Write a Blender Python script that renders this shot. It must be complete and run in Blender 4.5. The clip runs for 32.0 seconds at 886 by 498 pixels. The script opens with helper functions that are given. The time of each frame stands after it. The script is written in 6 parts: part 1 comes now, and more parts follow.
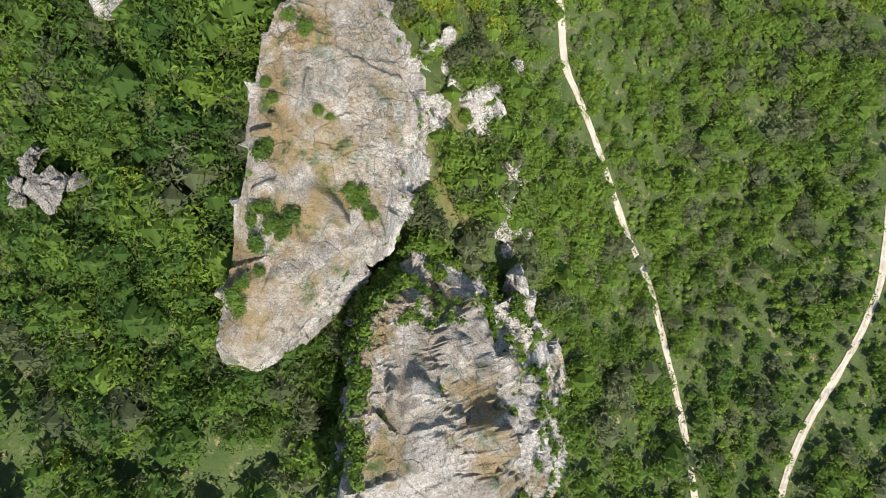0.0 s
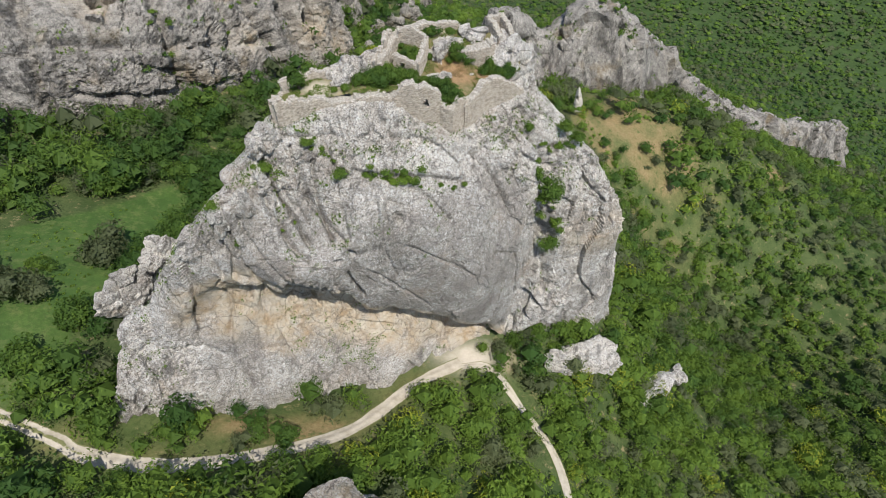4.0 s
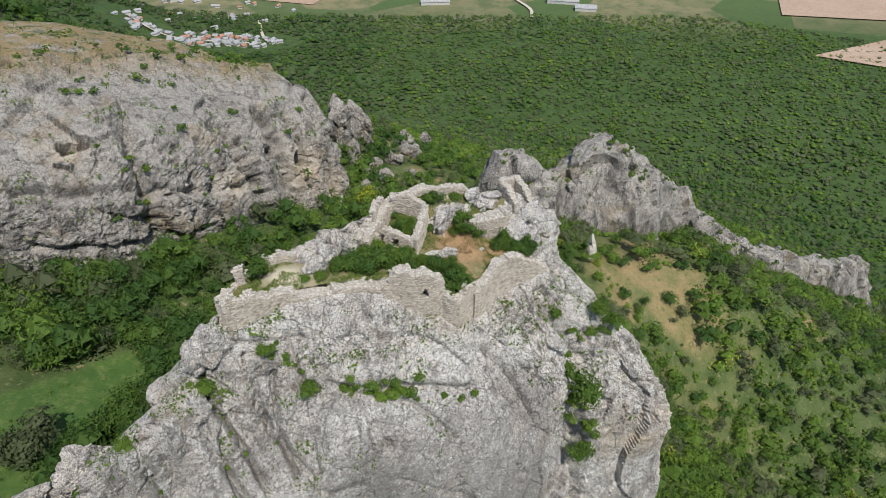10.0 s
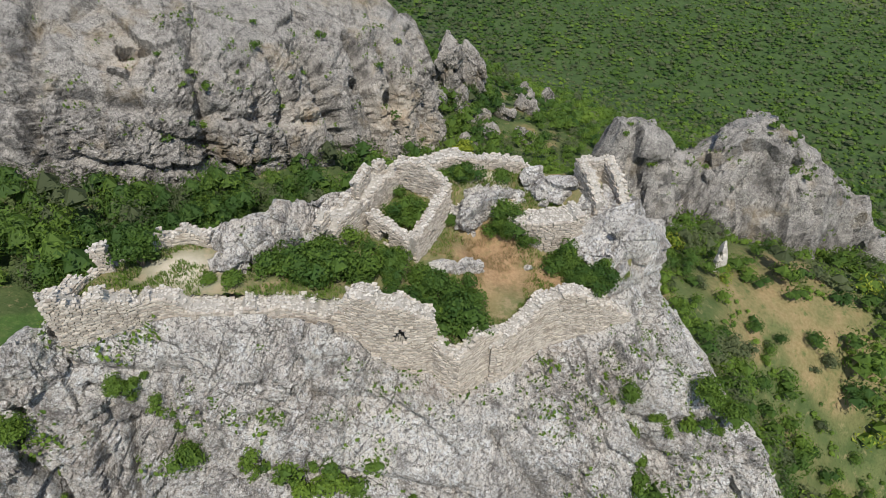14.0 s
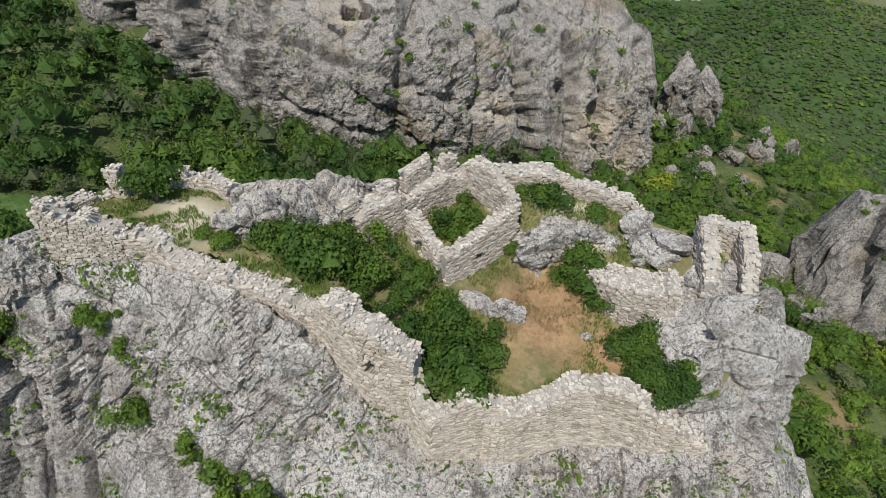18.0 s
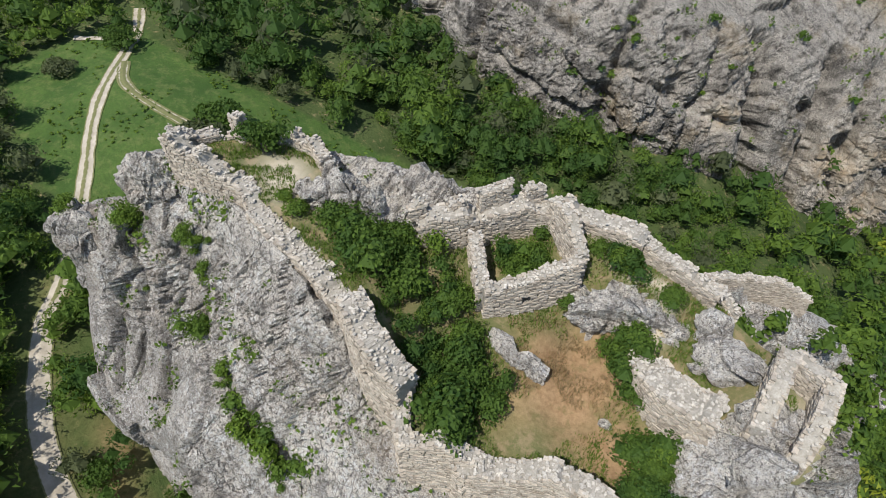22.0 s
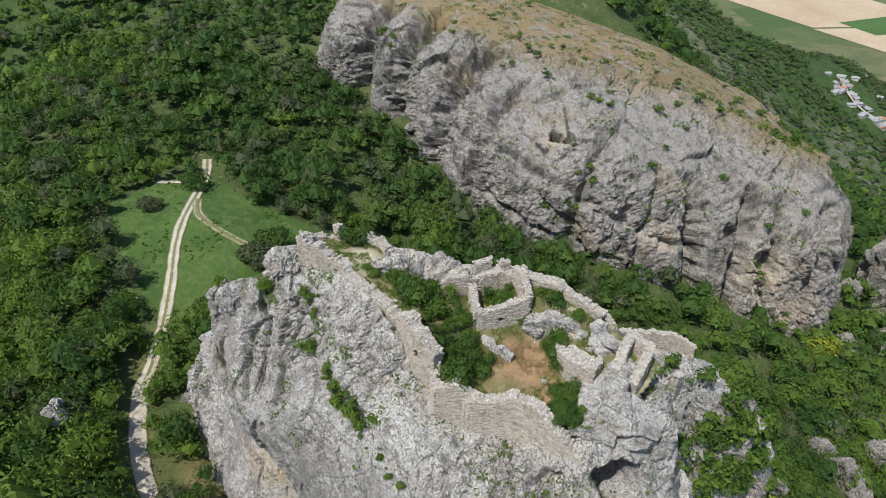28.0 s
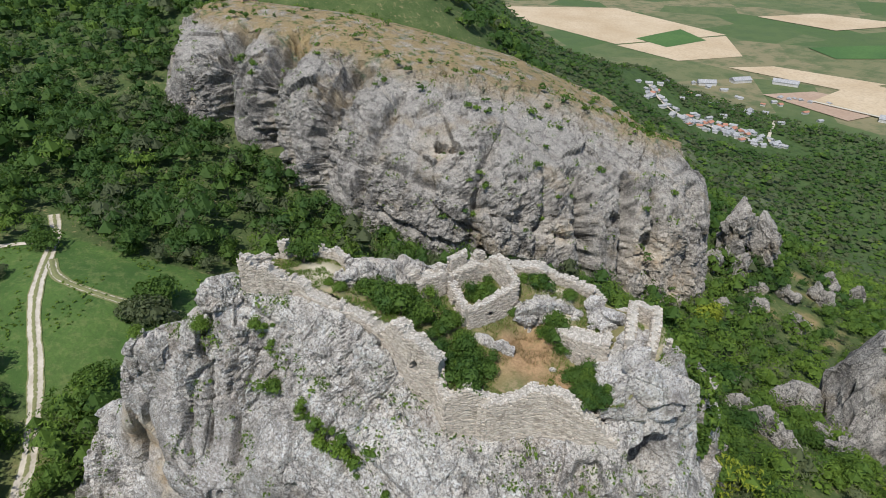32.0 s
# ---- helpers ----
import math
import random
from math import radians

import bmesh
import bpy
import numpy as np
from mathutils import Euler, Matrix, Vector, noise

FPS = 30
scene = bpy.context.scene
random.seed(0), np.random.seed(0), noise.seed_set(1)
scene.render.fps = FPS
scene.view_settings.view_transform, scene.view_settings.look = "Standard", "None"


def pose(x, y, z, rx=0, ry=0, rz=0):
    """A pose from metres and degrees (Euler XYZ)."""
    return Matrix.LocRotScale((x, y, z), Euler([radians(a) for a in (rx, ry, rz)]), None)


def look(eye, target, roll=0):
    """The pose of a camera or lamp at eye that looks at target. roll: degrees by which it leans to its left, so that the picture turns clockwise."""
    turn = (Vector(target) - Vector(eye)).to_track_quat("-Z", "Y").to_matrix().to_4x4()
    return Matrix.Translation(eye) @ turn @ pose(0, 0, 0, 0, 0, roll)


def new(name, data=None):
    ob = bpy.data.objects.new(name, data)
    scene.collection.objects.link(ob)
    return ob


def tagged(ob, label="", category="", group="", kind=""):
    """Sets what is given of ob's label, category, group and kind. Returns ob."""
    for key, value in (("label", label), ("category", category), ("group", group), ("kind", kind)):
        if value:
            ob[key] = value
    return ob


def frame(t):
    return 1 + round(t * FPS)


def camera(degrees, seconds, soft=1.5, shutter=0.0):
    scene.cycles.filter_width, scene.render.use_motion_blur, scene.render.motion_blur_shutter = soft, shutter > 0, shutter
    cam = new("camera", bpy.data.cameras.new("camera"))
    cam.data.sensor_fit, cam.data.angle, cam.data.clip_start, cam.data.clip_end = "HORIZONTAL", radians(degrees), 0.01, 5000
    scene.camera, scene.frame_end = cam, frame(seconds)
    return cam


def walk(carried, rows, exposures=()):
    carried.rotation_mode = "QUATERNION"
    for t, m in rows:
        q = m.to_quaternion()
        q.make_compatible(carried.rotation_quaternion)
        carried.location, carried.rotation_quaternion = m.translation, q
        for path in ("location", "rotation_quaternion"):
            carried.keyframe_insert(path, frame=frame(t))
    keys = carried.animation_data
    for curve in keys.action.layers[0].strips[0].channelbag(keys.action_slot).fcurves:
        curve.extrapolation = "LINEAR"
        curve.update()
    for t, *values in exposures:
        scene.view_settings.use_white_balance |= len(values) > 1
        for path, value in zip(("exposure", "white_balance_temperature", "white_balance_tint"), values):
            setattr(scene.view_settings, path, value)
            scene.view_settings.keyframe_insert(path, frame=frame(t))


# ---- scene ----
cam = camera(72.6, 32.0, 0.4)
# seconds, place, tilt and heading of the drone
ROWS = [
    (0, 0.20, -0.43, 102.98, 0.36, 0.62),
    (0.5, 0.04, 0.60, 102.20, 3.39, 0.28),
    (1, -0.09, 1.86, 101.47, 7.25, 0.10),
    (1.5, -0.14, 3.32, 101.06, 11.84, 0.10),
    (2, -0.18, 4.83, 100.74, 16.93, 0.11),
    (2.5, -0.23, 6.32, 100.28, 22.51, 0.15),
    (3, -0.20, 7.85, 99.76, 28.61, 0.27),
    (3.5, -0.18, 9.46, 99.24, 34.95, 0.35),
    (4, -0.18, 11.16, 98.66, 40.58, 0.37),
    (4.5, -0.15, 12.88, 98.05, 44.96, 0.40),
    (5, -0.10, 14.60, 97.51, 48.13, 0.45),
    (5.5, -0.08, 16.33, 97.09, 49.91, 0.49),
    (6, -0.10, 18.12, 96.70, 50.59, 0.52),
    (6.5, -0.16, 19.98, 96.25, 51.01, 0.51),
    (7, -0.26, 21.88, 95.76, 51.52, 0.47),
    (7.5, -0.38, 23.76, 95.34, 51.98, 0.39),
    (8, -0.52, 25.59, 94.90, 52.31, 0.31),
    (8.5, -0.67, 27.41, 94.42, 52.48, 0.24),
    (9, -0.73, 29.03, 94.11, 52.36, 0.23),
    (9.5, -0.78, 30.71, 93.62, 52.04, 0.22),
    (10, -0.88, 33.31, 91.97, 51.73, 0.22),
    (10.5, -0.81, 36.10, 90.14, 51.41, 0.42),
    (11, -0.40, 39.10, 88.17, 51.04, 1.01),
    (11.5, 0.38, 42.23, 86.23, 50.58, 2.14),
    (12, 1.45, 45.48, 84.43, 50.01, 3.82),
    (12.5, 2.64, 48.83, 82.71, 49.36, 6.00),
    (13, 3.80, 52.20, 81.03, 48.70, 8.59),
    (13.5, 4.87, 55.48, 79.36, 48.09, 11.50),
    (14, 5.80, 58.51, 77.73, 47.57, 14.62),
    (14.5, 6.61, 61.13, 76.25, 47.21, 17.82),
    (15, 7.33, 63.18, 75.04, 47.07, 20.99),
    (15.5, 8.05, 64.68, 74.17, 47.15, 24.09),
    (16, 8.79, 65.76, 73.59, 47.39, 27.13),
    (16.5, 9.55, 66.65, 73.20, 47.70, 30.16),
    (17, 10.31, 67.51, 72.94, 47.96, 33.21),
    (17.5, 11.03, 68.43, 72.78, 48.09, 36.31),
    (18, 11.67, 69.43, 72.74, 48.01, 39.46),
    (18.5, 12.22, 70.52, 72.84, 47.69, 42.68),
    (19, 12.69, 71.66, 73.07, 47.15, 45.95),
    (19.5, 13.06, 72.83, 73.38, 46.48, 49.25),
    (20, 13.36, 73.98, 73.73, 45.77, 52.55),
    (20.5, 13.59, 75.10, 74.06, 45.09, 55.84),
    (21, 13.75, 76.17, 74.39, 44.47, 59.08),
    (21.5, 13.86, 77.17, 74.72, 43.92, 62.21),
    (22, 13.98, 78.00, 75.10, 43.50, 65.11),
    (22.5, 14.40, 78.53, 75.64, 43.42, 67.61),
    (23, 15.56, 78.61, 76.56, 43.94, 69.59),
    (23.5, 17.87, 78.19, 78.08, 45.15, 71.05),
    (24, 21.32, 77.34, 80.28, 46.85, 72.06),
    (24.5, 25.50, 76.20, 82.97, 48.66, 72.72),
    (25, 29.82, 74.83, 85.79, 50.35, 72.97),
    (25.5, 33.63, 73.27, 88.30, 51.81, 72.68),
    (26, 36.41, 71.56, 90.06, 53.03, 71.77),
    (26.5, 38.00, 69.82, 90.91, 54.04, 70.35),
    (27, 38.77, 68.11, 91.12, 54.92, 68.66),
    (27.5, 38.20, 66.60, 90.36, 55.53, 66.64),
    (28, 37.47, 65.13, 89.60, 56.07, 64.54),
    (28.5, 36.66, 63.76, 88.82, 56.59, 62.44),
    (29, 35.77, 62.52, 88.02, 57.08, 60.41),
    (29.5, 34.81, 61.37, 87.21, 57.57, 58.44),
    (30, 33.74, 60.33, 86.35, 58.04, 56.50),
    (30.5, 32.52, 59.41, 85.48, 58.43, 54.58),
    (31, 31.18, 58.56, 84.66, 58.76, 52.62),
    (31.5, 29.83, 57.82, 83.90, 59.02, 50.68),
    (32, 28.52, 57.23, 83.25, 59.18, 48.85),
]
walk(cam, [(t, pose(x, y, z, tilt, 0, turn)) for t, x, y, z, tilt, turn in ROWS], [(0.0, 0.62, 6700, 10), (1.5, 0.55, 6700, 10), (3.5, 0.22, 6500, 10), (5.0, 0.08, 6350, 10), (10.0, 0.08, 6400, 10), (16.0, 0.06, 6450, 10), (24.0, 0.04, 6450, 10), (27.0, 0.06, 6300, 10), (32.0, 0.06, 6250, 10)])

# ---- world and sun ----
SUN_TO = Vector((0.22, -0.48, 0.88)).normalized()
world = bpy.data.worlds.new("world")
scene.world = world
world.use_nodes = True
_wn = world.node_tree
_sky = _wn.nodes.new("ShaderNodeTexSky")
_sky.sky_type = "NISHITA"
_sky.sun_disc = False
_sky.sun_elevation = math.asin(SUN_TO.z)
_sky.sun_rotation = math.atan2(SUN_TO.x, SUN_TO.y)
_sky.altitude = 300
_wn.links.new(_sky.outputs[0], _wn.nodes["Background"].inputs[0])
_wn.nodes["Background"].inputs[1].default_value = 0.135
_sun = new("sun", bpy.data.lights.new("sun", "SUN"))
_sun.data.energy = 4.55
_sun.data.angle = radians(0.53)
_sun.data.color = (1.0, 0.955, 0.88)
_sun.matrix_world = look((120, -100, 300), tuple(Vector((120, -100, 300)) - SUN_TO))
scene.view_settings.exposure = 0.0

# ---- numeric noise ----


def lattice(ix, iy, iz, seed):
    h = (ix * 374761393 + iy * 668265263 + iz * 2147483647 + seed * 1274126177) & 0xFFFFFFFF
    h = ((h ^ (h >> 13)) * 1274126177) & 0xFFFFFFFF
    h = ((h ^ (h >> 15)) * 2246822519) & 0xFFFFFFFF
    return ((h ^ (h >> 16)) & 0xFFFF) / 32767.5 - 1.0


def vnoise(p, seed=0):
    """Smooth value noise in -1..1 for an (N, 3) array."""
    i = np.floor(p).astype(np.int64)
    u = p - i
    u = u * u * u * (u * (u * 6 - 15) + 10)
    out = 0
    for dx in (0, 1):
        wx = u[:, 0] if dx else 1 - u[:, 0]
        for dy in (0, 1):
            wy = u[:, 1] if dy else 1 - u[:, 1]
            for dz in (0, 1):
                wz = u[:, 2] if dz else 1 - u[:, 2]
                out = out + wx * wy * wz * lattice(i[:, 0] + dx, i[:, 1] + dy, i[:, 2] + dz, seed)
    return out


def fbm(p, octaves=4, seed=0, gain=0.5):
    p = np.asarray(p, float)
    out, amp, tot = 0, 1.0, 0
    for k in range(octaves):
        out = out + amp * vnoise(p * 2.03**k + 17.3 * k, seed + k)
        tot += amp
        amp *= gain
    return out / tot


def ridged(p, octaves=4, seed=0, gain=0.5):
    p = np.asarray(p, float)
    out, amp, tot = 0, 1.0, 0
    for k in range(octaves):
        out = out + amp * (1 - 2 * np.abs(vnoise(p * 2.07**k + 9.1 * k, seed + k)))
        tot += amp
        amp *= gain
    return out / tot


def flat(x, y):
    """Plan coordinates as rows for the noise."""
    x, y = np.broadcast_arrays(np.asarray(x, float), np.asarray(y, float))
    return np.stack([x.ravel(), y.ravel(), 0 * x.ravel()], 1)


def smooth(a, b, v):
    u = np.clip((v - a) / (b - a), 0, 1)
    return u * u * (3 - 2 * u)


# ---- meshes ----


def quick_mesh(name, verts, faces, mat=None, smooth_shade=False, tone=None):
    """A mesh from arrays; faces is an (M, 3) or (M, 4) array or a list of those. tone: one value a face."""
    groups = faces if isinstance(faces, list) else [faces]
    groups = [np.asarray(g, np.int64) for g in groups if len(g)]
    me = bpy.data.meshes.new(name)
    verts = np.asarray(verts, np.float32)
    me.vertices.add(len(verts))
    me.vertices.foreach_set("co", verts.ravel())
    loops = np.concatenate([g.ravel() for g in groups]).astype(np.int32)
    sizes = np.concatenate([np.full(len(g), g.shape[1]) for g in groups])
    me.loops.add(len(loops))
    me.loops.foreach_set("vertex_index", loops)
    me.polygons.add(len(sizes))
    me.polygons.foreach_set("loop_start", np.r_[0, np.cumsum(sizes)[:-1]].astype(np.int32))
    me.polygons.foreach_set("loop_total", sizes.astype(np.int32))
    me.polygons.foreach_set("use_smooth", np.full(len(sizes), smooth_shade))
    if tone is not None:
        me.attributes.new("tone", "FLOAT", "FACE").data.foreach_set("value", np.asarray(tone, np.float32))
    me.update(calc_edges=True)
    me.validate()
    if mat:
        me.materials.append(mat)
    return me


def vertex_value(me, name, values):
    me.attributes.new(name, "FLOAT", "POINT").data.foreach_set("value", np.asarray(values, np.float32).ravel())


def part(name, data, material, parent, label=""):
    """Links a bmesh or mesh as one object under a thing or a part."""
    if isinstance(data, bmesh.types.BMesh):
        me = bpy.data.meshes.new(name)
        data.to_mesh(me)
        data.free()
    else:
        me = data
    if material and not me.materials:
        me.materials.append(material)
    ob = new(name, me)
    if parent:
        ob.parent = parent
    if label:
        ob["label"] = label
    return ob


def grid_faces(nu, nv, wrap=False):
    """Quads of a grid whose vertex (i, j) is number i * nv + j."""
    i = np.arange(nu if wrap else nu - 1)
    j = np.arange(nv - 1)
    i, j = np.meshgrid(i, j, indexing="ij")
    k = (i + 1) % nu
    return np.stack([i * nv + j, k * nv + j, k * nv + j + 1, i * nv + j + 1], -1).reshape(-1, 4)


# ---- materials ----


class Nodes:
    """Short hand for a node material."""

    def __init__(self, name):
        self.mat = bpy.data.materials.new(name)
        self.mat.use_nodes = True
        self.tree = self.mat.node_tree
        self.bsdf = self.tree.nodes["Principled BSDF"]
        self.bsdf.inputs["Specular IOR Level"].default_value = 0.25
        self.co = self.tree.nodes.new("ShaderNodeTexCoord").outputs["Object"]

    def put(self, socket, value):
        if isinstance(value, bpy.types.NodeSocket):
            self.tree.links.new(value, socket)
        else:
            socket.default_value = value

    def noise(self, scale, detail=4.0, rough=0.55, co=None, distortion=0.0, stretch=None):
        n = self.tree.nodes.new("ShaderNodeTexNoise")
        co = co or self.co
        if stretch:
            m = self.tree.nodes.new("ShaderNodeMapping")
            m.inputs["Scale"].default_value = stretch
            self.put(m.inputs["Vector"], co)
            co = m.outputs[0]
        self.put(n.inputs["Vector"], co)
        n.inputs["Scale"].default_value = scale
        n.inputs["Detail"].default_value = detail
        n.inputs["Roughness"].default_value = rough
        n.inputs["Distortion"].default_value = distortion
        return n.outputs["Fac"]

    def cells(self, scale, feature="F1", out="Distance", co=None):
        n = self.tree.nodes.new("ShaderNodeTexVoronoi")
        n.feature = feature
        self.put(n.inputs["Vector"], co or self.co)
        n.inputs["Scale"].default_value = scale
        return n.outputs[out]

    def ramp(self, fac, *stops):
        n = self.tree.nodes.new("ShaderNodeValToRGB")
        e = n.color_ramp.elements
        while len(e) < len(stops):
            e.new(0.5)
        for s, (pos, col) in zip(e, stops):
            s.position = pos
            s.color = (*col, 1) if isinstance(col, tuple) else (col, col, col, 1)
        self.put(n.inputs[0], fac)
        return n.outputs[0]

    def mix(self, fac, a, b, mode="MIX"):
        n = self.tree.nodes.new("ShaderNodeMix")
        n.data_type = "RGBA"
        n.blend_type = mode
        self.put(n.inputs[0], fac)
        for socket, v in ((n.inputs[6], a), (n.inputs[7], b)):
            self.put(socket, (*v, 1) if isinstance(v, tuple) else v)
        return n.outputs[2]

    def math(self, op, a, b=0.0):
        n = self.tree.nodes.new("ShaderNodeMath")
        n.operation = op
        self.put(n.inputs[0], a)
        self.put(n.inputs[1], b)
        return n.outputs[0]

    def attr(self, name):
        n = self.tree.nodes.new("ShaderNodeAttribute")
        n.attribute_name = name
        return n.outputs["Fac"]

    def tree_color(self, value):
        n = self.tree.nodes.new("ShaderNodeCombineXYZ")
        for k in range(3):
            self.put(n.inputs[k], self.math("SUBTRACT", value, 0.5) if k != 1 else self.math("SUBTRACT", 0.5, value))
        return n.outputs[0]

    def island(self):
        return self.tree.nodes.new("ShaderNodeNewGeometry").outputs["Random Per Island"]

    def random(self):
        return self.tree.nodes.new("ShaderNodeObjectInfo").outputs["Random"]

    def bump(self, height, strength=0.5, distance=0.1, normal=None):
        n = self.tree.nodes.new("ShaderNodeBump")
        n.inputs["Strength"].default_value = strength
        n.inputs["Distance"].default_value = distance
        self.put(n.inputs["Height"], height)
        if normal:
            self.put(n.inputs["Normal"], normal)
        return n.outputs[0]

    def done(self, color, rough=0.9, normal=None):
        self.put(self.bsdf.inputs["Base Color"], color if not isinstance(color, tuple) else (*color, 1))
        self.put(self.bsdf.inputs["Roughness"], rough)
        if normal:
            self.put(self.bsdf.inputs["Normal"], normal)
        return self.mat


def rock_material(name, base, light, dark, warm, warm_amount, patch=1.0):
    """Weathered limestone: grey slabs, paler tops and edges, lichen, drip stains, cracks, and pits with their shade in
    the colour.
    """
    n = Nodes(name)
    big = n.noise(0.045 * patch, 5, 0.6, distortion=0.6)
    mid = n.noise(0.24 * patch, 7, 0.68, distortion=0.8)
    small = n.noise(1.1 * patch, 8, 0.78, distortion=0.4)
    fine = n.noise(4.5 * patch, 6, 0.75)
    white = tuple(min(0.82, v * 1.34) for v in light)
    rough = n.ramp(n.noise(0.14 * patch, 6, 0.62, distortion=1.1), (0.43, 0.0), (0.57, 1.0))
    plane = n.math("SUBTRACT", 1.0, n.math("MULTIPLY", rough, 0.75))
    col = n.mix(n.ramp(big, (0.38, 0.0), (0.62, 1.0)), tuple(v * 0.84 for v in base), tuple(v * 1.22 for v in base))
    col = n.mix(n.ramp(mid, (0.5, 0.0), (0.6, 0.55)), col, light)
    col = n.mix(n.math("MULTIPLY", rough, n.ramp(small, (0.42, 0.15), (0.58, 0.95))), col, light)
    # faces turned upward mix towards the paler rock colour
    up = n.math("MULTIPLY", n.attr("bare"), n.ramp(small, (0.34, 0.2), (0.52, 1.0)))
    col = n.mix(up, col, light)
    col = n.mix(n.math("MULTIPLY", rough, n.ramp(n.noise(2.1 * patch, 6, 0.8), (0.53, 0.0), (0.57, 1.0))), col, white)
    streak = n.noise(0.5 * patch, 6, 0.7, stretch=(1.0, 1.0, 0.12))
    col = n.mix(n.math("MULTIPLY", plane, n.ramp(streak, (0.52, 0.0), (0.62, 0.85))), col, dark)
    col = n.mix(n.ramp(mid, (0.3, 0.75), (0.42, 0.0)), col, dark)
    # hollows of the small and fine bump noise darkened: pit shade in the colour
    col = n.mix(n.ramp(small, (0.34, 0.9), (0.43, 0.0)), col, dark)
    lichen = n.math("MULTIPLY", n.attr("stain"), n.ramp(mid, (0.4, 0.25), (0.56, 0.95)))
    col = n.mix(lichen, col, n.mix(fine, (0.2, 0.177, 0.155), (0.37, 0.33, 0.29)))
    col = n.mix(n.ramp(fine, (0.43, 0.95), (0.47, 0.0)), col, dark)
    speck = n.ramp(n.noise(3.4 * patch, 7, 0.85), (0.53, 0.0), (0.56, 0.95))
    col = n.mix(n.math("MULTIPLY", speck, n.math("ADD", 0.38, n.math("MULTIPLY", rough, 0.62))), col, white)
    grain = n.noise(13.0 * patch, 5, 0.8)
    col = n.mix(n.ramp(grain, (0.4, 0.7), (0.5, 0.0)), col, dark)
    col = n.mix(n.ramp(grain, (0.54, 0.0), (0.64, 0.6)), col, white)
    tan = n.ramp(n.noise(0.1 * patch, 5, 0.65), (0.55, 0.0), (0.7, warm_amount))
    col = n.mix(tan, col, warm)
    fresh = n.math("MULTIPLY", n.attr("fresh"), n.ramp(n.noise(0.2, 6, 0.65), (0.32, 0.15), (0.52, 1.0)))
    cream = n.mix(n.ramp(n.noise(0.35, 6, 0.65), (0.35, 0.0), (0.62, 1.0)), (0.47, 0.35, 0.22), (0.64, 0.57, 0.46))
    cream = n.mix(n.ramp(small, (0.3, 0.6), (0.45, 0.0)), cream, (0.28, 0.2, 0.13))
    col = n.mix(fresh, col, cream)
    turf = n.mix(n.ramp(fine, (0.35, 0.0), (0.65, 1.0)), (0.24, 0.17, 0.08), (0.36, 0.28, 0.15))
    turf = n.mix(n.ramp(n.noise(0.3, 5, 0.7), (0.52, 0.0), (0.62, 1.0)), turf, (0.075, 0.11, 0.03))
    col = n.mix(n.math("MULTIPLY", n.attr("sod"), n.ramp(n.noise(0.16, 5, 0.7), (0.33, 0.1), (0.5, 1.0))), col, turf)
    shear = n.noise(0.5 * patch, 4, 0.6)
    rag = n.tree.nodes.new("ShaderNodeVectorMath")
    rag.operation = "MULTIPLY_ADD"
    n.put(rag.inputs[0], n.tree_color(shear))
    rag.inputs[1].default_value = (1.6, 1.6, 1.6)
    n.put(rag.inputs[2], n.co)
    crack = n.cells(0.22 * patch, "DISTANCE_TO_EDGE", co=rag.outputs[0])
    crack = n.ramp(crack, (0.0, 0.0), (0.022, 1.0))
    col = n.mix(n.math("MULTIPLY", n.math("SUBTRACT", 1.0, crack), n.ramp(mid, (0.45, 0.0), (0.6, 0.8))), col, dark)
    thin = n.ramp(n.cells(0.75 * patch, "DISTANCE_TO_EDGE", co=rag.outputs[0]), (0.0, 0.0), (0.03, 1.0))
    col = n.mix(n.math("MULTIPLY", n.math("SUBTRACT", 1.0, thin), n.ramp(big, (0.42, 0.0), (0.58, 0.85))), col, dark)
    chip = n.cells(1.3 * patch, "F1", "Distance", co=rag.outputs[0])
    nrm = n.bump(mid, 0.5, 0.5 / patch)
    nrm = n.bump(chip, 0.6, 0.35 / patch, nrm)
    nrm = n.bump(small, 1.0, 0.42 / patch, nrm)
    nrm = n.bump(fine, 1.0, 0.2 / patch, nrm)
    nrm = n.bump(grain, 0.8, 0.05 / patch, nrm)
    nrm = n.bump(crack, 0.6, 0.3, nrm)
    nrm = n.bump(thin, 0.5, 0.15, nrm)
    return n.done(col, 0.92, nrm)


LIMESTONE = rock_material("grey_limestone", (0.375, 0.335, 0.292), (0.73, 0.675, 0.595), (0.135, 0.121, 0.108), (0.34, 0.24, 0.15), 0.35)
BLEACHED = rock_material("bleached_limestone", (0.48, 0.435, 0.38), (0.76, 0.71, 0.635), (0.2, 0.178, 0.155), (0.42, 0.32, 0.2), 0.3)
DARK_ROCK = rock_material("weathered_limestone", (0.14, 0.129, 0.115), (0.44, 0.41, 0.363), (0.04, 0.037, 0.034), (0.30, 0.22, 0.11), 0.5, 0.9)


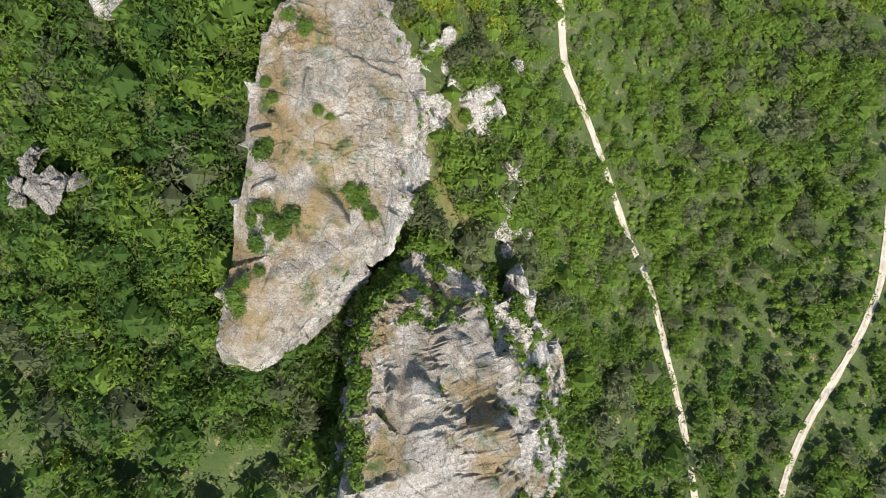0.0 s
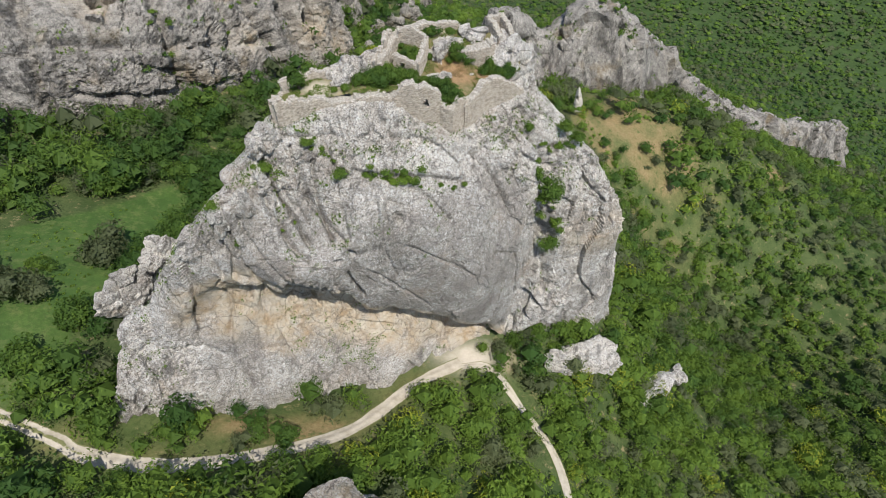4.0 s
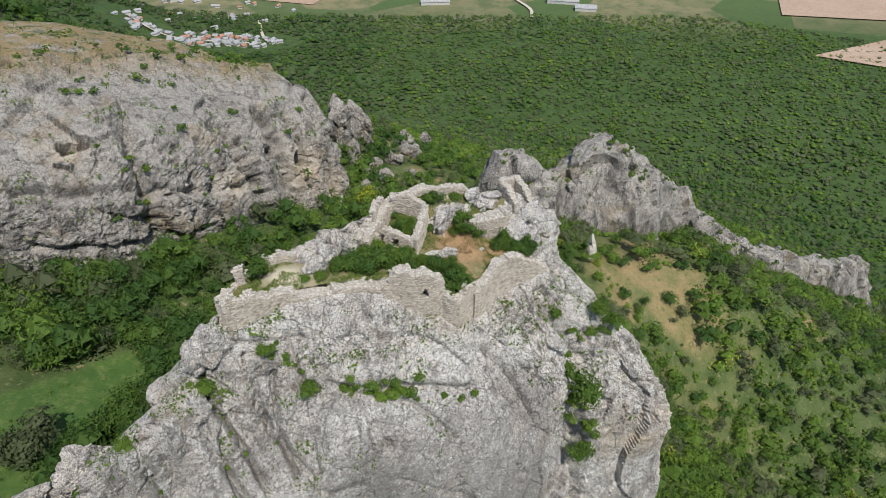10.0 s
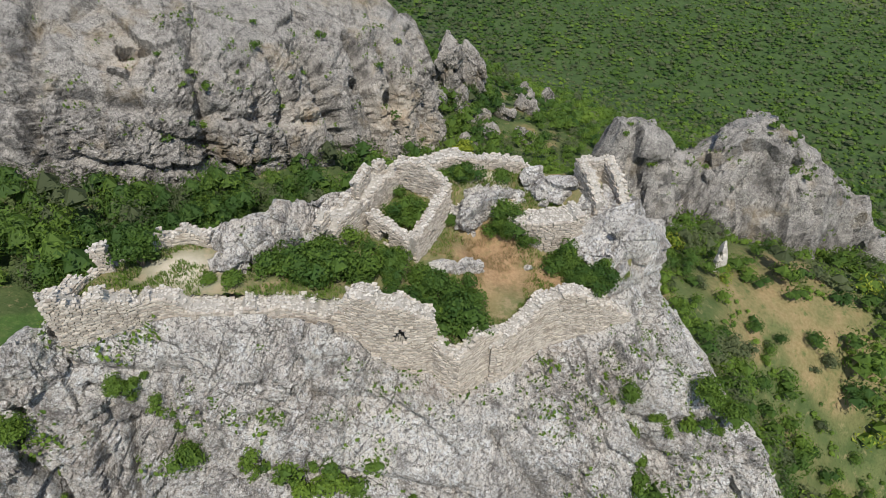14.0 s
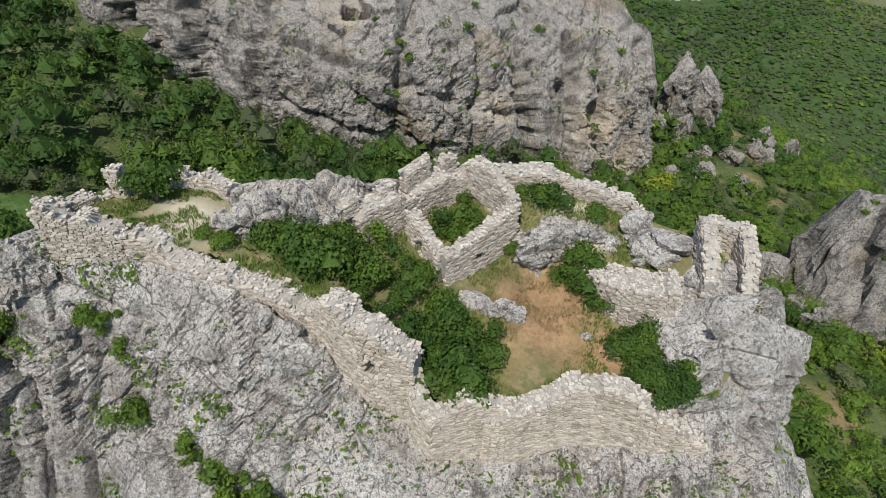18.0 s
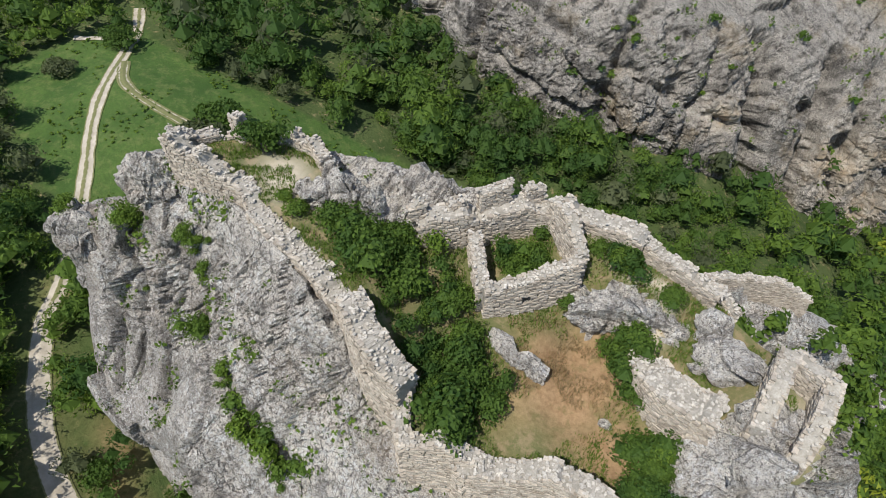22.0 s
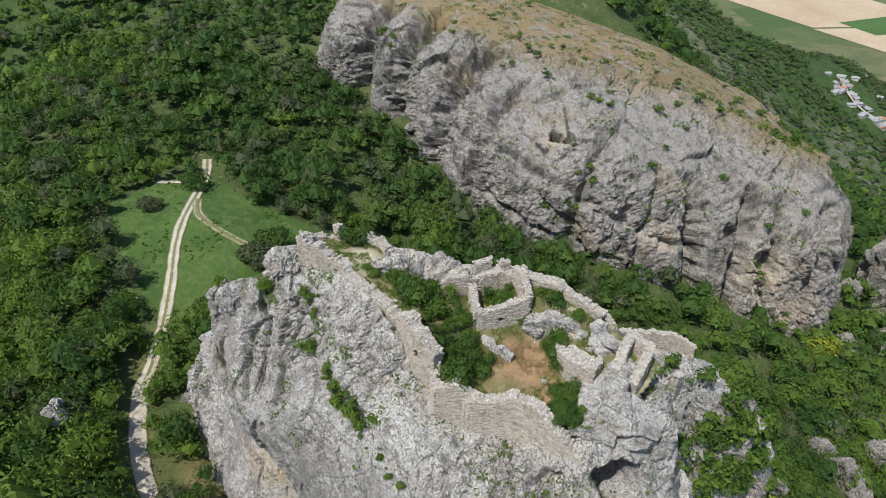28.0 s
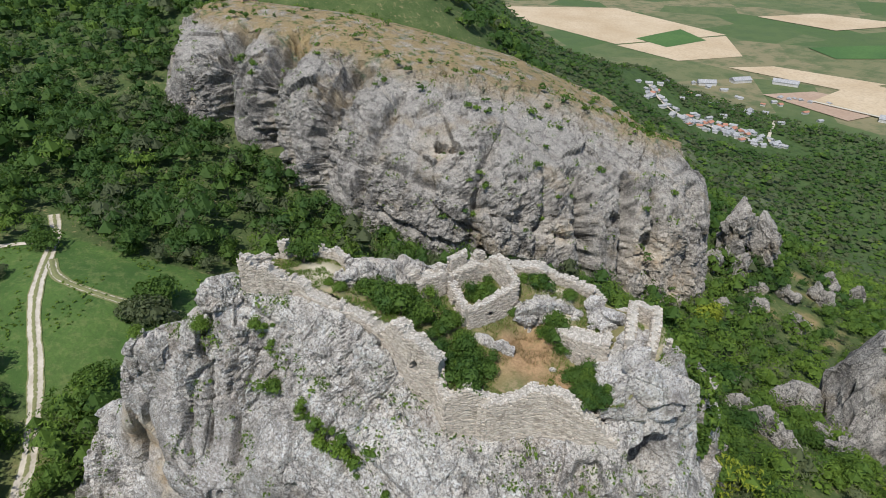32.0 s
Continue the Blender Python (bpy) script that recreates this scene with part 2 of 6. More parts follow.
def foliage_material(name, a, b, c):
    """Leaves that let some light through: a to b from tree to tree, c for the few yellow ones."""
    n = Nodes(name)
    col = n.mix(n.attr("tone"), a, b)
    col = n.mix(n.ramp(n.attr("tone"), (0.93, 0.0), (0.97, 1.0)), col, c)
    col = n.mix(n.math("MULTIPLY", n.island(), 0.4), col, n.mix(0.5, col, (0.012, 0.025, 0.004)))
    n.done(col, 0.7)
    thin = n.tree.nodes.new("ShaderNodeBsdfTranslucent")
    n.put(thin.inputs["Color"], n.mix(0.35, col, (0.16, 0.24, 0.02)))
    both = n.tree.nodes.new("ShaderNodeMixShader")
    both.inputs[0].default_value = 0.38
    n.put(both.inputs[1], n.bsdf.outputs[0])
    n.put(both.inputs[2], thin.outputs[0])
    n.put(n.tree.nodes["Material Output"].inputs["Surface"], both.outputs[0])
    return n.mat


LEAVES = foliage_material("broadleaf_foliage", (0.046, 0.1, 0.02), (0.18, 0.275, 0.035), (0.29, 0.34, 0.035))
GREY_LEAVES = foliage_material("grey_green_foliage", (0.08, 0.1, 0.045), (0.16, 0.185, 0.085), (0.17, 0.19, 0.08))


def ground_material():
    n = Nodes("meadow_and_scrub")
    big = n.noise(0.02, 5, 0.6)
    mid = n.noise(0.12, 6, 0.65)
    fine = n.noise(1.5, 5, 0.7)
    grass = n.mix(n.ramp(mid, (0.35, 0.0), (0.65, 1.0)), (0.042, 0.09, 0.018), (0.08, 0.138, 0.03))
    grass = n.mix(n.ramp(n.noise(0.45, 6, 0.75), (0.5, 0.0), (0.62, 0.6)), grass, (0.14, 0.17, 0.055))
    grass = n.mix(n.ramp(fine, (0.35, 0.5), (0.6, 0.0)), grass, (0.04, 0.07, 0.018))
    dry = n.mix(n.ramp(fine, (0.3, 0.0), (0.7, 1.0)), (0.19, 0.135, 0.062), (0.3, 0.225, 0.115))
    dry = n.mix(n.ramp(n.noise(0.35, 6, 0.75), (0.55, 0.0), (0.65, 0.85)), dry, (0.07, 0.1, 0.028))
    col = n.mix(n.math("MULTIPLY", n.attr("dry"), n.ramp(mid, (0.3, 0.35), (0.6, 1.0))), grass, dry)
    wood = n.mix(n.ramp(n.noise(0.11, 6, 0.7), (0.35, 0.0), (0.62, 1.0)), (0.032, 0.058, 0.015), (0.055, 0.092, 0.024))
    scrub = n.mix(n.ramp(mid, (0.35, 0.0), (0.65, 1.0)), (0.04, 0.068, 0.018), (0.09, 0.115, 0.04))
    scrub = n.mix(n.ramp(n.noise(0.5, 6, 0.75), (0.56, 0.0), (0.66, 0.9)), scrub, (0.27, 0.215, 0.115))
    scrub = n.mix(n.ramp(fine, (0.36, 0.8), (0.5, 0.0)), scrub, (0.035, 0.06, 0.015))
    col = n.mix(n.attr("scrub"), col, scrub)
    col = n.mix(n.attr("wood"), col, wood)
    stone = n.mix(n.ramp(n.noise(0.06, 7, 0.75), (0.42, 0.0), (0.6, 1.0)), (0.1, 0.11, 0.06), (0.24, 0.22, 0.17))
    stone = n.mix(n.ramp(n.noise(0.3, 6, 0.75), (0.45, 0.0), (0.6, 0.8)), stone, (0.06, 0.085, 0.03))
    col = n.mix(n.attr("stony"), col, stone)
    plots = n.cells(0.0065, "F1", "Color")
    tilled = n.mix(n.ramp(plots, (0.3, 0.0), (0.7, 1.0)), (0.07, 0.11, 0.035), (0.2, 0.175, 0.095))
    tilled = n.mix(n.ramp(n.noise(0.03, 6, 0.7), (0.45, 0.0), (0.6, 0.7)), tilled, (0.06, 0.095, 0.035))
    col = n.mix(n.attr("farm"), col, tilled)
    col = n.mix(n.attr("trod"), col, n.mix(fine, (0.44, 0.38, 0.3), (0.62, 0.56, 0.47)))
    nrm = n.bump(mid, 0.6, 1.0)
    nrm = n.bump(fine, 0.6, 0.15, nrm)
    return n.done(col, 0.95, nrm)


GROUND = ground_material()


def plain_material(name, a, b, scale, rough=0.9, bump=0.05, fine=6.0):
    n = Nodes(name)
    k = n.noise(scale, 6, 0.65)
    col = n.mix(n.ramp(k, (0.32, 0.0), (0.68, 1.0)), a, b)
    col = n.mix(n.ramp(n.noise(scale * fine, 4, 0.7), (0.3, 0.45), (0.55, 0.0)), col, tuple(v * 0.6 for v in a))
    return n.done(col, rough, n.bump(n.noise(scale * fine, 5, 0.7), 0.6, bump))


def road_material():
    """Pale gravel in the wheel ruts, thin grass and earth between and beside them."""
    n = Nodes("rutted_gravel")
    k = n.noise(0.5, 6, 0.65)
    grit = n.mix(n.ramp(k, (0.32, 0.0), (0.68, 1.0)), (0.36, 0.315, 0.245), (0.55, 0.495, 0.41))
    grass = n.mix(n.noise(2.0, 5, 0.7), (0.08, 0.12, 0.03), (0.26, 0.23, 0.12))
    worn = n.math("ADD", n.attr("worn"), n.math("MULTIPLY", n.math("SUBTRACT", n.noise(1.3, 6, 0.7), 0.5), 1.4))
    col = n.mix(n.ramp(worn, (0.38, 0.0), (0.58, 1.0)), grass, grit)
    return n.done(col, 0.95, n.bump(n.noise(5.0, 5, 0.7), 0.6, 0.05))


RUTS = road_material()
BARK = plain_material("bark", (0.09, 0.07, 0.05), (0.16, 0.13, 0.10), 3.0)

# ---- terrain ----
HILLS = (
    (-15, 35, 14.0), (20, 140, 8.9), (-85, 85, 4.3), (55, -20, -16.7), (-85, 170, 6.0), (20, 60, 2.2), (90, 170, 22.9),
    (90, 140, -10.9), (20, -20, 12.8), (-85, 60, 8.9), (20, 110, 25.9), (90, -20, 7.4), (90, 110, -20.5), (-15, 10, 11.4),
    (55, 170, 10.8), (-50, 170, 8.4), (55, 60, 4.9), (18, 184, 11.0),
)
BROAD_HILLS = (
    (-240, 240, 67.7), (-240, -60, -32.9), (-160, 240, 18.3), (-160, 35, 5.9), (-85, 240, -5.2), (140, -20, 9.8), (90, 240, 4.9), (-240, -20, -12.5), (140, 170, 6.6),
)


def hill_side(x, y):
    """The stony hills behind the opposite cliff."""
    x, y = np.ravel(x), np.ravel(y)
    return np.exp(-((np.abs((x + 300) * 0.8 + (y - 430) * 0.6) / 230) ** 4) - ((((x + 300) * -0.6 + (y - 430) * 0.8) / 150) ** 4))


def land(x, y):
    """The ground's height: valley, scrub slopes and, far out to the north, the plain."""
    x, y = np.asarray(x, float), np.asarray(y, float)
    h = -0.248 * x - 0.115 * y - 18.3
    for hills, wide in ((HILLS, 30.0), (BROAD_HILLS, 60.0)):
        for cx, cy, a in hills:
            h = h + a * np.exp(-((x - cx) ** 2 + (y - cy) ** 2) / (2 * wide**2))
    far = np.hypot(x + 20, y - 80)
    lie = np.clip((-x * 0.75 - y * 0.45 + 60) / 500, -1, 1)
    outer = -175 + 260 * smooth(-0.35, 0.9, lie) + 25 * fbm(flat(x, y) / 240, 3, 5).reshape(x.shape) * smooth(-0.3, 0.3, lie)
    outer = -175 + (outer + 175) * (1 - smooth(780, 960, y))
    outer = -175 + (outer + 175) * (1 - 0.75 * smooth(380, 500, -x) * smooth(580, 700, y))
    k = smooth(170, 520, far)
    h = h * (1 - k) + outer * k
    h = h + (14 * ridged(flat(x, y) / 95, 4, 27) * hill_side(x, y)).reshape(x.shape)
    return h + 0.7 * fbm(flat(x, y) / 17, 3, 3).reshape(x.shape) * (1 - smooth(160, 400, far))


ROAD = ((-135, 72), (-125, 70), (-114, 66), (-97, 60), (-80, 56), (-63, 50.5), (-57, 48), (-44, 46.8), (-30, 49), (-17, 54.5), (-6, 66), (3, 72))
TRACK = ((3, 71), (9, 71), (15, 63), (20, 56), (22, 48), (23, 36), (26, 30), (30, 22), (38, 5), (46, -10), (53, -38), (56, -70))


def along(points, n):
    """n points evenly along a smooth line through the given ones."""
    p = np.asarray(points, float)
    q = np.vstack([2 * p[0] - p[1], p, 2 * p[-1] - p[-2]])
    out = []
    for i in range(1, len(q) - 2):
        u = np.linspace(0, 1, 24, endpoint=False)[:, None]
        a, b, c, d = q[i - 1 : i + 3]
        out.append(0.5 * (2 * b + (c - a) * u + (2 * a - 5 * b + 4 * c - d) * u**2 + (3 * b - a - 3 * c + d) * u**3))
    out = np.vstack(out + [p[-1:]])
    s = np.r_[0, np.cumsum(np.linalg.norm(np.diff(out, axis=0), axis=1))]
    t = np.linspace(0, s[-1], n)
    return np.stack([np.interp(t, s, out[:, k]) for k in range(p.shape[1])], 1)


def line_gap(x, y, pts):
    """The distance of plan points from a line of points."""
    x, y = np.ravel(x), np.ravel(y)
    best = np.full(len(x), 1e9)
    for a, b in pts:
        best = np.minimum(best, (x - a) ** 2 + (y - b) ** 2)
    return np.sqrt(best)


ROAD_LINE, TRACK_LINE = along(ROAD, 150), along(TRACK, 120)


def inside(x, y, ring):
    ring = np.asarray(ring, float)
    x, y = np.ravel(x), np.ravel(y)
    hit = np.zeros(len(x), bool)
    for (ax, ay), (bx, by) in zip(ring, np.roll(ring, -1, 0)):
        if ay != by:
            hit ^= ((ay > y) != (by > y)) & (x < (bx - ax) * (y - ay) / (by - ay) + ax)
    return hit


MEADOW = ((-128, 64), (-127, 71), (-112, 78), (-100, 90), (-84, 106), (-70, 124), (-62, 118), (-66, 96), (-70, 78), (-66, 58), (-80, 51), (-100, 46), (-119, 45))
BANKS = ((-29, 299, 6, 12), (-14, 264, 5, 9), (-4, 262, 3.5, 12), (-20, 282, 6, 8), (-24, 252, 6, 4), (118, 172, 10, 7), (12, 168, 8, 3), (18, 128, 6, 9), (24, 150, 7, 7), (100, 196, 12, 8), (20, 186, 6, 4))


def banks(x, y):
    """How bare the dry banks on the north slopes are."""
    x, y = np.ravel(x), np.ravel(y)
    out = np.zeros(len(x))
    for cx, cy, rx, ry in BANKS:
        out = np.maximum(out, np.exp(-(((x - cx) / rx) ** 2 + ((y - cy) / ry) ** 2)))
    return out


def terrain_axis(lo, hi, inner_lo, inner_hi, step):
    a = np.arange(inner_lo, inner_hi + 1e-6, step)
    left, right, d = [inner_lo], [inner_hi], step
    while left[-1] > lo:
        d *= 1.07
        left.append(left[-1] - d)
    d = step
    while right[-1] < hi:
        d *= 1.07
        right.append(right[-1] + d)
    return np.r_[np.array(left[:0:-1]), a, np.array(right[1:])]


def build_ground():
    ax = terrain_axis(-4500, 4500, -180, 130, 1.6)
    ay = terrain_axis(-4500, 4500, -90, 250, 1.6)
    x, y = np.meshgrid(ax, ay, indexing="ij")
    z = land(x, y)
    me = quick_mesh("ground", np.stack([x, y, z], -1).reshape(-1, 3), grid_faces(len(ax), len(ay)), GROUND, True)
    far = np.hypot(x + 20, y - 80).ravel()
    dry = np.exp(-line_gap(x, y, ROAD_LINE[75:]) / 6) * 0.75
    spot = np.exp(-(((x - 60) / 30) ** 2 + ((y - 160) / 32) ** 2)).ravel() * (1.1 + 1.2 * fbm(flat(x, y) / 9, 3, 12))
    grain = 0.9 + 1.1 * fbm(flat(x, y) / 5, 3, 19)
    spot = np.maximum(spot, np.exp(-(((x - 3) / 9) ** 2 + ((y - 16) / 14) ** 2)).ravel() * grain)
    spot = np.maximum(spot, np.exp(-(((x + 27) / 17) ** 2 + ((y - 54.5) / 4.5) ** 2)).ravel() * grain)
    spot = np.maximum(spot, np.exp(-(((x - 14) / 5) ** 2 + ((y - 73) / 4) ** 2)).ravel() * grain)
    spot = np.maximum(spot, 1.2 * banks(x, y) * grain)
    dry = np.clip(np.maximum(dry, spot), 0, 1)
    vertex_value(me, "dry", dry)
    open_land = inside(x, y, MEADOW)
    stony = hill_side(x, y)
    vertex_value(me, "stony", stony * smooth(-0.3, 0.1, fbm(flat(x, y) / 35, 4, 24)))
    vertex_value(me, "scrub", np.where(open_land, 0.0, np.clip(1 - dry, 0, 1)))
    vertex_value(me, "wood", np.where(open_land, 0.0, smooth(160, 320, far) * (1 - dry)))
    trod = 1.3 * np.exp(-(((x - 5) / 6.5) ** 2 + ((y - 73.5) / 3) ** 2)).ravel() * (0.9 + 0.5 * fbm(flat(x, y) / 2, 3, 18))
    vertex_value(me, "farm", smooth(760, 980, y).ravel())
    vertex_value(me, "trod", np.clip(trod, 0, 1))
    tagged(new("ground", me), "green scrub hillside and meadow falling to a plain", "ground", kind="structure")


def build_road(name, line, width, label, strip=0.0, bare=1.0):
    """A pale track with two worn wheel ruts, laid a little above the ground. strip: how far grass keeps the middle, along the line."""
    d = np.gradient(line, axis=0)
    nrm = np.stack([-d[:, 1], d[:, 0]], 1) / np.linalg.norm(d, axis=1)[:, None]
    across = np.linspace(-1, 1, 15)
    wob = 0.25 * fbm(flat(line[:, 0], line[:, 1]) / 4, 2, 8)
    w = (width / 2) * (1 + wob)
    p = line[:, None] + nrm[:, None] * across[None, :, None] * w[:, None, None]
    z = land(p[..., 0], p[..., 1]) + 0.16 - 0.1 * np.abs(across) ** 4 + 0.05 * np.cos(across * 6.3)
    me = quick_mesh(name, np.concatenate([p, z[..., None]], -1).reshape(-1, 3), grid_faces(len(line), 15), RUTS, True)
    strip = np.broadcast_to(strip, len(line))
    ruts = np.exp(-(((np.abs(across) - 0.55) / 0.3) ** 2))
    solid = 1 - smooth(0.75, 1.0, np.abs(across))
    vertex_value(me, "worn", ruts[None] * strip[:, None] + solid[None] * (1 - strip[:, None]) - (1 - bare))
    return tagged(new(name, me), label, "road", kind="structure")


BRANCH_LINE = along(((-113, 66.5), (-104, 66), (-96, 70), (-89, 76), (-84, 82)), 40)
STUB_LINE = along(((-126, 58), (-124, 64), (-121, 70)), 16)
EAST_LINE = along(((130, 60), (115, 38), (105, 18), (101.5, 6), (98, -8), (89, -25), (76, -48), (66, -80)), 90)
build_ground()
build_road("road", ROAD_LINE, 2.7, "pale gravel track with two wheel ruts", np.interp(np.linspace(0, 1, 150), (0, 0.5, 0.62, 1), (0.9, 0.8, 0.15, 0.0)))
build_road("road", TRACK_LINE, 1.7, "narrow pale gravel track down the scrub slope", 0.25)
build_road("road", BRANCH_LINE, 2.4, "faint grassy wheel track branching across the meadow", 1.0, 0.55)
build_road("road", STUB_LINE, 1.6, "short pale path at the meadow's edge", 0.1)
build_road("road", EAST_LINE, 1.7, "pale gravel track lower on the scrub slope", 0.35)

# ---- rock masses ----


def bend(points, n):
    """n points along a smooth line, the same share of them between each two of the given ones."""
    p = np.asarray(points, float)
    q = np.vstack([2 * p[0] - p[1], p, 2 * p[-1] - p[-2]])
    t = np.linspace(0, len(p) - 1, n)
    i = np.minimum(t.astype(int), len(p) - 2)
    u = (t - i)[:, None]
    a, b, c, d = q[i], q[i + 1], q[i + 2], q[i + 3]
    return 0.5 * (2 * b + (c - a) * u + (2 * a - 5 * b + 4 * c - d) * u**2 + (3 * b - a - 3 * c + d) * u**3)


def loft(columns, nu, nv):
    """A closed sheet through columns of points, each from foot to crown: an array (nu, nv, 3)."""
    even = len({len(c) for c in columns}) == 1
    cols = np.stack([bend(c, nv) if even else along(c, nv) for c in columns])
    ring = np.vstack([cols[-1:], cols, cols[:2]])
    k = len(columns)
    t = np.linspace(0, k, nu, endpoint=False)
    i = t.astype(int)
    u = (t - i)[:, None, None]
    a, b, c, d = ring[i], ring[i + 1], ring[i + 2], ring[i + 3]
    return 0.5 * (2 * b + (c - a) * u + (2 * a - 5 * b + 4 * c - d) * u**2 + (3 * b - a - 3 * c + d) * u**3)


def sheet_normals(p):
    du = np.roll(p, -1, 0) - np.roll(p, 1, 0)
    dv = np.gradient(p, axis=1)
    n = np.cross(du, dv)
    return n / (np.linalg.norm(n, axis=-1, keepdims=True) + 1e-9)


def blocks(p, seed):
    """Rock broken into blocks: each cell has its own stand and tilt. Also gives the distance to the next joint."""
    base = np.floor(p).astype(np.int64)
    best = np.full(len(p), 9.0)
    second = np.full(len(p), 9.0)
    lift = np.zeros(len(p))
    for dx in (-1, 0, 1):
        for dy in (-1, 0, 1):
            for dz in (-1, 0, 1):
                c = base + (dx, dy, dz)
                j = [lattice(c[:, 0], c[:, 1], c[:, 2], seed + k) for k in range(6)]
                off = p - (c + 0.5 + 0.42 * np.stack(j[:3], 1))
                d = (off**2).sum(1)
                h = 0.7 * j[3] + off[:, 0] * j[4] + off[:, 1] * j[5] + off[:, 2] * (j[3] - j[4]) * 0.7
                near = d < best
                second = np.where(near, best, np.minimum(second, d))
                lift = np.where(near, h, lift)
                best = np.where(near, d, best)
    return lift, np.sqrt(second) - np.sqrt(best)


def rough_rock(p, size, seed, coarse=1.0, tall=0.42):
    """How far rock stands out at each point: large planes, joints, ribs and broken zones. coarse: how strong the large forms are."""
    q = p.reshape(-1, 3)
    coarse = np.broadcast_to(coarse, p.shape[:-1]).ravel()
    warp = np.stack([fbm(q / (9 * size) + s, 3, seed) for s in (0, 31, 57)], 1) * size * 1.2
    r = q + warp
    zone = smooth(-0.14, 0.26, fbm(q / (11 * size), 3, seed + 20))
    split = smooth(-0.1, 0.35, fbm(q / (8 * size) + 7, 2, seed + 21))
    lift, joint = blocks(r * (1, 1, tall) / (9.0 * size), seed)
    d = (1.5 * size * lift - 1.0 * size * split * np.exp(-((joint / 0.085) ** 2)) + 0.8 * size * fbm(r / (14 * size), 2, seed + 4)) * coarse
    lift, joint = blocks(r * (1, 1, min(1.0, tall * 1.3)) / (3.4 * size) + 5, seed + 1)
    d += (0.62 * size * lift - 0.4 * size * split * np.exp(-((joint / 0.17) ** 2))) * (0.3 + 0.7 * coarse) * (0.35 + 0.85 * zone)
    lift, joint = blocks(r * (1, 1, 0.8) / (1.35 * size) + 9, seed + 2)
    d += 0.3 * size * lift * (0.22 + 1.1 * zone)
    lift, joint = blocks(r * (1, 1, 0.9) / (0.62 * size) + 3, seed + 3)
    d += 0.15 * size * lift * (0.3 + 1.0 * zone)
    d += 0.1 * size * ridged(q / (1.6 * size), 2, seed + 9)
    return d.reshape(p.shape[:-1])


def to_line(q, line):
    """The nearest point on a line of points in space, judged in plan, for every row."""
    line = np.asarray(line, float)
    best, out = np.full(len(q), 1e18), np.zeros((len(q), 3))
    for a, b in zip(line[:-1], line[1:]):
        e = (b - a)[:2]
        u = np.clip(((q[:, :2] - a[:2]) @ e) / (e @ e), 0, 1)
        c = a + u[:, None] * (b - a)
        d = ((q[:, :2] - c[:, :2]) ** 2).sum(1)
        out = np.where((d < best)[:, None], c, out)
        best = np.minimum(best, d)
    return out


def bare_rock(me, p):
    """Where rock faces the sky and takes the paler colour."""
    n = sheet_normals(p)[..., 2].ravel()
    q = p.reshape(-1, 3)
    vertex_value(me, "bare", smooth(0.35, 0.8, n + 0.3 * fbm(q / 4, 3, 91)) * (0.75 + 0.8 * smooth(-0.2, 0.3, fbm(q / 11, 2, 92))))


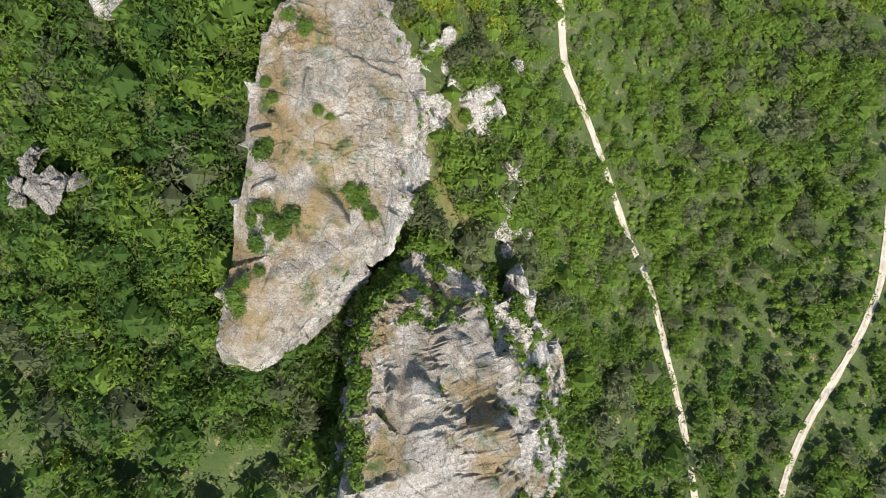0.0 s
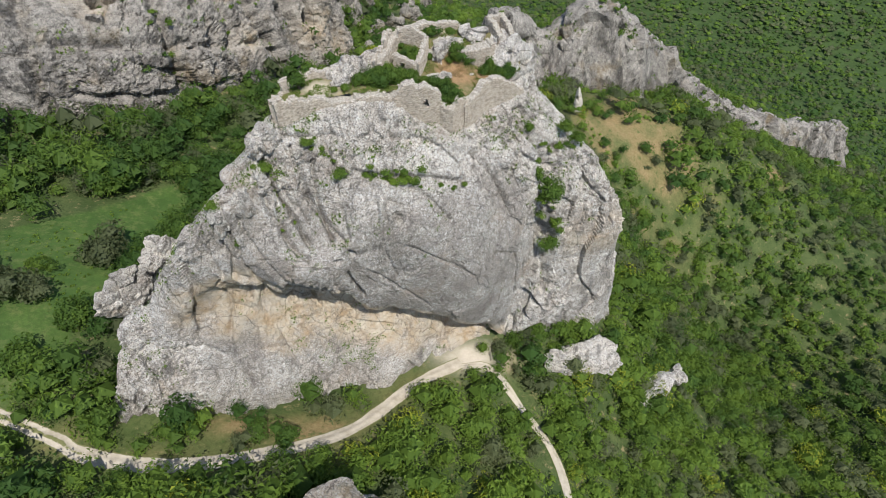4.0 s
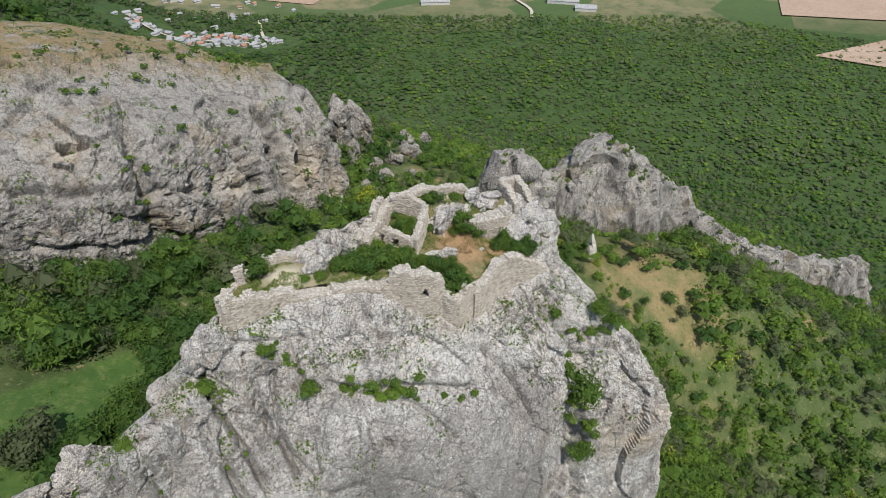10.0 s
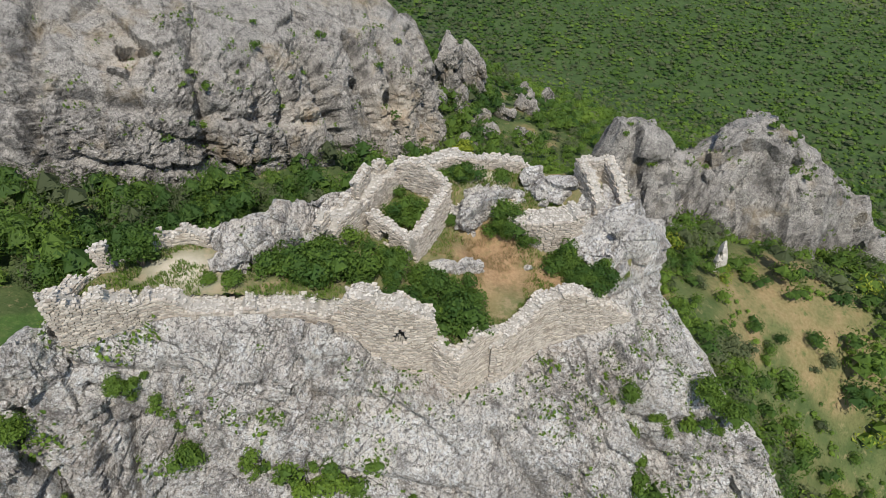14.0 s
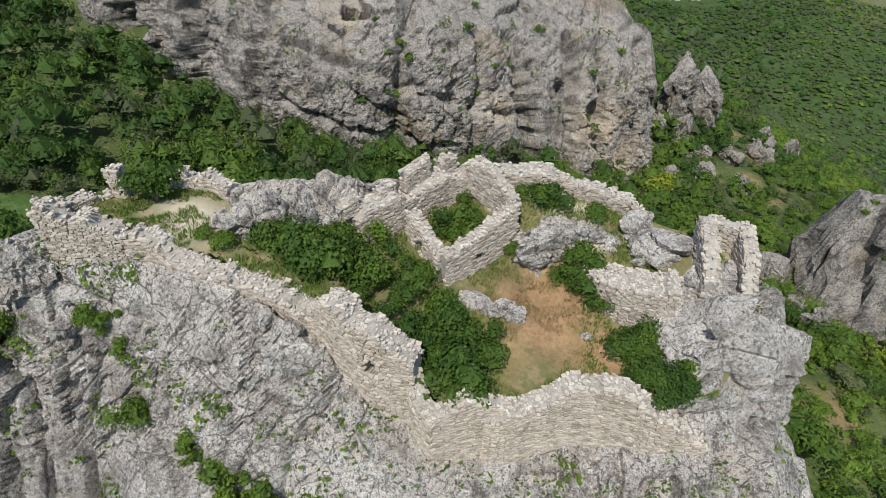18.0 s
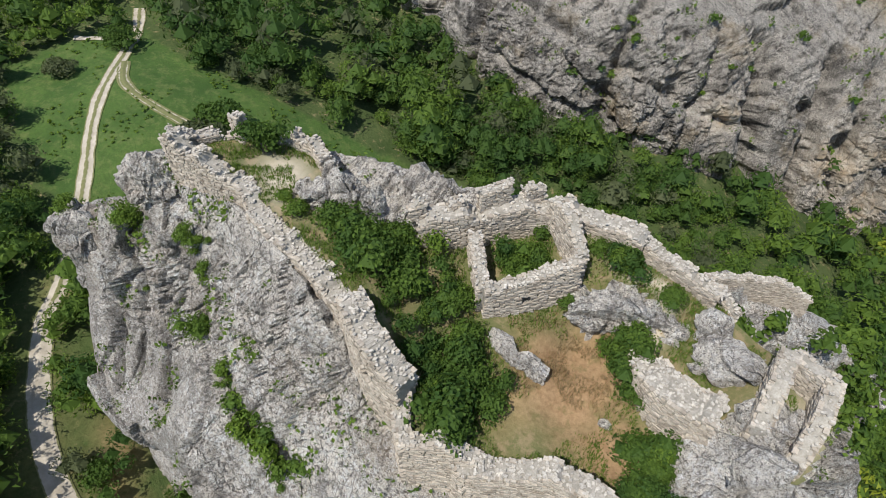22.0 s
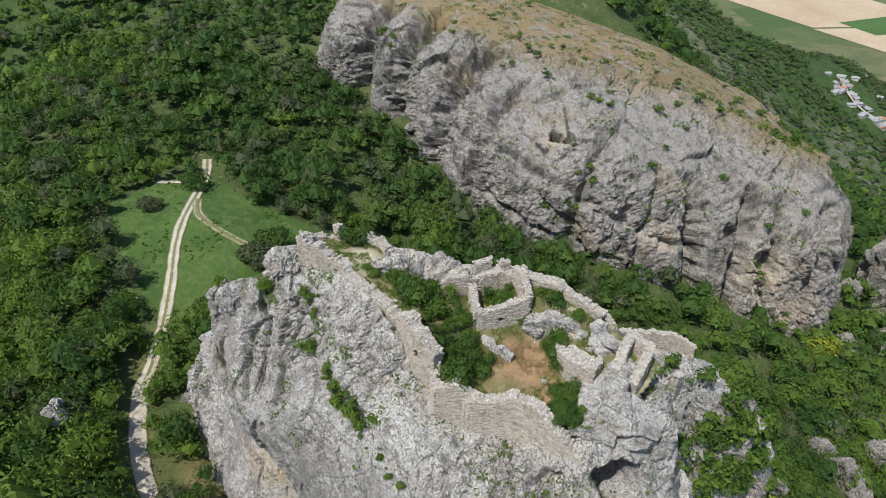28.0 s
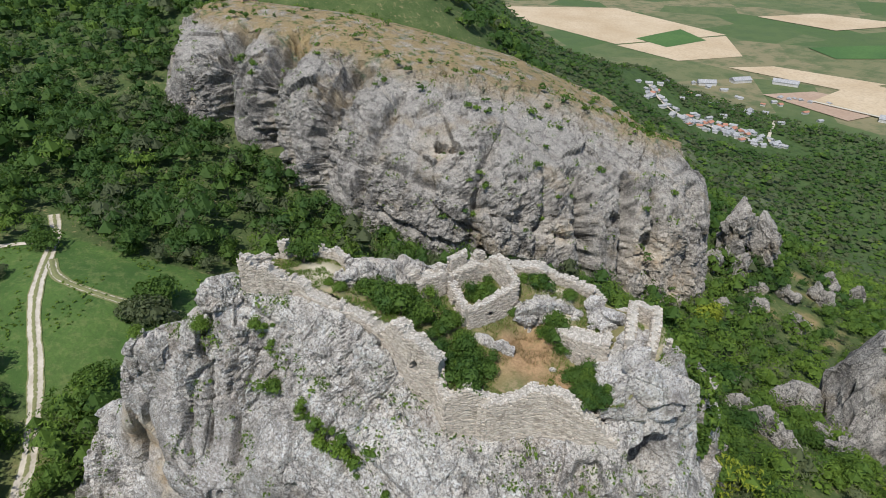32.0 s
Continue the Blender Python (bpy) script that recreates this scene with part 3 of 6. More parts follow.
def rock_mass(name, columns, nu, nv, spine, size, seed, mat, label, fresh=None, hollows=(), rings=14, category="rock", calm=0.0, sod=0.0, coarse=1.0, grooves=(), quiet=None, turf=None, tall=0.42):
    """A crag: a rough sheet from foot to crown, closed by a top that runs in to a spine.
    calm: how much the large forms fade at the crown. sod: how much of the top carries dry grass."""
    p = loft(columns, nu, nv)
    v = np.linspace(0, 1, nv)
    top = p[:, -1]
    mid = to_line(top, spine)
    caps = np.stack([top * (1 - u) + mid * u for u in np.linspace(0, 1, rings + 1)[1:]], 1)
    dome = 1 - (1 - np.linspace(0, 1, rings + 1)[1:]) ** 2
    caps[..., 2] = top[:, None, 2] * (1 - dome) + mid[:, None, 2] * dome
    p = np.concatenate([p, caps], 1)
    n = sheet_normals(p)
    n[:, -1] = (0, 0, 1)
    k = np.concatenate([coarse * (1 - calm * smooth(0.8, 0.97, v)), np.full(rings, coarse * (1 - calm) * (1 - 0.8 * sod))])
    d = rough_rock(p, size, seed, k[None], tall)
    if quiet:
        d = d * (1 - quiet(p.reshape(-1, 3)).reshape(d.shape))
    d[:, nv:] *= 1 - 0.7 * sod
    def nearest(c):
        near = p[::3, ::3].reshape(-1, 3)
        return near[((near - c) ** 2).sum(-1).argmin()]

    for cx, cy, cz, r, deep in hollows:
        cx, cy, cz = nearest((cx, cy, cz))
        away = np.sqrt((((p - (cx, cy, cz)) / r) ** 2).sum(-1)) + 0.25 * vnoise(p.reshape(-1, 3) / r * 2, 7).reshape(d.shape)
        d = d - deep * (1 - smooth(0.6, 1.0, away))
    for line, wide, deep in grooves:
        q = p.reshape(-1, 3)
        q = q + np.stack([fbm(q / 2.5 + s, 2, seed) for s in (3, 41, 77)], 1) * wide * 0.6
        line = np.array([nearest(c) for c in along(line, 4 * len(line))])
        for _ in range(3):
            line[1:-1] = 0.25 * line[:-2] + 0.5 * line[1:-1] + 0.25 * line[2:]
        gap = np.full(len(q), 1e9)
        for a, b in zip(np.asarray(line[:-1], float), np.asarray(line[1:], float)):
            u = np.clip(((q - a) @ (b - a)) / ((b - a) @ (b - a) + 1e-6), 0, 1)
            gap = np.minimum(gap, np.linalg.norm(q - a - u[:, None] * (b - a), axis=1))
        d = d - deep * np.exp(-((gap / wide) ** 2)).reshape(d.shape)
    d[:, nv:] *= 1 - np.linspace(0, 1, rings + 1)[1:] ** 4
    p = p + n * d[..., None]
    me = quick_mesh(name, p.reshape(-1, 3), grid_faces(nu, nv + rings, True), mat, False)
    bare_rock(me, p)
    if quiet:
        vertex_value(me, "stain", np.clip(1.4 * quiet(p.reshape(-1, 3)), 0, 0.85))
    vertex_value(me, "fresh", fresh(p.reshape(-1, 3)) if fresh else np.zeros(nu * (nv + rings)))
    grass = np.zeros((nu, nv + rings))
    edge = min(nv // 5, 3 + int(14 * sod))
    grass[:, nv - edge :] = sod * np.clip(np.linspace(0, 2.5, rings + edge), 0, 1)
    if turf:
        grass = np.clip(grass + turf(p.reshape(-1, 3)).reshape(grass.shape), 0, 1)
    vertex_value(me, "sod", grass)
    SHEETS[name] = p
    return tagged(new(name, me), label, category, kind="structure")


SHEETS = {}


def slab_face(p):
    """The smooth grey slabs over the cave and on the western face."""
    x, y, z = p.T
    south = smooth(-26, -16, x) * (1 - smooth(10, 17, x)) * (1 - smooth(33, 40, z))
    west = smooth(-46, -36, x) * (1 - smooth(-20, -12, x)) * (1 - smooth(41, 46, z)) * smooth(-0.35, 0.1, fbm(p / 7, 2, 83))
    return 0.62 * np.maximum(south, 0.6 * west) * smooth(-6, 4, z) * (y < 82)


ANCHORS = (
    (-21, 78, 50.8), (-18, 81.5, 50.4), (-15, 80.4, 50.2), (-11.3, 81.8, 49.9), (-7.5, 82.8, 49.4), (-10, 84.5, 48.9), (-7, 86, 48.2), (-3, 87, 46.8), (1, 86, 45.7), (4, 91, 45.4), (0, 93, 45.6), (-3, 91.5, 46.9),
    (-6, 92.5, 48.3), (-5, 96.5, 49.8), (-1, 98.5, 49.2), (3, 97.5, 47.9), (7.5, 99, 49.2), (6.5, 94, 45.3), (9.5, 97.5, 47.6),
)


def court(x, y):
    """The height of the ground inside the ruin."""
    x, y = np.asarray(x, float), np.asarray(y, float)
    top, sum_w = 0, 0
    for ax, ay, az in ANCHORS:
        w = 1 / (((x - ax) ** 2 + (y - ay) ** 2) + 0.6) ** 1.6
        top = top + w * az
        sum_w = sum_w + w
    return top / sum_w


def cave_rock(p):
    """Where the sheltered rock keeps its fresh cream colour."""
    x, y, z = p.T
    high = np.interp(x, (-42, -30, -22, -17, -14.5, -12.5, -8, -4, 4.4, 10.3), (26, 31, 23.5, 22.5, 19, 14, 13, 9.5, 3, -3))
    low = np.interp(x, (-42, -27, -19, -10, 3, 10), (20, 11, 6, 1, -7, -10))
    cave = smooth(-44, -38, x) * (1 - smooth(10, 13, x)) * smooth(low - 2.5, low + 1.5, z) * (1 - smooth(high - 0.5, high + 2.0, z))
    right = smooth(20, 24, x) * (1 - smooth(34, 38, x)) * np.exp(-(((z - 16) / 4) ** 2)) * 0.7
    return np.clip(cave + right, 0, 1) * (y < 92)


CASTLE = (
    along(((-56, 61, 0), (-54, 62, 9), (-51, 64, 17), (-43, 67, 26), (-36, 69.5, 36), (-30, 71, 43), (-25, 74, 47), (-23.2, 76.5, 49.8)), 10),
    ((-52, 55, 0), (-51.7, 56.2, 6), (-51, 57.5, 12), (-48, 60, 16), (-43, 62, 21), (-39, 63, 26), (-34, 64.5, 37), (-28, 66.5, 44), (-23.5, 71, 45), (-21.9, 74.9, 49.0)),
    ((-40, 57, 0), (-39, 59, 6), (-37, 61.5, 11), (-35.5, 64, 17), (-33, 66.5, 24), (-31, 64.5, 30), (-27, 65, 37), (-23.5, 68, 41), (-20, 73, 45), (-17.9, 77.8, 49.2)),
    ((-29, 59.5, -1), (-28, 61, 4), (-27, 64, 9), (-26, 68.5, 14), (-25, 70.5, 21), (-24.5, 65.8, 25.5), (-20.5, 63, 32), (-16.5, 68, 34), (-15.5, 73.5, 42), (-14, 78.8, 49.2)),
    ((-20, 64.5, -3), (-19.5, 66.5, 2), (-18.5, 70, 7), (-17, 74, 13), (-16.5, 73, 19.5), (-16, 67.5, 22), (-14, 66.8, 28), (-12, 69, 36), (-11.5, 74, 42), (-10.2, 80, 49.2)),
    ((-15.5, 65, -4), (-15, 67.5, 0.5), (-14, 71.5, 5), (-13, 75.5, 10.5), (-12.8, 75, 13), (-12.8, 70.3, 13.6), (-11.5, 68.5, 24), (-10, 69.5, 36), (-10, 74.3, 41.8), (-8.0, 80.3, 48.7)),
    ((-11, 65.5, -5), (-10.5, 68.5, -1), (-9.5, 73, 3), (-8.5, 77.5, 8), (-8.2, 77, 13.5), (-8, 71.8, 12.6), (-7, 70, 23), (-6.8, 70, 36), (-8, 74.6, 41.0), (-5.6, 80.7, 46.6)),
    ((2, 72.5, -12), (2.5, 75.5, -8), (3.5, 79.5, -4), (4.3, 81, 0), (4.5, 80, 3), (4.5, 75, 2.2), (5, 73, 10), (5.5, 73.2, 18.5), (4.5, 76.2, 33), (1.4, 81.2, 41.2)),
    ((10.5, 77, -14), (11, 79, -10.5), (11.3, 80.5, -7), (11.3, 80, -4.5), (11.2, 77.5, -4.2), (11.5, 77.3, 4), (11.5, 77.5, 17), (11, 78.5, 27), (8, 82.6, 36.5), (5.8, 85.8, 41.6)),
    along(((15, 78, -14), (17, 79.5, 0), (19, 83, 10), (17.5, 84, 25), (15, 86, 35), (11.6, 87.2, 39), (9.9, 89.3, 42.0)), 10),
    along(((35, 84, -32), (33, 86, -8), (32, 87, 10), (32, 88, 20), (27, 91, 28), (19, 93, 36), (13.5, 94, 41.5), (11, 95.5, 46.5)), 10),
    along(((40, 100, -42), (36, 101, -12), (30, 101, 8), (20, 101, 26), (15.5, 101, 35), (14.2, 101.5, 42), (11.5, 100.5, 47.4)), 10),
    along(((18, 118, -24), (15, 112, 6), (12.8, 107.5, 26), (10.8, 104.2, 38), (8.2, 102.2, 46)), 10),
    along(((-5, 114, -8), (-4.4, 108, 18), (-3.2, 103.6, 37), (-2, 100.6, 47.6)), 10),
    along(((-28, 106, -8), (-21, 101, 18), (-14, 96.5, 40), (-10.5, 94, 49.4)), 10),
    along(((-47, 88, -4), (-37, 86, 18), (-27, 85, 38), (-19.5, 84.8, 49.6)), 10),
)
CASTLE_GROOVES = (
    (((17.8, 85, 40), (17.6, 83.4, 26), (18.6, 82.2, 14), (19.5, 80.5, 4)), 1.3, 3.2),
    (((-24.5, 71, 47), (-23.5, 67, 40), (-19.5, 65, 33)), 0.7, 1.6),
    (((-28, 68, 45), (-27, 64.8, 37), (-23, 63.5, 30)), 0.7, 1.4),
    (((-20.5, 73.5, 46.5), (-18, 69.5, 39), (-13.5, 67.3, 31)), 0.6, 1.4),
    (((-17, 76.5, 47), (-15, 73, 41.5), (-11, 74, 41.8), (-7, 74.2, 40.6), (-3, 74, 37), (0.5, 74.5, 32)), 0.6, 1.0),
    (((-31, 66, 41), (-30, 64.5, 35), (-26, 65, 27)), 0.6, 1.2),
    (((4.5, 80.5, 40), (8, 80, 34), (11, 78.5, 27)), 0.7, 1.2),
    (((10, 87.5, 40), (14, 87, 35.5), (22, 91.5, 33)), 0.8, 1.4),
    (((-24.5, 70, 46), (-21.2, 68.3, 40), (-19, 67.6, 28), (-18, 67.5, 23)), 0.55, 2.4),
    (((-18.5, 73.5, 44), (-17.9, 71, 38), (-16.4, 69.9, 28), (-13, 68.5, 20)), 0.5, 2.0),
    (((-29.5, 66, 43), (-29, 65, 36), (-28, 65.5, 29)), 0.55, 2.2),
    (((-33.5, 64.5, 37), (-32, 64.5, 31)), 0.5, 1.8),
    (((-13, 74, 42), (-11, 74.1, 40.8), (-4, 74.8, 40), (2.7, 76.9, 37)), 0.8, 1.6),
    (((-6, 70, 31), (0, 71.5, 25), (5, 73, 20)), 0.35, 0.9),
    (((-12, 68, 27), (-6, 70, 18), (-3, 71, 13)), 0.35, 0.9),
    (((-22.3, 74.4, 47.6), (-19, 75.4, 46.6), (-15.5, 76.6, 46.2)), 0.5, 0.8),
)
CASTLE_HOLLOWS = (
    (13.2, 94.6, 40.2, 2.7, 6.0), (32, 87.5, 20, 1.6, 1.3), (-6.8, 70, 36.5, 1.2, 1.2), (-16.3, 67.5, 31, 0.8, 1.2), (9.5, 91, 37.5, 1.6, 1.3),
)
rock_mass("castle_rock", CASTLE, 1150, 250, ((-19, 80, 48), (-8, 86, 46), (0, 90, 43), (5, 97, 44)), 0.8, 11, LIMESTONE, "towering grey limestone crag with cream overhanging cave", cave_rock, CASTLE_HOLLOWS, 14, "crag", 0.6, 0.0, 0.95, CASTLE_GROOVES[:1] + tuple((line, 0.55 * wide, 0.7 * deep) for line, wide, deep in CASTLE_GROOVES[1:]), slab_face)

NORTH_SPUR = (
    ((-12, 100, 20), (-9, 101, 34), (-4, 102, 41)),
    ((-24, 112, 2), (-16, 111, 20), (-7, 110, 35)),
    ((-28, 126, -6), (-18, 124, 10), (-8, 121, 28.5)),
    ((-16, 150, -16), (-9, 144, 2), (-2.5, 134, 17.5)),
    ((5, 150, -22), (4.2, 142, 4), (2.4, 134.5, 15.5)),
    ((10, 130, -20), (4.6, 129, 5), (1.6, 128, 24.4)),
    ((7, 117, -6), (1.5, 118, 14), (-2.0, 119.6, 29)),
    ((7, 111, -2), (1.5, 110.5, 18), (-3, 110, 32)),
    ((9, 102, 10), (5, 102.5, 26), (0.5, 103, 39)),
)
rock_mass("north_spur", NORTH_SPUR, 340, 80, ((-2, 103, 41), (-5.0, 112, 33.2), (-3.4, 122, 29.6), (0.0, 128.4, 25.2)), 0.8, 13, LIMESTONE, "stony limestone spur behind the ruin", None, (), 8)

FIN = (
    ((-32.5, -16.3, 3.0), (-32.1, -15.6, 6.8), (-31.8, -15.2, 12.0), (-31.7, -14.9, 18.0)),
    ((-29.9, -3.9, 3.0), (-29.3, -3.3, 7.8), (-28.9, -3.0, 14.4), (-28.7, -2.8, 22.0)),
    ((-27.6, 7.9, 3.0), (-26.8, 7.9, 8.8), (-26.3, 7.9, 16.8), (-26.0, 7.9, 26.0)),
    ((-25.2, 19.0, 3.0), (-24.8, 18.3, 9.1), (-24.5, 17.9, 17.7), (-24.3, 17.7, 27.5)),
    ((-23.3, 28.5, 3.0), (-23.0, 27.8, 9.0), (-22.9, 27.3, 17.4), (-22.8, 27.0, 27.0)),
    ((-19.1, 38.5, 3.0), (-19.0, 36.9, 8.5), (-18.9, 35.5, 16.2), (-18.8, 34.3, 25.0)),
    ((-11.8, 42.2, 3.0), (-12.0, 40.6, 8.0), (-12.3, 39.2, 15.0), (-12.4, 38.1, 23.0)),
    ((-6.6, 35.3, 3.0), (-7.2, 33.8, 7.9), (-7.7, 32.5, 14.7), (-8.1, 31.3, 22.5)),
    ((-2.4, 23.5, 3.0), (-3.5, 22.4, 7.8), (-4.5, 21.3, 14.4), (-5.3, 20.5, 22.0)),
    ((-2.0, 10.6, 3.0), (-3.6, 10.3, 7.5), (-5.0, 10.1, 13.8), (-6.2, 9.9, 21.0)),
    ((-6.9, -2.1, 3.0), (-8.0, -1.0, 7.2), (-9.0, 0.0, 13.2), (-9.8, 0.9, 20.0)),
    ((-16.8, -10.8, 3.0), (-16.8, -9.2, 7.2), (-16.8, -7.8, 13.2), (-16.8, -6.6, 20.0)),
    ((-24.0, -15.5, 3.0), (-23.8, -14.8, 7.0), (-23.6, -14.3, 12.6), (-23.5, -14.0, 19.0)),
    ((-28.9, -18.5, 3.0), (-28.5, -17.8, 6.5), (-28.3, -17.3, 11.4), (-28.2, -17.0, 17.0)),
)
FIN_GROOVES = (
    (((-16.6, 22.0, 29.0), (-16.4, 19.9, 29.0), (-16.5, 17.8, 29.0)), 0.4, 2.0),
    (((-17.0, 8.5, 28.0), (-14.3, 5.8, 27.0), (-12.8, 3.4, 25.0)), 0.8, 3.0),
    (((-24.1, 6.8, 27.0), (-21.3, 8.4, 28.0), (-18.4, 6.4, 27.0)), 0.5, 1.2),
    (((-27.7, -6.3, 23.0), (-20.1, -2.6, 25.0), (-15.9, -0.5, 25.0), (-10.0, 3.1, 22.0)), 0.9, 2.4),
    (((-20.8, 31.2, 27.0), (-17.3, 27.6, 28.0), (-15.2, 27.0, 28.0)), 0.5, 1.0),
    (((-23.4, 14.2, 27.0), (-20.3, 14.4, 28.0), (-20.3, 16.2, 28.0)), 0.5, 2.0),
    (((-12.7, 24.7, 27.0), (-9.9, 23.4, 28.5), (-6.5, 22.5, 23.0)), 0.5, 1.0),
    (((-19.8, 3.0, 27.0), (-18.4, 1.6, 26.5), (-17.2, 0.9, 26.0)), 0.6, 1.4),
)


FIN_SHELVES = ((-23.4, 2.3, 3.6, 4.5), (-21.5, 19.8, 2.2, 6), (-25.2, -5.7, 2.6, 5), (-18.0, 28.5, 4.5, 3.5), (-20.5, 11.5, 2.2, 3.0), (-10.5, 6.0, 2.2, 2.4), (-15.5, 17.0, 1.8, 1.4), (-17.0, 3.8, 2.6, 1.8), (-22.5, 14.5, 1.6, 2.5))


def fin_turf(p):
    """Dry grass on the fin's shelves."""
    x, y, z = p.T
    shelf = sum(np.exp(-(((x - a) / c) ** 2 + ((y - b) / d) ** 2)) for a, b, c, d in FIN_SHELVES)
    return np.clip(1.35 * shelf + 1.5 * fbm(p / 3.0, 4, 88) - 0.05, 0, 1) * smooth(15, 20, z)


def spur_turf(p):
    """Tan grass on the spur, bare earth on its western brow."""
    patch = smooth(0.0, 0.3, fbm(p / 7, 3, 89))
    return np.clip(0.7 * patch + np.exp(-(((p[:, 0] + 9) / 3) ** 2 + ((p[:, 1] + 25) / 5) ** 2)), 0, 1)


rock_mass("fin_rock", FIN, 460, 110, ((-25.2, -9.7, 23.5), (-18.2, 5.7, 28.0), (-14.6, 18.8, 29.0), (-13.6, 29.1, 26.5)), 0.8, 23, LIMESTONE, "pale limestone fin standing out of the wood", None, (), 26, "rock", 0.0, 0.45, 1.15, FIN_GROOVES, None, fin_turf, 1.0)

SPUR = (
    ((-14.0, -44.0, -4.0), (-13.0, -43.4, 15.6), (-11.0, -44.4, 26.4)),
    ((-15.0, -24.0, 0.0), (-13.0, -23.9, 15.6), (-11.0, -27.3, 26.4)),
    ((-13.0, -9.0, 2.0), (-11.2, -9.7, 14.4), (-9.8, -13.0, 22.2)),
    ((-6.0, 1.0, 0.0), (-5.1, -1.1, 9.6), (-5.5, -5.6, 16.8)),
    ((6.0, 0.0, -4.0), (3.0, -3.0, 6.0), (0.0, -7.5, 13.2)),
    ((18.0, -12.0, -8.0), (13.0, -11.0, 3.0), (7.3, -13.5, 10.8)),
    ((25.0, -30.0, -14.0), (19.0, -28.0, 4.0), (11.8, -29.0, 14.4)),
    ((16.0, -46.0, -10.0), (12.3, -43.2, 9.6), (4.5, -43.4, 20.4)),
)
rock_mass("spur_rock", SPUR, 420, 90, ((-5.6, -9.3, 19.8), (-4.8, -26.9, 25.5), (-3.7, -46.0, 27.0)), 0.8, 31, LIMESTONE, "broken limestone spur with scrub and gullies", None, ((-3.5, -19.0, 22.8, 3.5, 4.0), (8.3, -18.8, 11.4, 3.0, 3.0), (3.3, -26.7, 18.0, 3.5, 4.0)), 20, "rock", 0.0, 0.25, 1.1, ((((-3.5, -16.8, 23.4), (-2.0, -22.6, 24.0), (-3.0, -29.0, 24.6)), 1.8, 3.0), (((4.2, -8.5, 12.0), (6.4, -22.5, 18.6), (4.6, -34.5, 21.0)), 1.6, 3.0)), None, spur_turf, 1.2)

OPPOSITE = (
    ((-190, 118, 10), (-186, 121, 24), (-186, 126, 38), (-196, 140, 46)),
    ((-160, 126, 6), (-158, 129, 22), (-158, 134, 36), (-160, 148, 44)),
    ((-141, 131, 6), (-138, 134, 22), (-136, 140, 34), (-140, 156, 41)),
    ((-97, 140, -6), (-94, 144, 10), (-95, 160, 23), (-112, 178, 35)),
    ((-76, 156, -14), (-72, 158, 2), (-76, 172, 18), (-98, 196, 31)),
    ((-53, 182, -26), (-54, 184, -10), (-60, 194, 8), (-84, 214, 24)),
    ((-38, 212, -44), (-40, 213, -20), (-46, 215, 0), (-66, 226, 16)),
    ((-38, 232, -50), (-42, 232, -22), (-48, 236, -2), (-64, 244, 10)),
    ((-60, 268, -60), (-64, 264, -30), (-70, 262, -8), (-80, 256, 4)),
    ((-120, 262, -30), (-118, 256, 0), (-112, 250, 14), (-108, 244, 20)),
    ((-180, 220, -10), (-176, 214, 20), (-170, 208, 32), (-164, 204, 38)),
    ((-240, 170, 20), (-236, 166, 32), (-228, 162, 40), (-216, 160, 44)),
)


def opposite_fresh(p):
    """Ochre rock round the caves."""
    out = 0
    for cx, cy, cz, r in ((-44, 204, -10, 10), (-93, 163, 17, 6), (-40, 214, -22, 8), (-60, 178, 1, 5)):
        out = np.maximum(out, 0.9 * np.exp(-(((p - (cx, cy, cz)) ** 2).sum(1)) / r**2 * 1.5))
    return out


OPPOSITE_GROOVES = (
    (((-66, 192, 13), (-58, 186, 2), (-54, 184, -20)), 2.4, 8.0),
    (((-58, 206, 11), (-51, 198, 0), (-49, 194, -22)), 2.0, 8.0),
    (((-52, 212, 8), (-46, 206, -4), (-43, 203, -26)), 1.4, 5.0),
    (((-150, 152, 42), (-143, 137, 30), (-141, 131, 8)), 4.5, 11.0),
    (((-166, 142, 44), (-161, 130, 28), (-160, 126, 6)), 3.6, 9.0),
    (((-126, 158, 38), (-121, 143, 24), (-119, 136, 4)), 3.6, 8.0),
    (((-112, 164, 30), (-106, 150, 17), (-104, 141, 0)), 2.0, 4.0),
    (((-84, 172, 18), (-77, 160, 5), (-75, 156, -12)), 1.6, 4.0),
    (((-68, 180, 12), (-63, 172, 2), (-62, 170, -14)), 1.2, 3.0),
    (((-102, 152, 12), (-86, 158, 9), (-70, 168, 5), (-58, 180, 0)), 1.4, 2.6),
    (((-98, 146, 5), (-82, 155, 0), (-66, 168, -6)), 1.0, 2.0),
    (((-48, 226, 4), (-41, 218, -12), (-38, 215, -34)), 2.2, 7.0),
)
OPPOSITE_HOLLOWS = (
    (-93, 162, 20, 2.0, 5), (-89.5, 165, 20, 1.7, 4), (-46, 203, -5, 3.6, 3.5), (-47, 206, -9, 3.0, 4), (-68.5, 170, 5.6, 3, 2), (-57, 186, -4, 2.4, 4), (-52, 195, 2, 2.6, 4),
)
rock_mass("opposite_cliff", OPPOSITE, 740, 140, ((-206, 156, 48), (-160, 180, 45), (-112, 212, 33), (-76, 242, 11)), 1.9, 47, DARK_ROCK, "dark grey limestone cliff with a dry grass brow", opposite_fresh, OPPOSITE_HOLLOWS, 34, "cliff", 0.35, 1.0, 0.62, OPPOSITE_GROOVES)

RIDGE = ((9, 190, -8), (14.5, 191.5, 4), (20, 194, 2), (29, 199, -6), (35, 201, -7.5), (45, 204, -2), (53, 207, 1), (66, 211, -10), (84, 215, -26), (100, 218, -41), (122, 223, -55), (146, 230, -68), (170, 242, -79), (200, 258, -92))


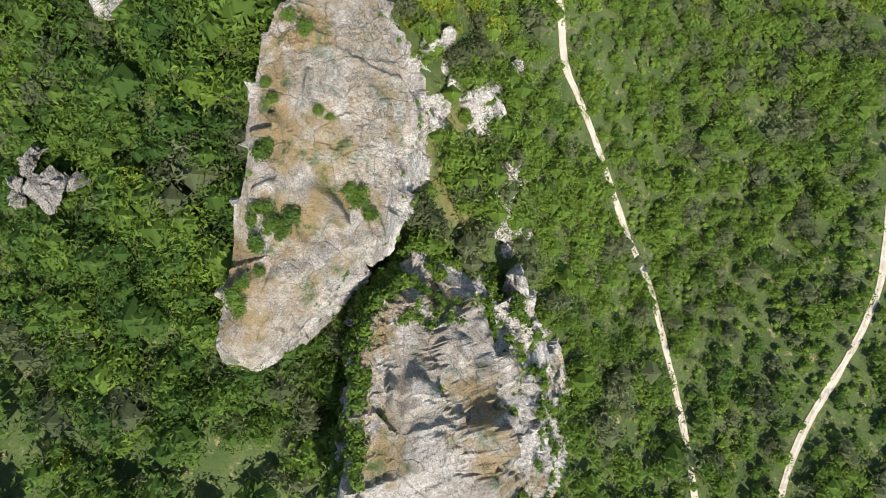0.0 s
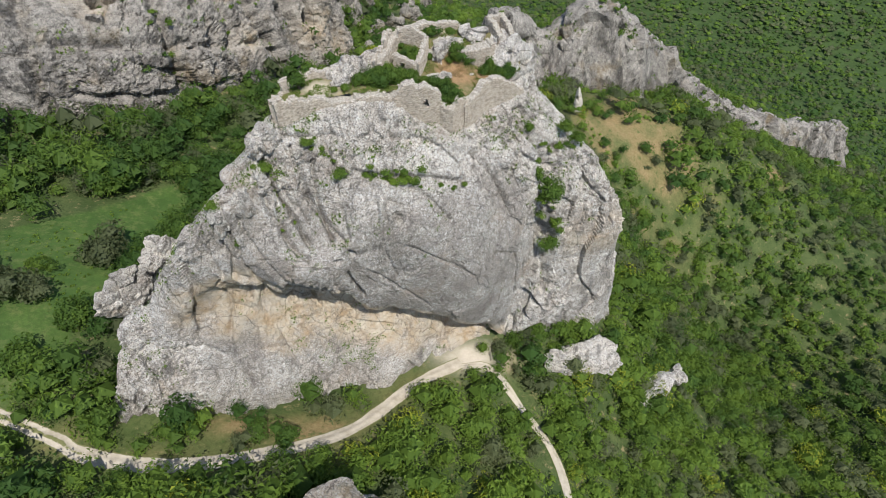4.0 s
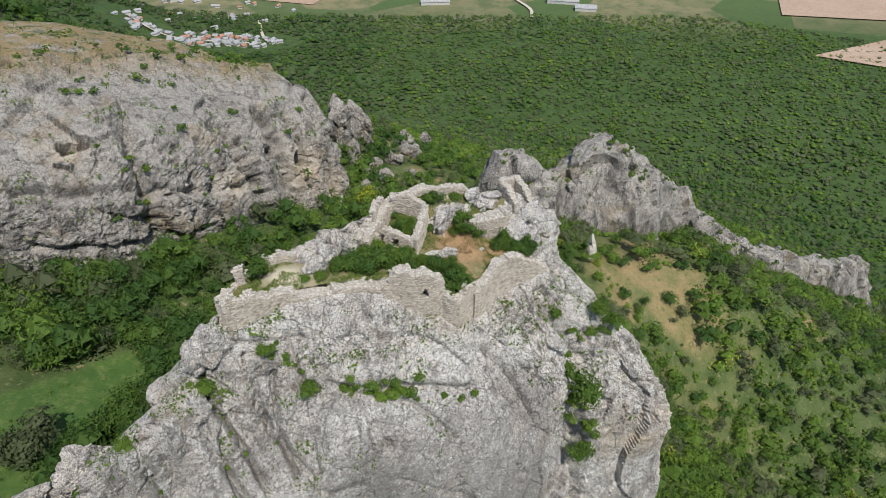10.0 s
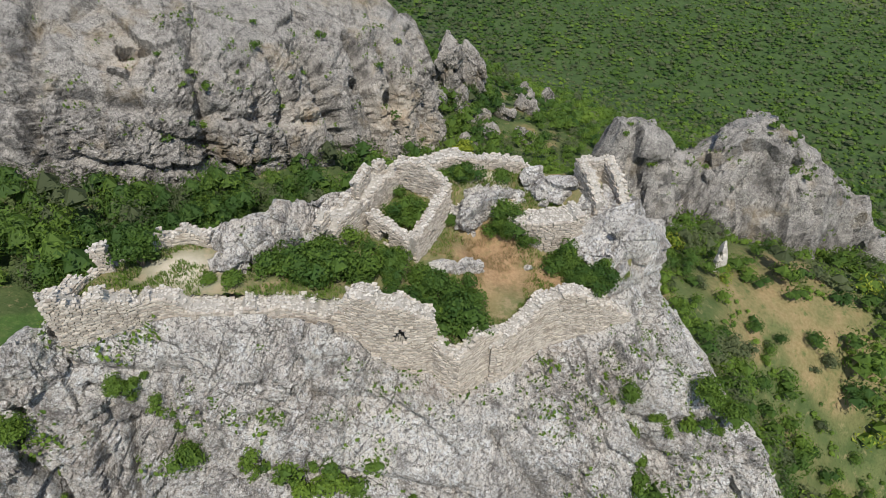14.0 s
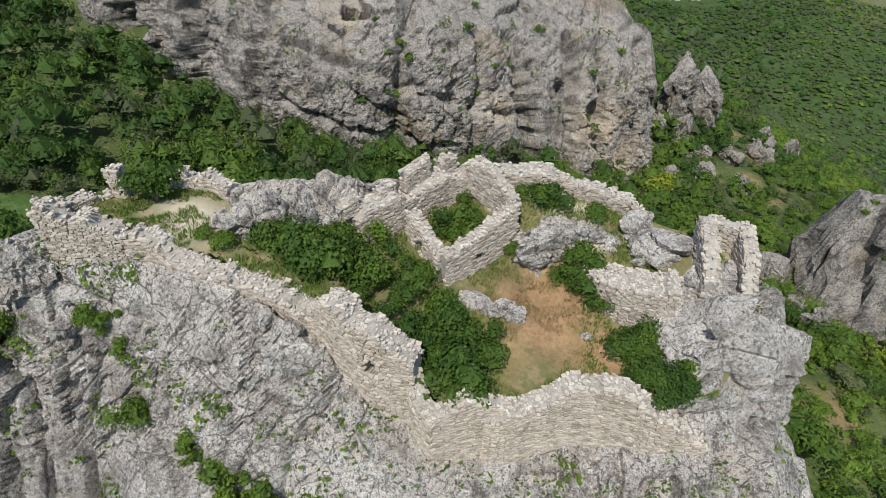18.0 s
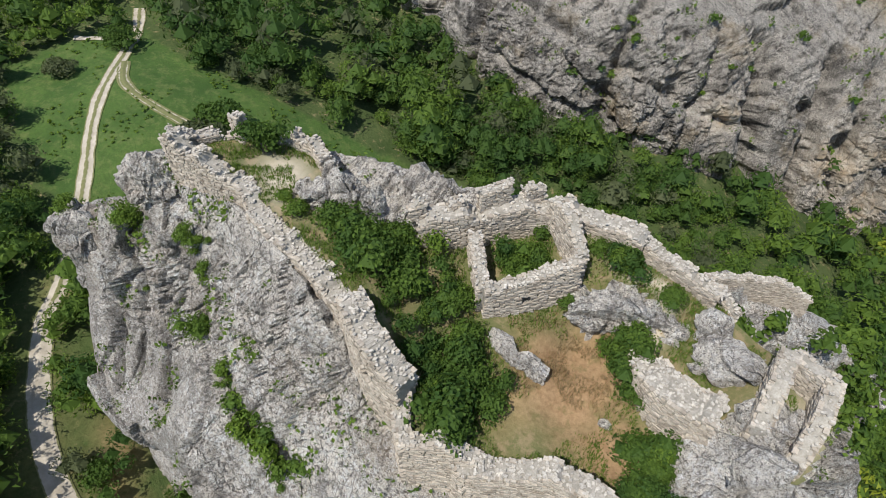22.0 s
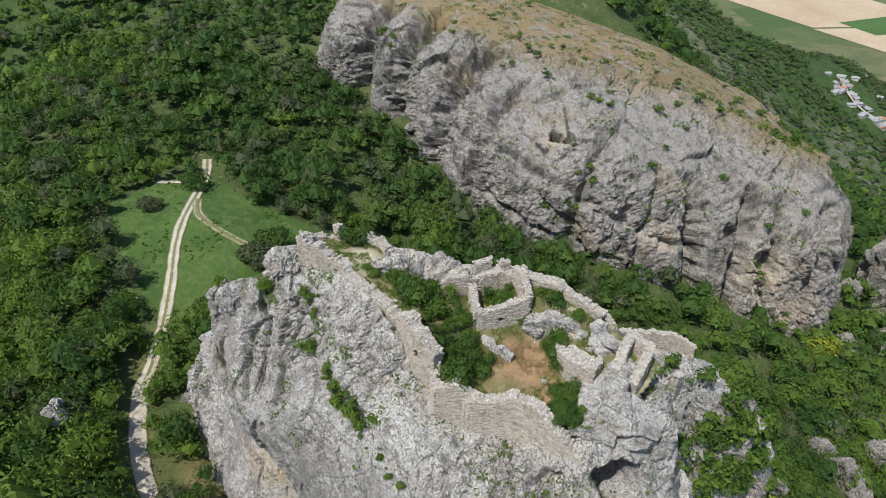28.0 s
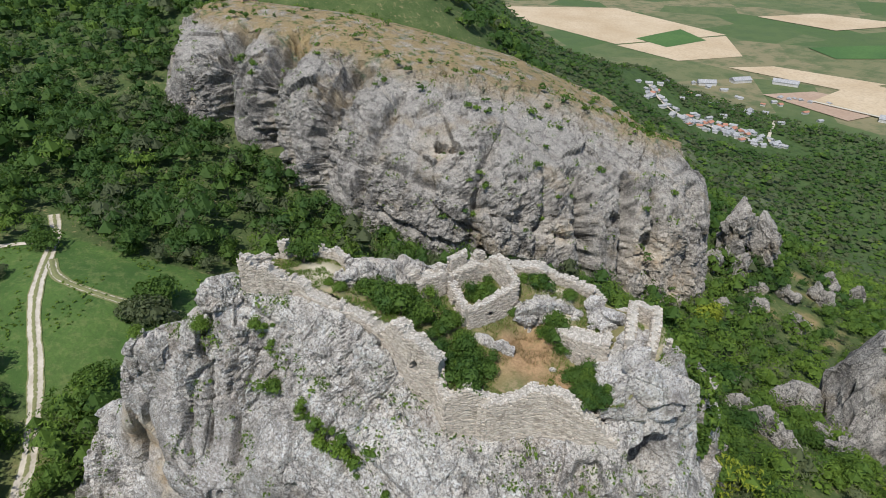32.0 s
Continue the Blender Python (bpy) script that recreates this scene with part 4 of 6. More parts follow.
def build_ridge():
    """The knob and its long ridge: a crest line with steep, blocky flanks."""
    ax, ay = np.arange(-4, 212, 0.75), np.arange(174, 274, 0.75)
    x, y = np.meshgrid(ax, ay, indexing="ij")
    q = np.stack([x, y, 0 * x], -1).reshape(-1, 3)
    c = to_line(q, RIDGE)
    d = np.hypot(*(q - c)[:, :2].T)
    d = d * (1 + 0.5 * fbm(q / 14, 3, 41)) 
    wide = np.interp(c[:, 0], (10, 20, 56, 80, 110, 200), (3, 5, 9, 6, 4, 4))
    d = d * np.interp(q[:, 0], (3, 13), (2.6, 1.0))
    z = c[:, 2] - 0.3 * d - 2.5 * np.maximum(0, d - wide)
    low = land(x, y).ravel() - 3
    p = np.stack([q[:, 0], q[:, 1], np.maximum(z, low)], 1).reshape(*x.shape, 3)
    n = np.cross(np.gradient(p, axis=0), np.gradient(p, axis=1))
    n /= np.linalg.norm(n, axis=-1, keepdims=True)
    p = p + n * rough_rock(p, 1.1, 59, 1.35, 0.6)[..., None]
    f = grid_faces(len(ax), len(ay))
    keep = (z > low + 0.5)
    f = f[keep[f].any(1)]
    me = quick_mesh("knob_ridge", p.reshape(-1, 3), f, DARK_ROCK, False)
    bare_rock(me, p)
    vertex_value(me, "fresh", 0 * z)
    vertex_value(me, "sod", 0 * z)
    SHEETS["knob_ridge"] = p
    tagged(new("knob_ridge", me), "grey limestone knob running down into a long ridge", "rock", kind="structure")


build_ridge()

# ---- woods ----


def lobes(centers, radii, rng):
    """Small closed lumps, one for each centre: octahedra with shaken corners."""
    base = np.array(((1, 0, 0), (0, 1, 0), (-1, 0, 0), (0, -1, 0), (0, 0, 1), (0, 0, -0.6)), float)
    tri = np.array(((0, 1, 4), (1, 2, 4), (2, 3, 4), (3, 0, 4), (1, 0, 5), (2, 1, 5), (3, 2, 5), (0, 3, 5)))
    v = centers[:, None] + base[None] * radii[:, None] * rng.uniform(0.85, 1.05, (len(centers), 6, 1))
    f = tri[None] + (np.arange(len(centers)) * 6)[:, None, None]
    return v.reshape(-1, 3), f.reshape(-1, 3)


def domes(centers, radii, rng):
    """Rounded closed crowns seen from afar: a top, two rings and an open foot."""
    a = np.arange(6) * math.pi / 3
    ring = np.stack([np.cos(a), np.sin(a), 0 * a], 1)
    base = np.vstack([((0, 0, 1),), ring * (0.68, 0.68, 1) + (0, 0, 0.7), ring * 1.0 + (0, 0, -0.1)])
    k = np.arange(6)
    j = (k + 1) % 6
    tri = np.vstack([np.stack([0 * k, 1 + k, 1 + j], 1), np.stack([1 + k, 7 + k, 7 + j], 1), np.stack([1 + k, 7 + j, 1 + j], 1)])
    v = centers[:, None] + base[None] * radii[:, None] * rng.uniform(0.75, 1.1, (len(centers), 13, 1))
    f = tri[None] + (np.arange(len(centers)) * 13)[:, None, None]
    return v.reshape(-1, 3), f.reshape(-1, 3)


def leaf_clumps(centers, radii, count, size, rng, tones, plain=False):
    """Bent leaf clumps over the upper skin of every lump: four-cornered, or three-cornered where plain, each one apart."""
    n = len(centers)
    d = rng.normal(size=(n, count, 3))
    d[..., 2] = np.abs(d[..., 2]) * 1.0 - 0.35
    d /= np.linalg.norm(d, axis=-1, keepdims=True)
    p = centers[:, None] + d * radii[:, None] * rng.uniform(0.82, 1.12, (n, count, 1))
    nrm = d + rng.normal(size=d.shape) * 0.55
    nrm /= np.linalg.norm(nrm, axis=-1, keepdims=True)
    a = np.cross(nrm, rng.normal(size=d.shape))
    a /= np.linalg.norm(a, axis=-1, keepdims=True) + 1e-9
    b = np.cross(nrm, a)
    s = (size[:, None, None] if np.ndim(size) else size) * rng.uniform(0.6, 1.35, (n, count, 1))
    q = np.stack([p - a * s, p - b * s * 0.7 + nrm * s * 0.25, p + a * s, p + b * s * 0.7 + nrm * s * 0.1], 2)
    if plain:
        q = np.delete(q, 3, 2)
    f = np.arange(n * count * q.shape[2]).reshape(-1, q.shape[2])
    return q.reshape(-1, 3), f, np.repeat(tones, count)


def crowns(x, y, z, r, h, per, lumps, leaf, rng, tones, plain=False, three=False):
    """Leaf and core geometry of many trees standing at x, y, z."""
    n = len(x)
    off = rng.normal(size=(n, lumps, 3)) * (0.36, 0.36, 0.28)
    off[:, 0] = (0, 0, 0.25)
    c = np.stack([x, y, z + 0.55 * h], -1)[:, None] + off * np.stack([r, r, 0.5 * h], -1)[:, None]
    rad = np.stack([r, r, 0.5 * h], -1)[:, None] * (rng.uniform(0.6, 0.85, (n, lumps, 1)) if plain else rng.uniform(0.5, 0.78, (n, lumps, 1)))
    c, rad = c.reshape(-1, 3), rad.reshape(-1, 3)
    t = np.clip(np.repeat(tones, lumps) + rng.normal(size=n * lumps) * 0.11, 0, 1)
    t = np.where(np.repeat(tones, lumps) > 0.95, 1.0, np.minimum(t, 0.92))
    lv, lf, lt = leaf_clumps(c, rad, per, np.repeat(r, lumps) * leaf, rng, t, plain or three)
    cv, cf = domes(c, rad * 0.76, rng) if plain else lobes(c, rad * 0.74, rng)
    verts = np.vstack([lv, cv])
    # cores darker than the leaves: shade inside the crown put into the tone
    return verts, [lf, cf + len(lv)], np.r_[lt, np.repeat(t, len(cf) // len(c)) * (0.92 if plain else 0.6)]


ROCK_RINGS = [[c[0][:2] for c in m] for m in (CASTLE, FIN, SPUR, OPPOSITE, NORTH_SPUR)]


VILLAGE_LINE = along(((-361, 730), (-332, 708), (-307, 706), (-272, 735), (-242, 755), (-218, 780)), 40)


def plant_wood():
    rng = np.random.default_rng(5)
    gx, gy = np.meshgrid(np.arange(-520, 700, 3.2), np.arange(-140, 900, 3.2), indexing="ij")
    x = (gx + rng.uniform(-1.5, 1.5, gx.shape)).ravel()
    y = (gy + rng.uniform(-1.5, 1.5, gx.shape)).ravel()
    far = np.hypot(x, y - 70)
    east = smooth(0, 25, x + 0.15 * (y - 60))
    share = np.where(far < 110, 0.74, np.where(far < 330, 0.48 + 0.16 * east, np.where(far < 480, 0.52, 0.36)))
    keep = (far < 900) & (rng.random(len(x)) < share) & (y > -75)
    x, y, far, east = x[keep], y[keep], far[keep], east[keep]
    keep = np.ones(len(x), bool)
    for ring in ROCK_RINGS:
        keep &= ~inside(x, y, ring)
    crest = to_line(np.stack([x, y, 0 * x], 1), RIDGE)
    gap = np.hypot(x - crest[:, 0], y - crest[:, 1])
    keep &= gap > np.interp(crest[:, 0], (10, 20, 56, 80, 110, 200), (9, 12, 13, 9, 5, 4))
    keep &= ~inside(x, y, MEADOW)
    near_road = np.minimum(line_gap(x, y, ROAD_LINE), np.minimum(line_gap(x, y, TRACK_LINE), line_gap(x, y, EAST_LINE)) * 1.35)
    keep &= near_road > 2.4
    clear = fbm(flat(x, y) / 26, 3, 77)
    keep &= clear < np.where((x > 0) & (far < 200) | (far > 300) | (y < 45) | (x < -126), 0.8, np.where(far < 130, 0.5, 0.5))
    keep &= line_gap(x, y, BRANCH_LINE) > 2.2
    keep &= (line_gap(x, y, VILLAGE_LINE) > 38) | (rng.random(len(x)) < 0.3)
    open_slope = np.exp(-(((x - 60) / 27) ** 2 + ((y - 161) / 30) ** 2)) * (0.85 + 0.9 * fbm(flat(x, y) / 11, 3, 74))
    keep &= rng.random(len(x)) > open_slope
    glade = np.exp(-(((x + 24) / 16) ** 2 + ((y - 55) / 4) ** 2)) + np.exp(-(((x - 1) / 8) ** 2 + ((y - 17) / 12) ** 2)) * 0.4
    keep &= rng.random(len(x)) > glade * 1.2
    keep &= rng.random(len(x)) > 0.95 * banks(x, y)
    stony = hill_side(x, y)
    keep &= rng.random(len(x)) > 0.97 * stony * smooth(-0.3, 0.05, fbm(flat(x, y) / 22, 3, 78))
    x, y, far, east, near_road = x[keep], y[keep], far[keep], east[keep], near_road[keep]
    z = land(x, y) - 0.3
    r = rng.uniform(1.7, 3.2, len(x)) * (1 + 0.3 * fbm(flat(x, y) / 40, 2, 9)) * (1.12 - 0.2 * east) * np.where(far > 480, 1.4, np.where(far > 330, 1.18, 1.16)) * rng.choice((0.75, 1.0, 1.25), len(x))
    r = np.where(line_gap(x, y, VILLAGE_LINE) < 40, r * 0.5, np.minimum(r, 0.75 * near_road))
    h = r * rng.uniform(1.5, 2.2, len(x)) * np.where(far > 480, 0.5, np.where(far > 330, 0.75, 1)) * (1 - 0.2 * east)
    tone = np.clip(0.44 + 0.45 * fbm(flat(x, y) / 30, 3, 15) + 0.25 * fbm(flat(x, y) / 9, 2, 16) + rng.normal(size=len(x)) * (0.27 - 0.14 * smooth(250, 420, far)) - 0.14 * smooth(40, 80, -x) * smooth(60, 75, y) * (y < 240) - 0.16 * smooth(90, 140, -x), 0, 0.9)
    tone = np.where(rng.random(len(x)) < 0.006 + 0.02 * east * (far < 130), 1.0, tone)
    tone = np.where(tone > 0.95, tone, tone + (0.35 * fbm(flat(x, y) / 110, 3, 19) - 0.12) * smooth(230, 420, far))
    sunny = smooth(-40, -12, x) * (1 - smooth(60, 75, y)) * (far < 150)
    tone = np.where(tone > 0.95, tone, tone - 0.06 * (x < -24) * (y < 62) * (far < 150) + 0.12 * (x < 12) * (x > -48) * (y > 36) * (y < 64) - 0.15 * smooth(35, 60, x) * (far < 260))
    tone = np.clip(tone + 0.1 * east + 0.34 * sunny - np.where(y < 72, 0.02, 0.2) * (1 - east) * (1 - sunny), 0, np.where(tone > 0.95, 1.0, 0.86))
    for name, sel, per, lumps, leaf, plain in (
        ("near_woodland", far < 110, 84, 4, 0.1, False),
        ("woodland", (far >= 110) & (far < 215), 42, 3, 0.125, False),
        ("woodland", (far >= 215) & (far < 330), 20, 2, 0.2, True),
        ("far_woodland", far >= 330, 4, 1, 0.36, True),
    ):
        # past 330 m the larger grey share puts distance haze into the leaf colour
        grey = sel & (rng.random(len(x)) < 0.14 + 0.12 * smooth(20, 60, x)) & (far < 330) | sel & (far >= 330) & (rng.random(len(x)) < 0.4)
        sel = sel & ~grey
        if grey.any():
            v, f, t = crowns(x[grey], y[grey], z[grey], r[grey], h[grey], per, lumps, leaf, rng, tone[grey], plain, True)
            tagged(new("grey_green_trees", quick_mesh("grey_green_trees", v, f, GREY_LEAVES, False, t)), "grey-green trees scattered through the wood, the far ones greyed for haze", "woodland", kind="stuff")
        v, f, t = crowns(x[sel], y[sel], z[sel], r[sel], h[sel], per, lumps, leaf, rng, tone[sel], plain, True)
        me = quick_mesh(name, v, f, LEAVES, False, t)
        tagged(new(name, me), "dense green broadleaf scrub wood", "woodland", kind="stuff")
    # low scrub between the trees of the sunny slope
    x, y = rng.uniform(-14, 125, 8000), rng.uniform(-70, 210, 8000)
    east = smooth(0, 25, x + 0.15 * (y - 60))
    keep = (rng.random(len(x)) < east) & (fbm(flat(x, y) / 9, 3, 71) > -0.25 + 0.4 * np.exp(-(((x - 60) / 27) ** 2 + ((y - 161) / 30) ** 2)))
    for ring in ROCK_RINGS:
        keep &= ~inside(x, y, ring)
    for line in (ROAD_LINE, TRACK_LINE, EAST_LINE):
        keep &= line_gap(x, y, line) > 1.7
    x, y = x[keep], y[keep]
    r = rng.uniform(0.6, 1.5, len(x))
    tone = np.clip(rng.normal(0.72, 0.2, len(x)), 0, 0.95)
    v, f, t = crowns(x, y, land(x, y) - 0.1, r, r * rng.uniform(0.9, 1.5, len(x)), 10, 1, 0.3, rng, tone, True)
    tagged(new("low_scrub", quick_mesh("low_scrub", v, f, LEAVES, False, t)), "low yellow-green scrub on the sunny slope", "scrub", kind="stuff")
    # rough herbs in the meadow
    x, y = rng.uniform(-128, -60, 2600), rng.uniform(44, 124, 2600)
    keep = inside(x, y, MEADOW) & (fbm(flat(x, y) / 7, 3, 73) > 0.1) & (line_gap(x, y, ROAD_LINE) > 2)
    x, y = x[keep], y[keep]
    r = rng.uniform(0.2, 0.55, len(x))
    v, f, t = crowns(x, y, land(x, y) - 0.05, r, r * 0.9, 8, 1, 0.4, rng, np.clip(rng.normal(0.75, 0.12, len(x)), 0, 0.92))
    tagged(new("meadow_herbs", quick_mesh("meadow_herbs", v, f, LEAVES, False, t)), "rough herbs scattered in the meadow grass", "plants", kind="stuff")


plant_wood()

# ---- the ruin ----


def masonry_material(name, a, b, joint):
    n = Nodes(name)
    col = n.mix(n.island(), a, b)
    col = n.mix(n.ramp(n.noise(1.3, 5, 0.7), (0.4, 0.0), (0.7, 0.7)), col, joint)
    col = n.mix(n.ramp(n.noise(9.0, 4, 0.7), (0.3, 0.5), (0.5, 0.0)), col, tuple(v * 0.5 for v in a))
    return n.done(col, 0.93, n.bump(n.noise(12.0, 5, 0.7), 0.6, 0.03))


STONEWORK = masonry_material("rubble_masonry", (0.235, 0.2, 0.16), (0.54, 0.475, 0.39), (0.57, 0.52, 0.45))
MORTAR = plain_material("lime_mortar", (0.26, 0.24, 0.2), (0.46, 0.43, 0.38), 2.0, 0.95, 0.05)
PALE_RUBBLE = plain_material("bleached_rubble", (0.33, 0.3, 0.26), (0.7, 0.655, 0.58), 2.6, 0.95, 0.06)
rng_ruin = np.random.default_rng(21)
BOX = np.array([(x, y, z) for x in (-0.5, 0.5) for y in (-0.5, 0.5) for z in (-0.5, 0.5)])
BOX_FACES = np.array(((0, 1, 3, 2), (4, 6, 7, 5), (0, 4, 5, 1), (2, 3, 7, 6), (0, 2, 6, 4), (1, 5, 7, 3)))


def chipped_stone(seed):
    """One rough block about a metre across, to be scaled: a box with chamfered, shaken corners."""
    r = np.random.default_rng(seed)
    bm = bmesh.new()
    bmesh.ops.create_cube(bm, size=1.0)
    bmesh.ops.bevel(bm, geom=bm.edges[:], offset=0.12, segments=1, affect="EDGES")
    for v in bm.verts:
        v.co += Vector(r.normal(size=3)) * 0.05
    me = bpy.data.meshes.new("stone")
    bm.to_mesh(me)
    bm.free()
    return me


STONES = [chipped_stone(k) for k in range(7)]
for _m in STONES:
    _m.materials.append(STONEWORK)
PALE_STONES = [m.copy() for m in STONES[:4]]
for _m in PALE_STONES:
    _m.materials.clear()
    _m.materials.append(PALE_RUBBLE)


def joined_stones(name, poses, mat, parent, rng):
    """Many stones as one mesh: a shaken box for every 4 x 4 pose."""
    if not len(poses):
        return
    m = np.asarray(poses)
    v = BOX[None] * (1 + rng.normal(size=(len(m), 8, 3)) * 0.07)
    v = np.einsum("nij,nkj->nki", m[:, :3, :3], v) + m[:, None, :3, 3]
    f = BOX_FACES[None] + (np.arange(len(m)) * 8)[:, None, None]
    ob = part(name, quick_mesh(name, v.reshape(-1, 3), f.reshape(-1, 4), mat), mat, parent)
    tagged(ob, kind="stuff")


def stone_pose(x, y, z, ux, uy, long, deep, high, rng, shake=0.03):
    a = np.array((ux, uy, 0.0))
    b = np.array((-uy, ux, 0.0))
    c = np.array((0, 0, 1.0))
    a = a + rng.normal(size=3) * shake
    c = c + rng.normal(size=3) * shake
    m = np.eye(4)
    m[:3, 0], m[:3, 1], m[:3, 2], m[:3, 3] = a * long, b * deep, c * high, (x, y, z)
    return m


def ruin_wall(name, line, top, foot, thick, label, holes=(), single=60, rubble=1.0, faces=(1, -1), course=0.135):
    """A broken rubble wall along a plan line. top, foot: heights along it. holes: (along 0..1, half width, low, high)."""
    rng = rng_ruin
    line = np.asarray(line, float)
    length = np.linalg.norm(np.diff(line, axis=0), axis=1).sum()
    n = max(4, int(length / (0.14 if holes else 0.35)))
    pts = along(line, n) if len(line) > 2 else np.linspace(line[0], line[-1], n)
    s = np.linspace(0, 1, n)
    crest = np.interp(s, np.linspace(0, 1, len(top)), top)
    crest = crest + 0.7 * fbm(np.stack([s * length / 0.9, 0 * s + 3.1 * len(name), 0 * s + line[0, 0]], 1), 3, 4)
    base = np.interp(s, np.linspace(0, 1, len(foot)), foot)
    d = np.gradient(pts, axis=0)
    d /= np.linalg.norm(d, axis=1)[:, None]
    nrm = np.stack([d[:, 1], -d[:, 0]], 1)
    thing = tagged(new(name), label, "ruined wall", group="walls of the ruined castle")
    mx, my = pts[n // 2]
    thing.location = (mx, my, base.min())
    bpy.context.view_layer.update()
    inv = np.array((mx, my, base.min()))

    def open_at(u, z):
        return any(abs(u - h[0]) * length < h[1] and h[2] < z < h[3] for h in holes)

    # the core: one closed strip, or upright slabs where an opening goes through
    verts, quads = [], []
    deep = (thick - 0.2) / 2
    if not holes:
        for i in range(n):
            for side in (deep, -deep):
                q = pts[i] + nrm[i] * side
                verts += [(*q, base[i]), (*q, crest[i] - 0.06)]
        for i in range(n - 1):
            k = 4 * i
            quads += [(k, k + 1, k + 5, k + 4), (k + 2, k + 6, k + 7, k + 3), (k + 1, k + 3, k + 7, k + 5), (k, k + 4, k + 6, k + 2)]
        k = 4 * (n - 1)
        quads += [(0, 2, 3, 1), (k, k + 1, k + 3, k + 2)]
    else:
        for i in range(n - 1):
            u = (s[i] + s[i + 1]) / 2
            gone = [h for h in holes if abs(u - h[0]) * length < h[1]]
            top_i = (crest[i] - 0.06, crest[i + 1] - 0.06)
            spans = [(base[i], top_i)]
            if gone:
                sill, head = min(h[2] for h in gone), max(h[3] for h in gone)
                spans = [(base[i], (sill, sill)), (head, top_i)]
            for lo, hi in spans:
                if hi[0] - lo < 0.05:
                    continue
                k = len(verts)
                for j, w, up in ((i, -0.02, hi[0]), (i + 1, 0.02, hi[1])):
                    for side in (deep, -deep):
                        q = pts[j] + nrm[j] * side + d[j] * w
                        verts += [(*q, lo), (*q, up)]
                quads += [(k, k + 1, k + 5, k + 4), (k + 2, k + 6, k + 7, k + 3), (k + 1, k + 3, k + 7, k + 5), (k, k + 4, k + 6, k + 2), (k, k + 2, k + 3, k + 1), (k + 4, k + 5, k + 7, k + 6)]
    part("core", quick_mesh("core", np.array(verts) - inv, np.array(quads), MORTAR), MORTAR, thing, "pale mortared rubble core")
    # the courses of the faces
    laid, loose = [], []
    for side in faces:
        z = base.min()
        while z < crest.max():
            high = course * rng.uniform(0.8, 1.2)
            u = rng.uniform(0, 0.2) / length
            while u < 1:
                long = rng.uniform(0.17, 0.4)
                i = min(n - 1, int(u * (n - 1) + 0.5))
                if base[i] - 0.05 < z < crest[i] - 0.12 and not open_at(u, z) and rng.random() < 0.96:
                    c = np.array([np.interp(u, s, pts[:, 0]), np.interp(u, s, pts[:, 1])]) + nrm[i] * side * (thick / 2 - 0.1 + rng.uniform(-0.035, 0.045))
                    laid.append(stone_pose(c[0] - inv[0], c[1] - inv[1], z + high / 2 - inv[2], d[i, 0], d[i, 1], long * 0.93, 0.24, high * 0.86, rng, 0.04))
                u += long / length
            z += high
    # broken crest
    for i in range(n):
        for _ in range(int((3.2 if holes else 8) * rubble * thick / 0.8) + 1):
            c = pts[i] + nrm[i] * rng.uniform(-0.5, 0.5) * thick * 0.95 + d[i] * rng.uniform(-0.2, 0.2)
            size = rng.uniform(0.08, 0.2)
            if not open_at(s[i], crest[i]):
                loose.append(stone_pose(c[0] - inv[0], c[1] - inv[1], crest[i] - 0.08 + rng.uniform(-0.06, 0.12) - inv[2], *np.array((math.cos(i), math.sin(i))), size, size * 0.8, size * 0.55, rng, 0.2))
    pick = rng.permutation(len(laid))
    few, many = pick[:single], pick[single:]
    for k in few:
        ob = part("stone", STONES[k % len(STONES)], None, thing)
        ob.matrix_local = Matrix(laid[k])
    joined_stones("rubble_facing", [laid[k] for k in many], STONEWORK, thing, rng)
    for k, m in enumerate(loose[: single // 3]):
        ob = part("crest_stone", PALE_STONES[k % len(PALE_STONES)], None, thing)
        ob.matrix_local = Matrix(m)
    joined_stones("crest_rubble", loose[single // 3 :], PALE_RUBBLE, thing, rng)
    return thing


ruin_wall("bastion_wall", ((-22.4, 75.4), (-21.2, 76.2), (-19.3, 77.6), (-17.6, 78.9), (-15.4, 79.2)), (52.6, 51.9, 51.2, 50.6, 49.9), (46.6, 46.4, 46.6, 46.8, 46.8), 1.2, "curved pale rubble bastion wall on the crag's brink", single=90)
ruin_wall("bastion_return", ((-22.5, 75.6), (-22.7, 78.4)), (52.4, 51.3), (46.8, 47.6), 1.0, "short broken return of the rubble bastion", single=40)
ruin_wall("front_wall", ((-15.6, 79.1), (-13.0, 79.9), (-11.0, 80.8), (-8.6, 81.5), (-6.6, 82.1)), (50.0, 49.9, 49.7, 49.2, 49.0), (46.6, 46.6, 46.4, 45.6, 44.8), 1.5, "low broken rubble wall with a trodden pale top", single=80, rubble=1.2)
ruin_wall("arched_wall", ((-6.8, 82.1), (-5.0, 82.0), (-3.0, 82.2), (-1.2, 83.0)), (50.3, 50.7, 50.2, 48.7), (43.8, 43.2, 43.0, 42.6), 1.5, "thick rubble wall with a small dark arched window", holes=((0.63, 0.42, 47.1, 47.9), (0.63, 0.3, 47.8, 48.25), (0.63, 0.15, 48.2, 48.5)), single=110, rubble=1.3)
ruin_wall("falling_wall", ((-1.4, 82.9), (-0.4, 82.3), (0.8, 82.1)), (47.8, 46.6, 46.4), (43.4, 42.4, 41.6), 0.9, "stepped rubble wall falling from the arched wall", single=50)
